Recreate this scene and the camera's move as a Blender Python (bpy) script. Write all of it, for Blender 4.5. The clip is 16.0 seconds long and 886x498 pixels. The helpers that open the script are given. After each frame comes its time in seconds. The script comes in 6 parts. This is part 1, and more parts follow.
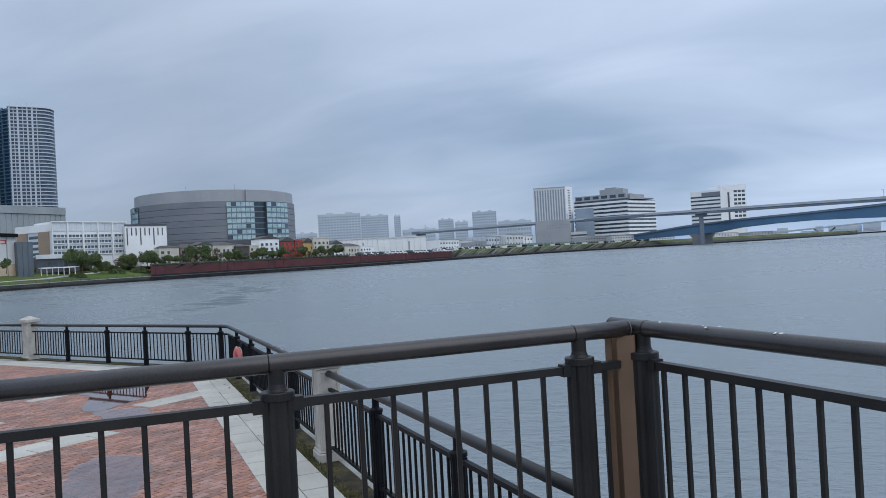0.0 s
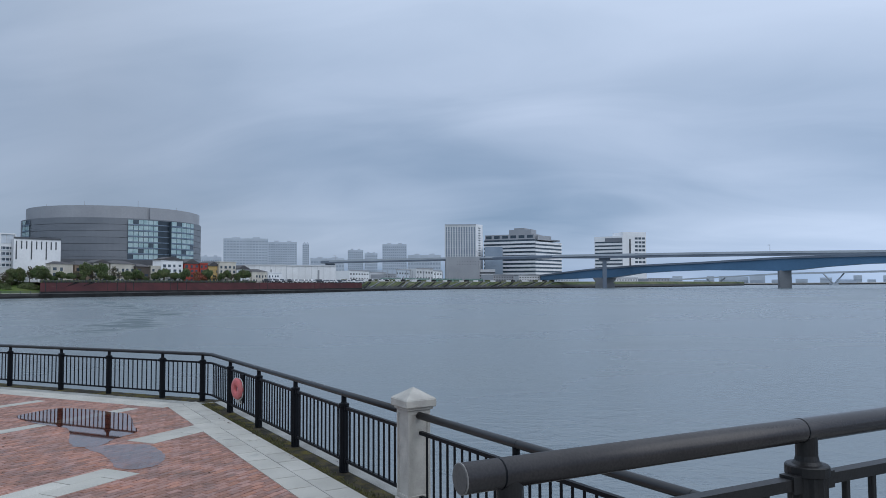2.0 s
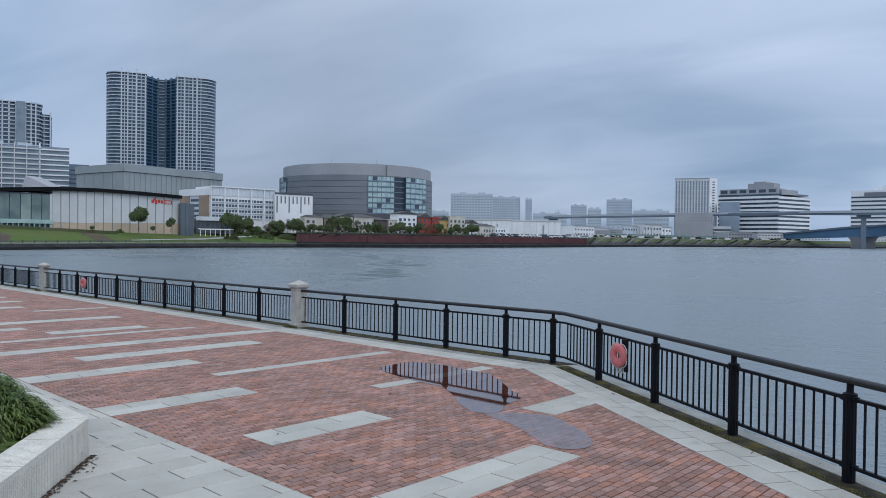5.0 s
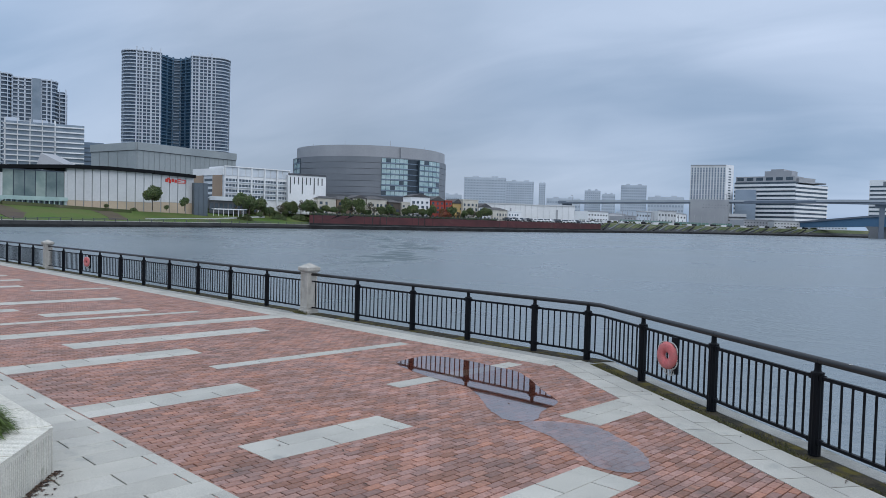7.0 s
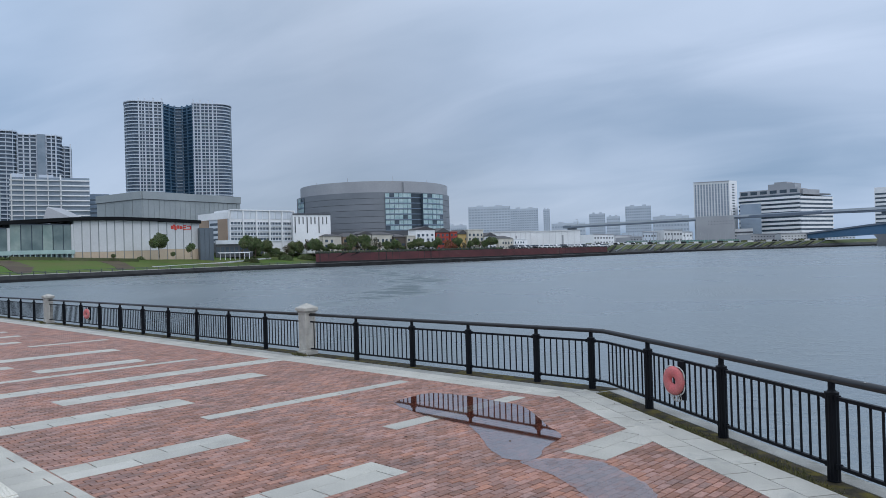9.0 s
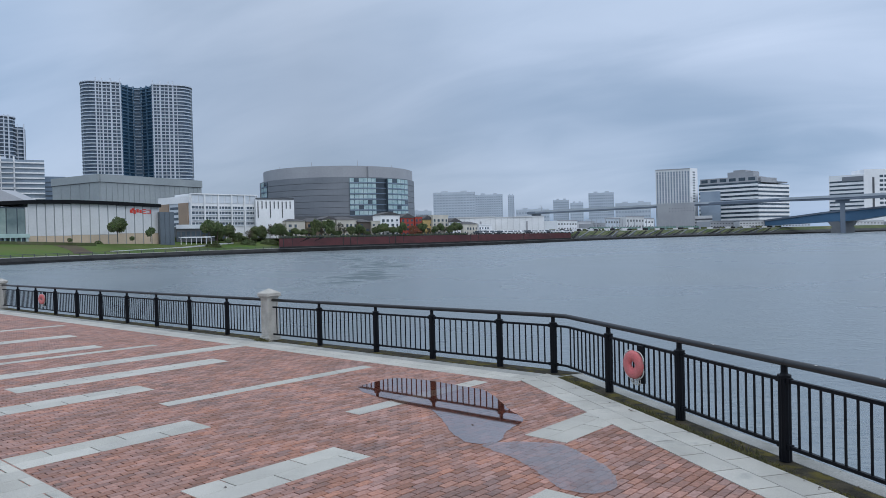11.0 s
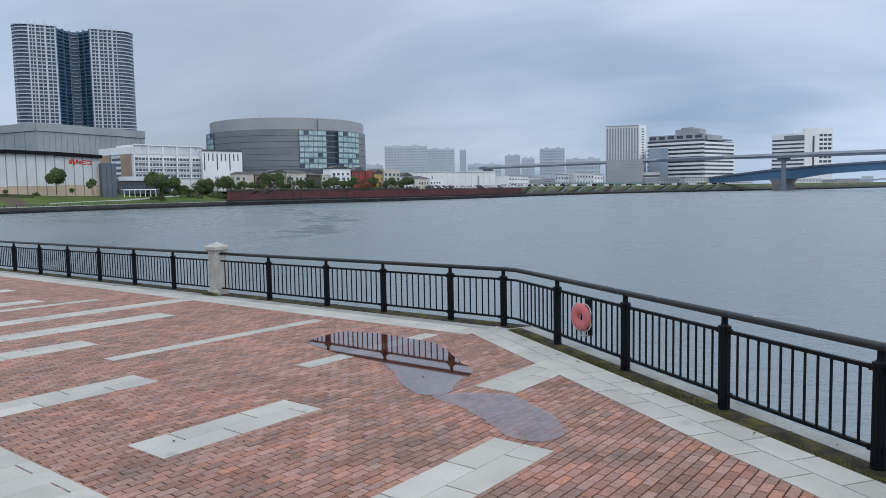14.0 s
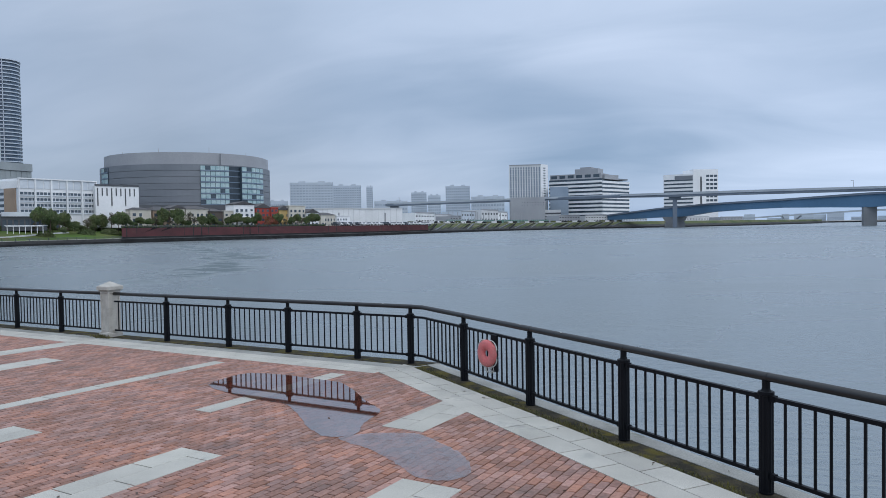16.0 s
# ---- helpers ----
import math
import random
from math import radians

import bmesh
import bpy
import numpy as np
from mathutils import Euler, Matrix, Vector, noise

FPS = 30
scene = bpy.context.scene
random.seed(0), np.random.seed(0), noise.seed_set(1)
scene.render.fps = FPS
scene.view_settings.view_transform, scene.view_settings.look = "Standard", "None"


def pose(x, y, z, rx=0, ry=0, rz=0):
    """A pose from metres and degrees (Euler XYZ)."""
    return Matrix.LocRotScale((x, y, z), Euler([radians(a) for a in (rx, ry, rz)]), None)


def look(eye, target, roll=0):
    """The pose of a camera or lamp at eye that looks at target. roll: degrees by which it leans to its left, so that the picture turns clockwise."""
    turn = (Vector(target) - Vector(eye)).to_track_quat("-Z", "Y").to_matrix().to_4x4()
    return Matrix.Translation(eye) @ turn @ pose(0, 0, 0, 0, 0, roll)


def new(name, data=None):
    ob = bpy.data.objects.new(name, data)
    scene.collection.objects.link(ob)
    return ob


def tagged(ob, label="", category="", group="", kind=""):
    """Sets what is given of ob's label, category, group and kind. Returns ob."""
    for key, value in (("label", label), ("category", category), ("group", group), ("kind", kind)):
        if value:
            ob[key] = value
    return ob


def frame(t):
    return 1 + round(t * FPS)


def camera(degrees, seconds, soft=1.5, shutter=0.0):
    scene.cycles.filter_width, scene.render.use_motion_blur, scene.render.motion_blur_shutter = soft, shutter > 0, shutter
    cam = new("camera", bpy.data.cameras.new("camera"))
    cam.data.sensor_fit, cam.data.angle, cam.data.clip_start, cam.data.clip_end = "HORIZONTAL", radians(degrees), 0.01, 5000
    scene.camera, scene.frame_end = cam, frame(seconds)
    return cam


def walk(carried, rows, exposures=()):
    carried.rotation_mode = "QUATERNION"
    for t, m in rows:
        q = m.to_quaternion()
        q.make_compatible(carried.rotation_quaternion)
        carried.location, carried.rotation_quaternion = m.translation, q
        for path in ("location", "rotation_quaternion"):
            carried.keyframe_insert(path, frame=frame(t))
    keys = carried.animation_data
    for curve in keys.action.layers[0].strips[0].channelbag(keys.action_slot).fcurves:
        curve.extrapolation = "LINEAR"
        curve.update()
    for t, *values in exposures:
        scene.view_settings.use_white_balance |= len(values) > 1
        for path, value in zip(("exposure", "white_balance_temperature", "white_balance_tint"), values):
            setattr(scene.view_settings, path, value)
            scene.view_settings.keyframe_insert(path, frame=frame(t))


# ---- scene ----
cam = camera(62.6, 16.0, soft=0.65)
PATH = [
    (0, (5.541, -1.575, 2.419), (4.996, 0.349, 2.434), -3.11),
    (0.5, (4.985, -1.616, 2.441), (4.585, 0.343, 2.469), -2.96),
    (1, (4.360, -1.561, 2.461), (4.090, 0.420, 2.528), -1.60),
    (1.5, (3.765, -1.535, 2.477), (3.585, 0.455, 2.564), 0.32),
    (2, (3.1420, -1.5090, 2.5030), (2.8450, 0.4660, 2.6010), -0.29),
    (2.5, (2.495, -1.493, 2.487), (2.006, 0.442, 2.612), -0.05),
    (3, (1.889, -1.429, 2.473), (1.195, 0.442, 2.616), 1.85),
    (3.5, (1.312, -1.305, 2.500), (0.558, 0.538, 2.686), 2.62),
    (4, (0.842, -1.120, 2.501), (0.115, 0.736, 2.671), 0.73),
    (4.5, (0.280, -0.884, 2.489), (-0.595, 0.913, 2.545), 0.40),
    (4.7, (0.018, -0.697, 2.457), (-0.857, 1.101, 2.459), 0.59),
    (6.8, (-1.076, 0.652, 2.428), (-1.948, 2.451, 2.350), 1.09),
    (7, (-1.145, 0.778, 2.410), (-2.045, 2.563, 2.337), 1.53),
    (7.5, (-1.185, 1.000, 2.471), (-2.116, 2.770, 2.445), 0.13),
    (8, (-1.104, 1.194, 2.430), (-2.034, 2.965, 2.443), -1.31),
    (10.5, (-1.076, 1.231, 2.418), (-1.968, 3.021, 2.411), -1.76),
    (11, (-1.071, 1.235, 2.417), (-1.903, 3.054, 2.388), -1.44),
    (11.5, (-1.079, 1.256, 2.412), (-1.823, 3.112, 2.360), -1.17),
    (12, (-1.069, 1.260, 2.417), (-1.760, 3.136, 2.355), -1.06),
    (12.5, (-1.070, 1.241, 2.413), (-1.757, 3.118, 2.347), -1.20),
    (13, (-1.068, 1.239, 2.413), (-1.761, 3.114, 2.338), -1.30),
    (13.5, (-1.066, 1.237, 2.412), (-1.765, 3.109, 2.320), -1.20),
    (14, (-1.082, 1.262, 2.399), (-1.791, 3.125, 2.243), -1.01),
    (14.5, (-1.085, 1.263, 2.401), (-1.825, 3.110, 2.197), -1.41),
    (15, (-1.076, 1.248, 2.405), (-1.833, 3.093, 2.248), -1.72),
    (15.5, (-1.055, 1.245, 2.409), (-1.707, 3.134, 2.323), -1.75),
    (16, (-1.072, 1.256, 2.417), (-1.538, 3.200, 2.357), -0.94),
]
walk(cam, [(t, look(eye, target, roll)) for t, eye, target, roll in PATH],
     [(0, 0.0, 6550, 10), (1.5, -0.11, 6500, 10), (2.5, -0.20, 6380, 10), (3.5, -0.19, 6350, 10), (4.5, -0.13, 6380, 10), (7, 0.0, 6550, 10), (11, 0.0, 6500, 10), (13, 0.02, 6450, 10), (14.5, 0.14, 6900, 10), (15.5, 0.06, 6850, 10), (16, 0.03, 6560, 10)])

# ---- sky, sun, exposure ----
world = bpy.data.worlds.new("overcast_sky")
scene.world = world
world.use_nodes = True
wt = world.node_tree
wt.nodes.clear()


def wnode(kind, **sets):
    n = wt.nodes.new(kind)
    for k, v in sets.items():
        n.inputs[k].default_value = v
    return n


def wmath(op, a, b):
    n = wt.nodes.new("ShaderNodeMath")
    n.operation = op
    for i, s in enumerate((a, b)):
        if isinstance(s, (int, float)):
            n.inputs[i].default_value = s
        else:
            wt.links.new(s, n.inputs[i])
    return n.outputs[0]


SUN_EL, SUN_AZ = radians(42), radians(125)
sky = wt.nodes.new("ShaderNodeTexSky")
sky.sky_type = "NISHITA"
sky.sun_disc = False
sky.sun_elevation, sky.sun_rotation = SUN_EL, SUN_AZ
coord = wt.nodes.new("ShaderNodeTexCoord")
split = wt.nodes.new("ShaderNodeSeparateXYZ")
wt.links.new(coord.outputs["Generated"], split.inputs[0])
rise = wmath("MAXIMUM", split.outputs["Z"], 0.0)
lift = wmath("ADD", rise, 0.30)
px, py = wmath("DIVIDE", split.outputs["X"], lift), wmath("DIVIDE", split.outputs["Y"], lift)
flat = wt.nodes.new("ShaderNodeCombineXYZ")
wt.links.new(px, flat.inputs[0])
wt.links.new(py, flat.inputs[1])
# cloud layer seen in perspective: broad banks and finer streaks
banks = wnode("ShaderNodeTexNoise", Scale=0.75, Detail=2.5, Roughness=0.45, Distortion=0.6)
streaks = wnode("ShaderNodeTexNoise", Scale=2.4, Detail=5.0, Roughness=0.5, Distortion=0.7)
turned = wt.nodes.new("ShaderNodeMapping")
turned.inputs["Rotation"].default_value = (0, 0, radians(-28))
turned.inputs["Scale"].default_value = (0.6, 1.3, 1)
turned.inputs["Location"].default_value = (1.7, 0.6, 0)
wt.links.new(flat.outputs[0], turned.inputs[0])
wt.links.new(turned.outputs[0], banks.inputs["Vector"])
wt.links.new(turned.outputs[0], streaks.inputs["Vector"])
cloud = wmath("ADD", wmath("MULTIPLY", banks.outputs[0], 0.72), wmath("MULTIPLY", streaks.outputs[0], 0.28))
tone = wt.nodes.new("ShaderNodeValToRGB")
tone.color_ramp.elements[0].position, tone.color_ramp.elements[0].color = 0.36, (0.178, 0.272, 0.425, 1)
tone.color_ramp.elements[1].position, tone.color_ramp.elements[1].color = 0.64, (0.42, 0.515, 0.69, 1)
wt.links.new(cloud, tone.inputs[0])
# an overcast sky is brightest overhead
# and a little brighter towards the side where the sun stands
side = wmath("ADD", wmath("MULTIPLY", split.outputs["X"], 0.94), wmath("MULTIPLY", split.outputs["Y"], 0.34))
grow = wmath("ADD", wmath("MULTIPLY", rise, 0.2), wmath("ADD", wmath("MULTIPLY", side, 0.13), 0.905))
# thinner cloud low over the open bay, and again far inland
low = wmath("POWER", wmath("SUBTRACT", 1.0, rise), 9.0)
grow = wmath("ADD", grow, wmath("MULTIPLY", wmath("MULTIPLY", wmath("MAXIMUM", wmath("ADD", side, 0.08), 0.0), 0.85), low))
grow = wmath("ADD", grow, wmath("MULTIPLY", wmath("MINIMUM", wmath("MAXIMUM", wmath("SUBTRACT", -0.42, side), 0.0), 0.25), 1.4))
# a darker bank between them
grow = wmath("SUBTRACT", grow, wmath("MULTIPLY", wmath("MAXIMUM", wmath("SUBTRACT", 0.26, wmath("ABSOLUTE", wmath("ADD", side, 0.25), 0.0)), 0.0), 0.62))
zenith = wmath("MULTIPLY", wmath("POWER", rise, 1.5), 1.05)
scaled = wt.nodes.new("ShaderNodeVectorMath")
scaled.operation = "SCALE"
wt.links.new(tone.outputs[0], scaled.inputs[0])
wt.links.new(grow, scaled.inputs["Scale"])
veil = wt.nodes.new("ShaderNodeVectorMath")
veil.operation = "SCALE"
veil.inputs["Scale"].default_value = 0.012
wt.links.new(sky.outputs[0], veil.inputs[0])
total = wt.nodes.new("ShaderNodeVectorMath")
total.operation = "ADD"
wt.links.new(scaled.outputs[0], total.inputs[0])
wt.links.new(veil.outputs[0], total.inputs[1])
brighter = wt.nodes.new("ShaderNodeVectorMath")
brighter.operation = "ADD"
wt.links.new(total.outputs[0], brighter.inputs[0])
overhead = wt.nodes.new("ShaderNodeVectorMath")
overhead.operation = "SCALE"
overhead.inputs[0].default_value = (0.93, 1.0, 1.07)
wt.links.new(zenith, overhead.inputs["Scale"])
wt.links.new(overhead.outputs[0], brighter.inputs[1])
ground_glow = wt.nodes.new("ShaderNodeBackground")
ground_glow.inputs["Strength"].default_value = 1.0
wt.links.new(brighter.outputs[0], ground_glow.inputs["Color"])
out = wt.nodes.new("ShaderNodeOutputWorld")
wt.links.new(ground_glow.outputs[0], out.inputs["Surface"])

sun = new("sun", bpy.data.lights.new("sun", "SUN"))
sun.data.energy, sun.data.angle, sun.data.color = 0.75, radians(60), (1.0, 0.985, 0.96)
sun.matrix_world = look((0, 0, 0), (-math.sin(SUN_AZ) * math.cos(SUN_EL), -math.cos(SUN_AZ) * math.cos(SUN_EL), -math.sin(SUN_EL)))
scene.view_settings.exposure = 0.0


# ---- materials ----
def material(name, color, second=None, rough=0.7, scale=6.0, metal=0.0, bump=0.0, fine=60.0, spec=0.5, stain=None, per="", spread=0.0, stretch=(1, 1, 1)):
    """A surface with broad patches, fine grain and a little relief; per: varied piece by piece ("object" or "island")."""
    m = bpy.data.materials.new(name)
    m.use_nodes = True
    nt = m.node_tree
    b = nt.nodes["Principled BSDF"]
    b.inputs["Metallic"].default_value = metal
    b.inputs["Specular IOR Level"].default_value = spec
    geo = nt.nodes.new("ShaderNodeNewGeometry")
    mapped = nt.nodes.new("ShaderNodeMapping")
    mapped.inputs["Scale"].default_value = stretch
    nt.links.new(geo.outputs["Position"], mapped.inputs[0])
    broad = nt.nodes.new("ShaderNodeTexNoise")
    broad.inputs["Scale"].default_value = scale
    broad.inputs["Detail"].default_value = 4
    grain = nt.nodes.new("ShaderNodeTexNoise")
    grain.inputs["Scale"].default_value = fine
    grain.inputs["Detail"].default_value = 3
    for n in (broad, grain):
        nt.links.new(mapped.outputs[0], n.inputs["Vector"])
    second = second or tuple(c * 0.72 for c in color)
    mix = nt.nodes.new("ShaderNodeMix")
    mix.data_type = "RGBA"
    mix.inputs["A"].default_value = (*color, 1)
    mix.inputs["B"].default_value = (*second, 1)
    ramp = nt.nodes.new("ShaderNodeMapRange")
    ramp.inputs["From Min"].default_value, ramp.inputs["From Max"].default_value = 0.35, 0.65
    nt.links.new(broad.outputs[0], ramp.inputs[0])
    nt.links.new(ramp.outputs[0], mix.inputs["Factor"])
    hsv = nt.nodes.new("ShaderNodeHueSaturation")
    nt.links.new(mix.outputs["Result"], hsv.inputs["Color"])
    val = nt.nodes.new("ShaderNodeMapRange")
    swing = 0.2 if fine > 5 else 0.04
    val.inputs["To Min"].default_value, val.inputs["To Max"].default_value = 1 - swing, 1 + swing
    val.inputs["From Min"].default_value, val.inputs["From Max"].default_value = 0.3, 0.7
    nt.links.new(grain.outputs[0], val.inputs[0])
    last = val.outputs[0]
    if per:
        rnd = nt.nodes.new("ShaderNodeObjectInfo").outputs["Random"] if per == "object" else geo.outputs["Random Per Island"]
        v2 = nt.nodes.new("ShaderNodeMapRange")
        v2.inputs["To Min"].default_value, v2.inputs["To Max"].default_value = 1 - spread, 1 + spread
        nt.links.new(rnd, v2.inputs[0])
        mul = nt.nodes.new("ShaderNodeMath")
        mul.operation = "MULTIPLY"
        nt.links.new(val.outputs[0], mul.inputs[0])
        nt.links.new(v2.outputs[0], mul.inputs[1])
        last = mul.outputs[0]
        white = nt.nodes.new("ShaderNodeTexWhiteNoise")
        white.noise_dimensions = "1D"
        nt.links.new(rnd, white.inputs["W"])
        hue = nt.nodes.new("ShaderNodeMapRange")
        hue.inputs["To Min"].default_value, hue.inputs["To Max"].default_value = 0.5 - 0.018 * spread, 0.5 + 0.010 * spread
        nt.links.new(white.outputs["Value"], hue.inputs[0])
        nt.links.new(hue.outputs[0], hsv.inputs["Hue"])
        sat = nt.nodes.new("ShaderNodeMapRange")
        sat.inputs["To Min"].default_value, sat.inputs["To Max"].default_value = 1 - 0.8 * spread, 1 + 0.25 * spread
        nt.links.new(white.outputs["Value"], sat.inputs[0])
        nt.links.new(sat.outputs[0], hsv.inputs["Saturation"])
    nt.links.new(last, hsv.inputs["Value"])
    color_out = hsv.outputs[0]
    if stain:
        sn = nt.nodes.new("ShaderNodeTexNoise")
        sn.inputs["Scale"].default_value = stain[1]
        sn.inputs["Detail"].default_value = 6
        sn.inputs["Roughness"].default_value = 0.65
        nt.links.new(geo.outputs["Position"], sn.inputs["Vector"])
        sr = nt.nodes.new("ShaderNodeMapRange")
        sr.inputs["From Min"].default_value, sr.inputs["From Max"].default_value = stain[2], stain[2] + 0.12
        nt.links.new(sn.outputs[0], sr.inputs[0])
        m2 = nt.nodes.new("ShaderNodeMix")
        m2.data_type = "RGBA"
        nt.links.new(sr.outputs[0], m2.inputs["Factor"])
        nt.links.new(color_out, m2.inputs["A"])
        m2.inputs["B"].default_value = (*stain[0], 1)
        color_out = m2.outputs["Result"]
    nt.links.new(color_out, b.inputs["Base Color"])
    rr = nt.nodes.new("ShaderNodeMapRange")
    rr.inputs["To Min"].default_value, rr.inputs["To Max"].default_value = rough * 0.8, min(1.0, rough * 1.15)
    nt.links.new(broad.outputs[0], rr.inputs[0])
    nt.links.new(rr.outputs[0], b.inputs["Roughness"])
    if bump:
        bp = nt.nodes.new("ShaderNodeBump")
        bp.inputs["Strength"].default_value = bump
        bp.inputs["Distance"].default_value = 0.01
        nt.links.new(grain.outputs[0], bp.inputs["Height"])
        nt.links.new(bp.outputs[0], b.inputs["Normal"])
    return m


METAL = material("dark_painted_metal", (0.0022, 0.0034, 0.0058), (0.0045, 0.0055, 0.0080), rough=0.5, scale=3, fine=120, bump=0.08, spec=0.16)
# lighter, browner copy of the dark metal, for the terrace railings
METALW = material("lighter_terrace_paint", (0.013, 0.0125, 0.013), (0.020, 0.0185, 0.018), rough=0.45, scale=4, fine=120, bump=0.08, spec=0.3)
RAILM = material("worn_handrail_paint", (0.024, 0.0205, 0.0215), (0.036, 0.031, 0.031), rough=0.26, scale=5, fine=140, bump=0.04, stain=((0.10, 0.095, 0.09), 9, 0.70))
WORN = material("worn_bare_edge", (0.26, 0.25, 0.24), (0.06, 0.055, 0.05), rough=0.5, scale=14, fine=120)
CAPM = material("scuffed_end_cap", (0.085, 0.080, 0.080), (0.06, 0.056, 0.056), rough=0.4, scale=12, fine=140)
RAILP = material("black_handrail_paint", (0.0075, 0.008, 0.0095), (0.013, 0.013, 0.014), rough=0.40, scale=5, fine=140, bump=0.1, stain=((0.09, 0.085, 0.08), 9, 0.72))
TAN = material("brown_steel", (0.20, 0.120, 0.072), (0.165, 0.098, 0.06), rough=0.6, scale=4, fine=400, bump=0.05)
BRICK = material("brick_paver", (0.305, 0.143, 0.100), (0.228, 0.120, 0.091), spec=0.38, rough=0.64, scale=1.1, fine=26, bump=0.5, per="object", spread=0.28, stain=((0.115, 0.080, 0.066), 2.2, 0.61))
BRICKS = material("brick_paver_field", (0.305, 0.143, 0.100), (0.228, 0.120, 0.091), spec=0.38, rough=0.64, scale=1.1, fine=26, bump=0.5, per="island", spread=0.28, stain=((0.115, 0.080, 0.066), 2.2, 0.61))
SLAB = material("granite_slab", (0.425, 0.408, 0.362), (0.355, 0.342, 0.306), spec=0.35, rough=0.68, scale=1.4, fine=110, bump=0.25, per="object", spread=0.09, stain=((0.25, 0.255, 0.24), 1.1, 0.62))
JOINT = material("dark_joint_sand", (0.045, 0.036, 0.030), (0.028, 0.025, 0.021), rough=0.9, scale=3, fine=90)
# moss of the verge; also colours the shadow strip on the kerb
MOSS_SHADE = material("mossy_and_shaded_concrete", (0.052, 0.043, 0.028), (0.020, 0.019, 0.013), spec=0.15, rough=0.95, scale=5.0, fine=55, bump=1.0, stain=((0.085, 0.070, 0.014), 3.2, 0.49))
MOSSY = material("moss_cushion", (0.10, 0.085, 0.018), (0.055, 0.060, 0.018), rough=0.95, scale=3.0, fine=60, per="island", spread=0.4)
DROP = material("dried_white_dropping", (0.72, 0.72, 0.69), (0.55, 0.55, 0.52), rough=0.9, scale=30, fine=90)
KERB = material("sea_wall_concrete", (0.30, 0.30, 0.28), (0.2, 0.2, 0.185), rough=0.85, scale=1.5, fine=60, bump=0.4, stain=((0.10, 0.10, 0.07), 1.3, 0.6))
GRANITE = material("weathered_granite", (0.44, 0.42, 0.38), (0.34, 0.325, 0.295), rough=0.75, scale=5, fine=130, bump=0.4, stain=((0.16, 0.16, 0.11), 4, 0.66))
PLANTER = material("pale_ribbed_stone", (0.64, 0.615, 0.545), (0.53, 0.51, 0.455), spec=0.3, rough=0.85, scale=3, fine=80, bump=0.4, stain=((0.30, 0.29, 0.22), 4, 0.60))
SOIL = material("planter_soil", (0.07, 0.055, 0.04), (0.09, 0.10, 0.03), rough=0.95, scale=4, fine=40, bump=0.8)
LEAF = material("strappy_leaf", (0.062, 0.108, 0.018), (0.095, 0.135, 0.026), spec=0.25, rough=0.6, scale=5, fine=30, per="island", spread=0.3)
RINGM = material("faded_red_buoy", (0.56, 0.125, 0.125), (0.50, 0.17, 0.165), rough=0.6, scale=6, fine=60, bump=0.1)
ROPE = material("white_rope", (0.6, 0.6, 0.57), rough=0.9, scale=30, fine=90)


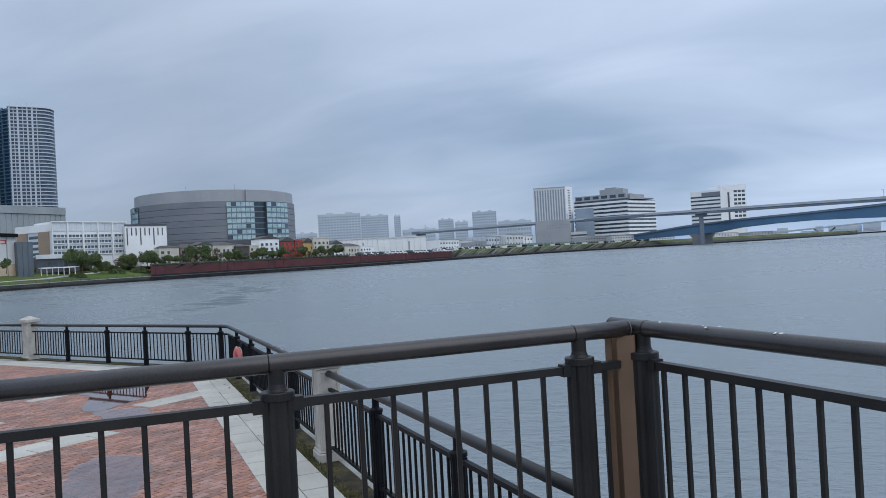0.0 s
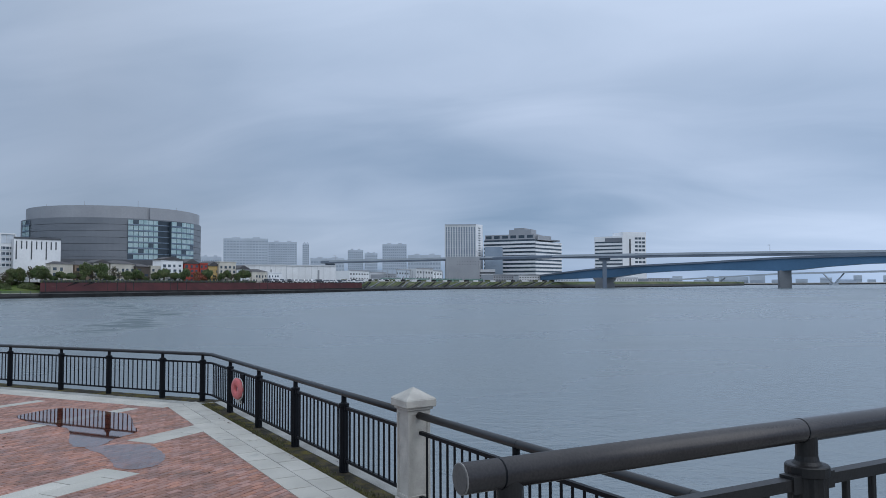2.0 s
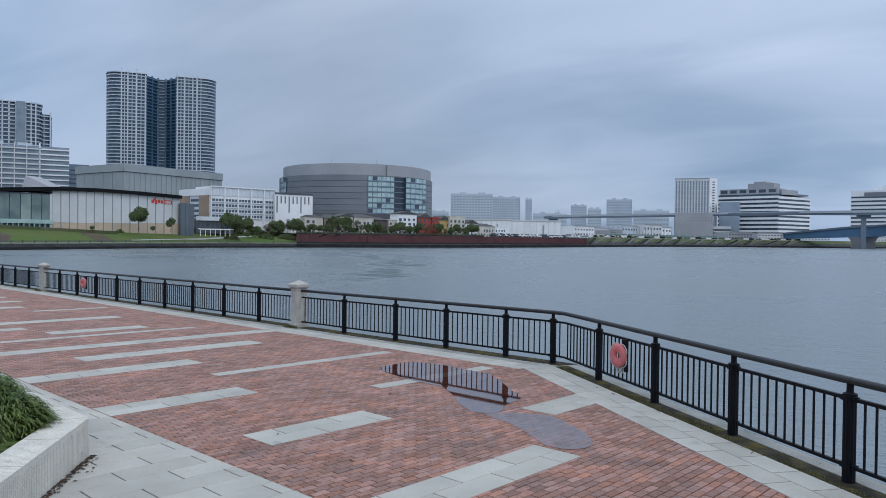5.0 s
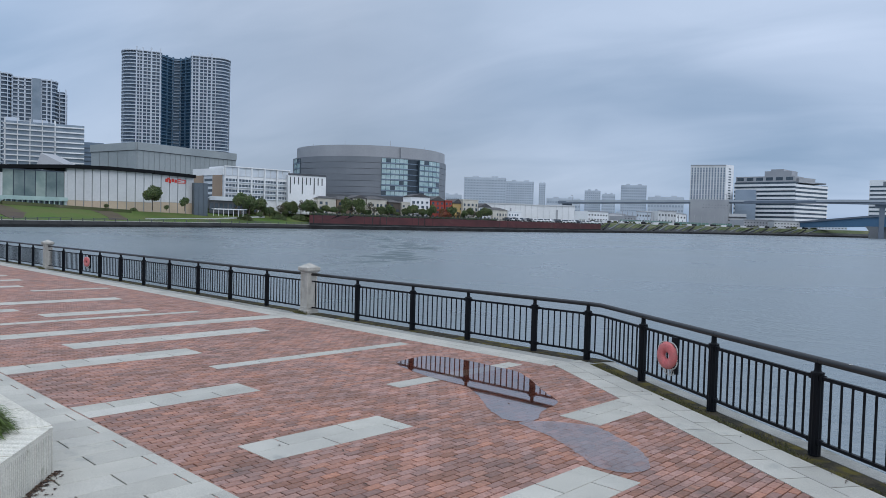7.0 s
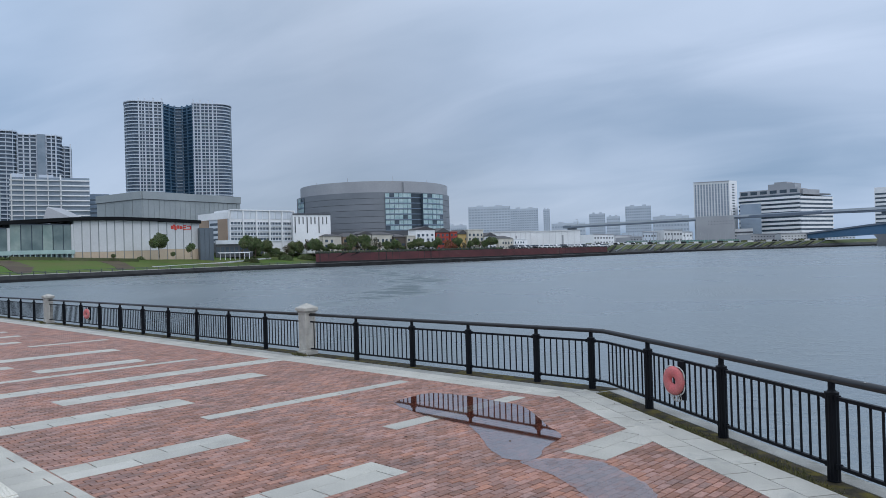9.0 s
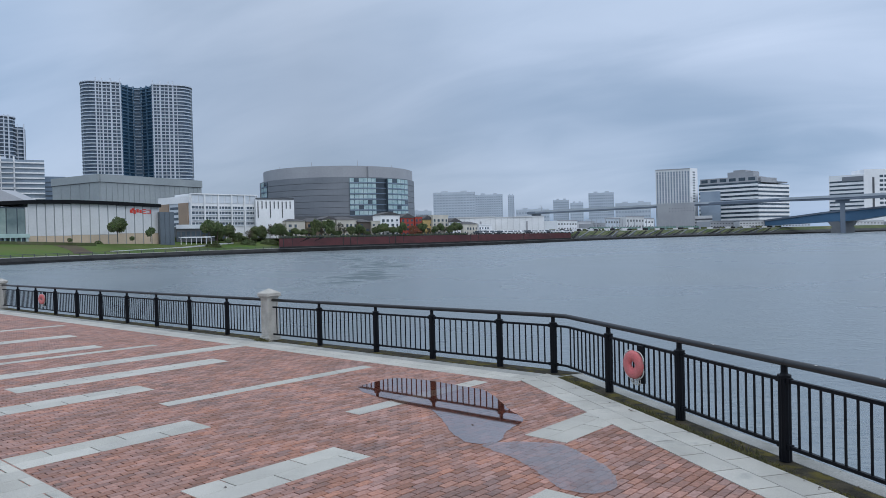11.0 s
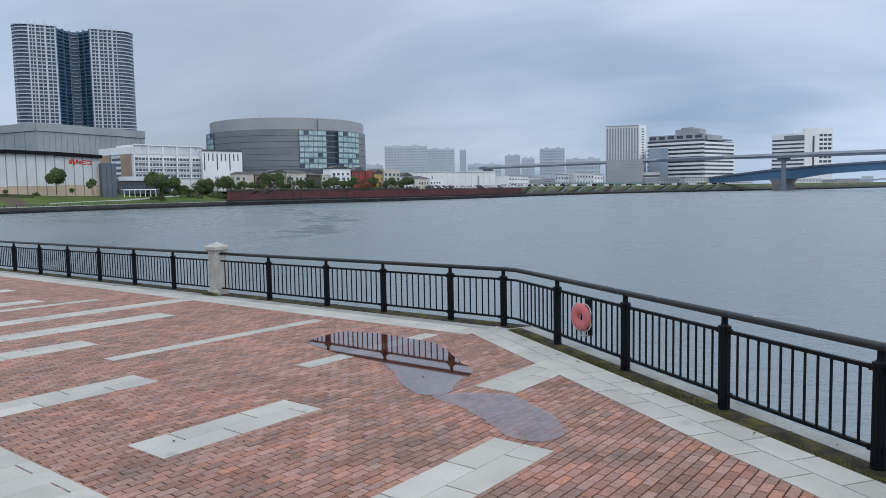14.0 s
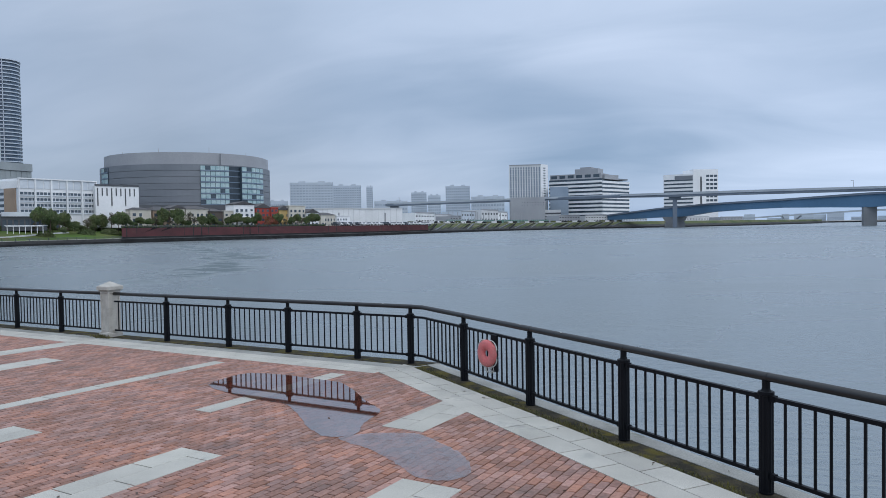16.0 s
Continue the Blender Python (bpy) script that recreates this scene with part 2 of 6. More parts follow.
def water_material():
    m = bpy.data.materials.new("bay_water")
    m.use_nodes = True
    nt = m.node_tree
    b = nt.nodes["Principled BSDF"]
    b.inputs["Base Color"].default_value = (0.085, 0.114, 0.126, 1)
    b.inputs["IOR"].default_value = 2.4
    geo = nt.nodes.new("ShaderNodeNewGeometry")

    def mth(op, x, y=0.0):
        n = nt.nodes.new("ShaderNodeMath")
        n.operation = op
        for i, q in enumerate((x, y)):
            if isinstance(q, (int, float)):
                n.inputs[i].default_value = q
            else:
                nt.links.new(q, n.inputs[i])
        return n.outputs[0]

    def noise(scale, detail, distortion, stretch=(1, 1, 1), turn=0):
        mp = nt.nodes.new("ShaderNodeMapping")
        mp.inputs["Scale"].default_value = stretch
        mp.inputs["Rotation"].default_value = (0, 0, radians(turn))
        n = nt.nodes.new("ShaderNodeTexNoise")
        n.inputs["Scale"].default_value = scale
        n.inputs["Detail"].default_value = detail
        n.inputs["Distortion"].default_value = distortion
        nt.links.new(geo.outputs["Position"], mp.inputs[0])
        nt.links.new(mp.outputs[0], n.inputs["Vector"])
        return n.outputs[0]

    def span(value, f0, f1, t0, t1):
        n = nt.nodes.new("ShaderNodeMapRange")
        for k, q in (("From Min", f0), ("From Max", f1), ("To Min", t0), ("To Max", t1)):
            n.inputs[k].default_value = q
        nt.links.new(value, n.inputs[0])
        return n.outputs[0]

    # patches of smoother and more ruffled water
    patch = noise(0.012, 5, 1.2)
    # an old bent wake of ruffled water that runs out towards the far park
    xyz = nt.nodes.new("ShaderNodeSeparateXYZ")
    nt.links.new(geo.outputs["Position"], xyz.inputs[0])
    far = mth("ADD", mth("MULTIPLY", xyz.outputs["X"], -0.565), mth("MULTIPLY", xyz.outputs["Y"], 0.825))
    off = mth("ADD", mth("MULTIPLY", xyz.outputs["X"], 0.825), mth("MULTIPLY", xyz.outputs["Y"], 0.565))
    before, after = mth("MAXIMUM", mth("SUBTRACT", 165.0, far), 0.0), mth("MAXIMUM", mth("SUBTRACT", far, 165.0), 0.0)
    bend = mth("SUBTRACT", 13.0, mth("ADD", mth("MULTIPLY", mth("MULTIPLY", before, before), 0.0026), mth("MULTIPLY", mth("MULTIPLY", after, after), 0.0006)))
    wander = mth("MULTIPLY", mth("SUBTRACT", noise(0.05, 4, 1.0), 0.5), 26.0)
    gap = mth("ABSOLUTE", mth("ADD", mth("SUBTRACT", off, bend), wander), 0.0)
    wake = mth("MULTIPLY", span(gap, 2.0, 6.0, 1.0, 0.0), mth("MULTIPLY", span(far, 78.0, 95.0, 0.0, 1.0), span(far, 290.0, 350.0, 1.0, 0.0)))
    wake = mth("MULTIPLY", wake, span(noise(0.16, 3, 0.6, (1, 2.2, 1), 35), 0.38, 0.52, 0.0, 1.0))
    # ruffled water mirrors less of the sky
    nt.links.new(mth("ADD", span(patch, 0.35, 0.65, 0.25, 0.31), mth("MULTIPLY", wake, 0.45)), b.inputs["Roughness"])
    nt.links.new(span(wake, 0.0, 1.0, 0.5, 0.1), b.inputs["Specular IOR Level"])
    prev = None
    for scale, stretch, dist, strength in ((0.05, (1, 1.8, 1), 2.0, 0.06), (0.40, (1, 1.9, 1), 0.5, 0.34), (1.7, (1, 1.5, 1), 0.18, 0.75)):
        bp = nt.nodes.new("ShaderNodeBump")
        bp.inputs["Distance"].default_value = dist
        gust = span(patch, 0.50, 0.64, strength * 0.55, strength * 1.9)
        nt.links.new(mth("ADD", gust, mth("MULTIPLY", wake, 0.55)), bp.inputs["Strength"])
        nt.links.new(noise(scale, 4, 0.9, stretch, 18), bp.inputs["Height"])
        if prev:
            nt.links.new(prev.outputs[0], bp.inputs["Normal"])
        prev = bp
    nt.links.new(prev.outputs[0], b.inputs["Normal"])
    return m


def puddle_material(name, ior, tint, least, dry=1.0):
    m = bpy.data.materials.new(name)
    m.use_nodes = True
    nt = m.node_tree
    nt.nodes.clear()
    fres = nt.nodes.new("ShaderNodeFresnel")
    fres.inputs["IOR"].default_value = ior
    clear = nt.nodes.new("ShaderNodeBsdfTransparent")
    clear.inputs["Color"].default_value = (*tint, 1)
    gloss = nt.nodes.new("ShaderNodeBsdfGlossy")
    gloss.inputs["Roughness"].default_value = 0.03
    mx = nt.nodes.new("ShaderNodeMixShader")
    o = nt.nodes.new("ShaderNodeOutputMaterial")
    gain = nt.nodes.new("ShaderNodeMapRange")
    gain.inputs["To Min"].default_value = least
    nt.links.new(fres.outputs[0], gain.inputs[0])
    # the film thins out where bricks stand higher
    geo = nt.nodes.new("ShaderNodeNewGeometry")
    bed = nt.nodes.new("ShaderNodeTexNoise")
    bed.inputs["Scale"].default_value = 5.5
    bed.inputs["Detail"].default_value = 5
    nt.links.new(geo.outputs["Position"], bed.inputs["Vector"])
    thin = nt.nodes.new("ShaderNodeMapRange")
    thin.inputs["From Min"].default_value, thin.inputs["From Max"].default_value = 0.36, 0.50
    thin.inputs["To Min"].default_value = dry
    nt.links.new(bed.outputs[0], thin.inputs[0])
    wet = nt.nodes.new("ShaderNodeMath")
    wet.operation = "MULTIPLY"
    nt.links.new(gain.outputs[0], wet.inputs[0])
    nt.links.new(thin.outputs[0], wet.inputs[1])
    nt.links.new(wet.outputs[0], mx.inputs[0])
    nt.links.new(clear.outputs[0], mx.inputs[1])
    nt.links.new(gloss.outputs[0], mx.inputs[2])
    nt.links.new(mx.outputs[0], o.inputs["Surface"])
    return m


WATER = water_material()
PUDDLE = puddle_material("rain_puddle", 1.5, (0.80, 0.54, 0.46), 0.35)
FILM = puddle_material("wet_film", 1.45, (0.86, 0.78, 0.76), 0.24, 0.75)


# ---- mesh helpers ----
def mesh_of(name, bm, mat, smooth=False):
    me = bpy.data.meshes.new(name)
    bm.to_mesh(me)
    bm.free()
    for mt in (mat if isinstance(mat, (list, tuple)) else (mat,)):
        me.materials.append(mt)
    if smooth:
        me.polygons.foreach_set("use_smooth", [True] * len(me.polygons))
    return me


def part(name, bm, mat, parent=None, label="", smooth=False):
    ob = new(name, mesh_of(name, bm, mat, smooth))
    if parent:
        ob.parent = parent
    if label:
        ob["label"] = label
    return ob


def again(name, me, parent, m=None):
    ob = new(name, me)
    ob.parent = parent
    if m is not None:
        ob.matrix_basis = m
    return ob


def raw(name, verts, faces, mat, parent=None, smooth=False):
    me = bpy.data.meshes.new(name)
    me.from_pydata(verts, [], faces)
    me.materials.append(mat)
    if smooth:
        me.polygons.foreach_set("use_smooth", [True] * len(me.polygons))
    ob = new(name, me)
    if parent:
        ob.parent = parent
    return ob


def thing(name, at, label, category, group="", kind=""):
    ob = new(name)
    ob.empty_display_size = 0.2
    ob.location = at
    return tagged(ob, label, category, group, kind)


def box(bm, x0, x1, y0, y1, z0, z1, bevel=0.0):
    r = bmesh.ops.create_cube(bm, size=1, matrix=Matrix.Translation(((x0 + x1) / 2, (y0 + y1) / 2, (z0 + z1) / 2)) @ Matrix.Diagonal((x1 - x0, y1 - y0, z1 - z0, 1)))
    if bevel:
        es = list({e for v in r["verts"] for e in v.link_edges})
        bmesh.ops.bevel(bm, geom=es, offset=bevel, segments=1, affect="EDGES")
    return r


def lathe(bm, profile, n=20, flute=0.0, fluted=()):
    """Turned shape about z from (radius, z) pairs."""
    rings = []
    for k, (r, z) in enumerate(profile):
        ring = []
        for i in range(n):
            a = 2 * math.pi * i / n
            rr = r - (flute if (k in fluted and i % 2) else 0)
            ring.append(bm.verts.new((rr * math.cos(a), rr * math.sin(a), z)))
        rings.append(ring)
    for a, b in zip(rings, rings[1:]):
        for i in range(n):
            bm.faces.new((a[i], a[(i + 1) % n], b[(i + 1) % n], b[i]))
    bm.faces.new(rings[-1])
    bm.faces.new(rings[0][::-1])


def tube(bm, pts, r, n=14):
    pts = [Vector(p) for p in pts]
    rings = []
    for i, p in enumerate(pts):
        d = (pts[min(i + 1, len(pts) - 1)] - pts[max(i - 1, 0)]).normalized()
        side = d.cross(Vector((0, 0, 1)))
        side = side.normalized() if side.length > 1e-4 else Vector((1, 0, 0))
        up = side.cross(d)
        rings.append([bm.verts.new(p + r * (math.cos(2 * math.pi * k / n) * side + math.sin(2 * math.pi * k / n) * up)) for k in range(n)])
    for a, b in zip(rings, rings[1:]):
        for k in range(n):
            bm.faces.new((a[k], a[(k + 1) % n], b[(k + 1) % n], b[k])).smooth = True
    bm.faces.new(rings[0][::-1])
    bm.faces.new(rings[-1])


def prism(bm, poly, z0, z1):
    """An upright prism on a plan polygon; z0, z1 numbers or functions of (x, y)."""
    f0, f1 = (z if callable(z) else (lambda x, y, z=z: z) for z in (z0, z1))
    lo = [bm.verts.new((x, y, f0(x, y))) for x, y in poly]
    hi = [bm.verts.new((x, y, f1(x, y))) for x, y in poly]
    n = len(poly)
    for i in range(n):
        bm.faces.new((lo[i], lo[(i + 1) % n], hi[(i + 1) % n], hi[i]))
    bm.faces.new(hi)
    bm.faces.new(lo[::-1])
    bmesh.ops.recalc_face_normals(bm, faces=bm.faces)


# ---- plan of the plaza: u along the far railing, v towards the water ----
CU, SU = math.cos(radians(17)), math.sin(radians(17))


def plan(u, v):
    return (CU * u + SU * v, -SU * u + CU * v)


def fall(x, y):
    """The paving drains gently to the water."""
    return -0.0096 * (-0.208 * x + 0.978 * y)


def on(u, v, z=0.0):
    x, y = plan(u, v)
    return Vector((x, y, z + fall(x, y)))


BEND = Vector((-4.59, 14.28))
Q = Vector((0.636, -0.772))
N = Vector((-0.772, -0.636))


def quay(s, n=0.0, z=0.0):
    """Along the second railing: s metres past the bend, n metres inland."""
    p = BEND + s * Q + n * N
    return Vector((p.x, p.y, z + fall(p.x, p.y)))


WATER_Z = -3.0
TERRACE_Z = 0.94

# ---- ground, water, terrace ----
land = [plan(-90, 12.66), plan(-8.5, 12.66), tuple(quay(20, -0.30))[:2], plan(2, -30), plan(-90, -30)]
bm = bmesh.new()
prism(bm, land, WATER_Z - 1.5, lambda x, y: fall(x, y) - 0.03)
tagged(part("ground", bm, JOINT), "dark joint bed under the plaza paving", "ground", kind="structure")
bm = bmesh.new()
prism(bm, [plan(-4000, 11.0), plan(-88, 11.0), plan(-88, -28), plan(10, -28), (30, -30), (60, -4000), (-4000, -4000)], WATER_Z - 1.5, -0.9)
tagged(part("hinterland", bm, KERB), "flat paved land behind the plaza", "ground", kind="structure")

bm = bmesh.new()
bmesh.ops.create_grid(bm, x_segments=1, y_segments=1, size=4500, matrix=Matrix.Translation((0, 0, WATER_Z)))
tagged(part("water", bm, WATER), "grey-blue rippled bay water under an overcast sky", "water", kind="structure")

# sea wall coping under the railings
bm = bmesh.new()
prism(bm, [plan(-70, 11.86), plan(-8.68, 11.86), plan(-8.42, 12.66), plan(-70, 12.66)], lambda x, y: WATER_Z, lambda x, y: fall(x, y) - 0.004)
tagged(part("sea_wall_coping", bm, KERB), "weathered concrete coping along the sea wall", "kerb", kind="structure")
# dark strip on the kerb, standing in for the coping edge's shadow
bm = bmesh.new()
prism(bm, [plan(-70, 12.2), plan(-8.62, 12.2), plan(-8.46, 12.64), plan(-70, 12.64)], lambda x, y: fall(x, y) - 0.05, lambda x, y: fall(x, y) + 0.004)
tagged(part("kerb_edge_shade", bm, MOSS_SHADE), "dark kerb edge under the plaza railing, edge shadow coloured in", "kerb", kind="structure")
bm = bmesh.new()
a, b, c, d = quay(-0.1, 0.275), quay(20, 0.275), quay(20, -0.06), quay(0.0, -0.06)
prism(bm, [(p.x, p.y) for p in (a, b, c, d)], lambda x, y: WATER_Z, lambda x, y: fall(x, y) - 0.008)
tagged(part("mossy_verge", bm, MOSS_SHADE), "mossy stained concrete verge under the railing", "kerb", kind="structure")
bm = bmesh.new()
prism(bm, [tuple(quay(s, n))[:2] for s, n in ((-0.02, -0.063), (20, -0.063), (20, -0.30), (0.0, -0.30))], lambda x, y: WATER_Z, lambda x, y: fall(x, y) - 0.002)
tagged(part("sea_wall_edge", bm, KERB), "pale concrete edge of the sea wall outside the railing", "kerb", kind="structure")

# raised terrace on which the camera is carried
TERRACE = [(5.56, 2.48), (2.72, 0.14), (0.7, 1.9), (-2.3, 2.3), (-3.0, 1.2), (-9, -14), (16, -14), (16, -10.45)]
bm = bmesh.new()
prism(bm, TERRACE, lambda x, y: -0.2, lambda x, y: TERRACE_Z)
tagged(part("terrace", bm, KERB), "raised concrete terrace above the plaza", "terrace", kind="structure")


# ---- railings ----
def post_mesh(mat):
    bm = bmesh.new()
    lathe(bm, [(0.0675, 0), (0.0675, 0.012), (0.066, 0.016), (0.066, 0.92)], 24, 0.007, (2, 3))
    return mesh_of("post", bm, mat)


def collar_mesh(mat):
    bm = bmesh.new()
    lathe(bm, [(0.067, 0.905), (0.072, 0.908), (0.072, 0.938), (0.068, 0.942), (0.050, 0.944), (0.040, 0.954), (0.036, 0.972), (0.036, 1.048)], 24)
    return mesh_of("collar", bm, mat)


def baluster_mesh(mat):
    bm = bmesh.new()
    box(bm, -0.011, 0.011, -0.011, 0.011, 0.17, 0.875, 0.003)
    return mesh_of("baluster", bm, mat)


POST, COLLAR, BALUSTER = post_mesh(METAL), collar_mesh(METAL), baluster_mesh(METAL)
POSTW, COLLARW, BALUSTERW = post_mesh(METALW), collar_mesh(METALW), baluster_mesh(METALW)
RAIL_R = 0.041


def bar(bm, a, b, w, h):
    """A rectangular bar from a to b."""
    d = b - a
    n = d.cross(Vector((0, 0, 1))).normalized() * w / 2
    up = Vector((0, 0, h / 2))
    vs = [bm.verts.new(p + sx * n + sz * up) for p in (a, b) for sx, sz in ((-1, -1), (1, -1), (1, 1), (-1, 1))]
    for i in range(4):
        bm.faces.new((vs[i], vs[(i + 1) % 4], vs[4 + (i + 1) % 4], vs[4 + i]))
    bm.faces.new(vs[3::-1])
    bm.faces.new(vs[4:])


def railing(stops, label, group="railings", rail=True, ends=(0.0, 0.0), gap=0.150, rims=False, lead=0.0):
    """stops: (point on the ground, kind) in order; kind 'post', 'pillar' (a stone pillar stands there) or 'bend'."""
    top = thing("railing", stops[0][0], label, "railing", group)
    o = Vector(stops[0][0])
    rel = [(Vector(p) - o, k) for p, k in stops]
    for p, k in rel:
        if k == "post":
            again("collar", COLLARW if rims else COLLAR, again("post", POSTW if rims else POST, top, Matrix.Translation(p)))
    for i, ((a, ka), (b, kb)) in enumerate(zip(rel, rel[1:])):
        d = (b - a).normalized()
        clear = {"post": 0.055, "pillar": 0.17, "bend": 0.0, "end": 0.0}
        a2, b2 = a + d * clear[ka], b - d * clear[kb]
        for nm, z, w, h in (("upper_rail", 0.885, 0.045, 0.038), ("lower_rail", 0.165, 0.04, 0.036)):
            bm = bmesh.new()
            bar(bm, a2 + Vector((0, 0, z)), b2 + Vector((0, 0, z)), w, h)
            if ka == "post":
                bar(bm, a2 + Vector((0, 0, z)), a2 + d * 0.05 + Vector((0, 0, z)), w + 0.012, h + 0.02)
            if kb == "post":
                bar(bm, b2 - d * 0.05 + Vector((0, 0, z)), b2 + Vector((0, 0, z)), w + 0.012, h + 0.02)
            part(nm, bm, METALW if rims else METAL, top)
        length = (b2 - a2).length
        n = max(1, round(length / gap) - 1)
        ang = math.atan2(d.y, d.x)
        if lead and ka == "post":
            n = int((length - lead - 0.03) / gap) + 1
        for j in range(n):
            along_ = lead + gap * j if lead and ka == "post" else length * (j + 1) / (n + 1)
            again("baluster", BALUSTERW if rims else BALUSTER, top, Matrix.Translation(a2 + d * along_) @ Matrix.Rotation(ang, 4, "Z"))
    bm = bmesh.new()
    grip = 1.058 if rims else 1.076
    pts = [p + Vector((0, 0, grip)) for p, _ in rel]
    pts[0] = pts[0] - (pts[1] - pts[0]).normalized() * ends[0]
    pts[-1] = pts[-1] + (pts[-1] - pts[-2]).normalized() * ends[1]
    tube(bm, pts, RAIL_R, 30)
    part("handrail", bm, RAILM if rims else RAILP, top, "worn grey-brown round handrail" if rims else "black round handrail with worn spots", smooth=False)
    for tip, toward in ((pts[0], pts[1]), (pts[-1], pts[-2])) if rims else ():
        d = (toward - tip).normalized()
        bm = bmesh.new()
        tube(bm, [tip - d * 0.001, tip + d * 0.003], RAIL_R + 0.0008, 20)
        part("worn_rim", bm, WORN, top, "pale worn rim at the handrail end")
        bm = bmesh.new()
        tube(bm, [tip - d * 0.003, tip + d * 0.003], RAIL_R - 0.002, 20)
        part("end_cap", bm, CAPM, top, "scuffed grey end cap")
    for i, (p, k) in enumerate(rel):
        if k == "post":
            # thin dark sleeve joint on the handrail beside the post
            d = ((rel[i + 1][0] - p) if i + 1 < len(rel) else (p - rel[i - 1][0])).normalized()
            bm = bmesh.new()
            c = p + Vector((0, 0, grip)) + d * 0.03
            tube(bm, [c, c + d * 0.005], RAIL_R + 0.0012, 16)
            part("joint_ring", bm, METAL, top)
    return top


P1U, P0U = -17.87, -38.7
far_posts = [P1U - 2.083 * k for k in range(1, 10)]
DARK = "dark painted metal railing with fluted posts by the water"
railing([(on(P0U - 14.6, 12.37), "post")] + [(on(P0U - 14.6 + 2.085 * k, 12.37), "post") for k in range(1, 7)] + [(on(P0U, 12.37), "pillar")], DARK)
railing([(on(P0U, 12.37), "pillar")] + [(on(u, 12.37), "post") for u in far_posts[::-1]] + [(on(P1U, 12.37), "pillar")], DARK)
bend_run = [(on(P1U, 12.37), "pillar")] + [(on(u, 12.37), "post") for u in (-15.77, -13.72, -11.96, -10.15, -8.89)] + [(quay(0), "bend")]
bend_run += [(quay(s), "post") for s in (1.61, 3.62, 5.62, 7.60)] + [(quay(9.62), "pillar")]
railing(bend_run, "dark painted metal railing bending round the plaza corner")
railing([(quay(9.62), "pillar"), (quay(11.6), "post"), (quay(13.59), "post"), (quay(15.3), "end")], "dark painted metal railing running up to the terrace wall")
UPPER = "dark metal terrace railing with thick worn handrail"
CORNER = Vector((5.388, 2.185, TERRACE_Z))
IN = Vector((-0.8125, -0.583, 0))
run = [CORNER + IN * s for s in (0.035, 0.255, 1.71, 2.915)]
railing([(run[0], "end"), (run[1], "post"), (run[2], "post"), (run[3], "post")], UPPER, ends=(0.06, 0.15), rims=True)
Q3 = Vector((0.636, -0.772, 0))
SECOND = Vector((5.485, 2.19, TERRACE_Z))
railing([(SECOND + Q3 * s, k) for s, k in ((-0.25, "end"), (0.0, "post"), (1.97, "post"), (3.97, "post"), (5.97, "post"), (7.97, "post"))], UPPER, rims=True, gap=0.143, lead=0.085)
corner_post = thing("corner_post", (5.37, 2.175, TERRACE_Z), "brown painted steel channel post at the railing corner", "post")
turn = Matrix.Rotation(radians(-7), 4, "Z")
for nm, x0, x1, y0, y1 in (("face_plate", -0.014, 0.076, -0.012, 0.0), ("flange", -0.076, -0.042, 0.010, 0.022), ("web", 0.064, 0.076, 0.002, 0.10), ("back_plate", -0.076, 0.062, 0.09, 0.10)):
    bm = bmesh.new()
    box(bm, x0, x1, y0, y1, -0.2, 1.026, 0.002)
    bm.transform(turn)
    part(nm, bm, TAN, corner_post)


def pillar(at, angle, slim=1.0):
    p = thing("stone_pillar", at, "weathered granite pillar with pyramid cap in the railing", "pillar", "stone pillars")
    rot = Matrix.Rotation(angle, 4, "Z") @ Matrix.Diagonal((slim, slim, 1, 1))
    bm = bmesh.new()
    box(bm, -0.20, 0.20, -0.20, 0.20, -0.05, 0.10, 0.012)
    box(bm, -0.185, 0.185, -0.185, 0.185, 0.10, 0.13, 0.01)
    bm.transform(rot)
    part("plinth", bm, GRANITE, p)
    bm = bmesh.new()
    box(bm, -0.165, 0.165, -0.165, 0.165, 0.13, 1.14, 0.008)
    for f in [f for f in bm.faces if abs(f.normal.z) < 0.1 and f.calc_area() > 0.2]:
        bmesh.ops.inset_individual(bm, faces=[f], thickness=0.055, depth=0.0)
        bmesh.ops.inset_individual(bm, faces=[f], thickness=0.008, depth=-0.014)
    bm.transform(rot)
    part("shaft", bm, GRANITE, p)
    bm = bmesh.new()
    box(bm, -0.19, 0.19, -0.19, 0.19, 1.14, 1.17, 0.006)
    box(bm, -0.225, 0.225, -0.225, 0.225, 1.17, 1.265, 0.012)
    vs = [bm.verts.new((x, y, 1.266)) for x, y in ((-0.215, -0.215), (0.215, -0.215), (0.215, 0.215), (-0.215, 0.215))]
    tip = bm.verts.new((0, 0, 1.385))
    for i in range(4):
        bm.faces.new((vs[i], vs[(i + 1) % 4], tip))
    bm.transform(rot)
    part("cap", bm, GRANITE, p, "pyramid cap of pale granite")
    return p


pillar(on(P0U, 12.37), radians(-17))
pillar(on(P1U, 12.37), radians(-17))
pillar(quay(9.62), math.atan2(Q.y, Q.x), 0.88)


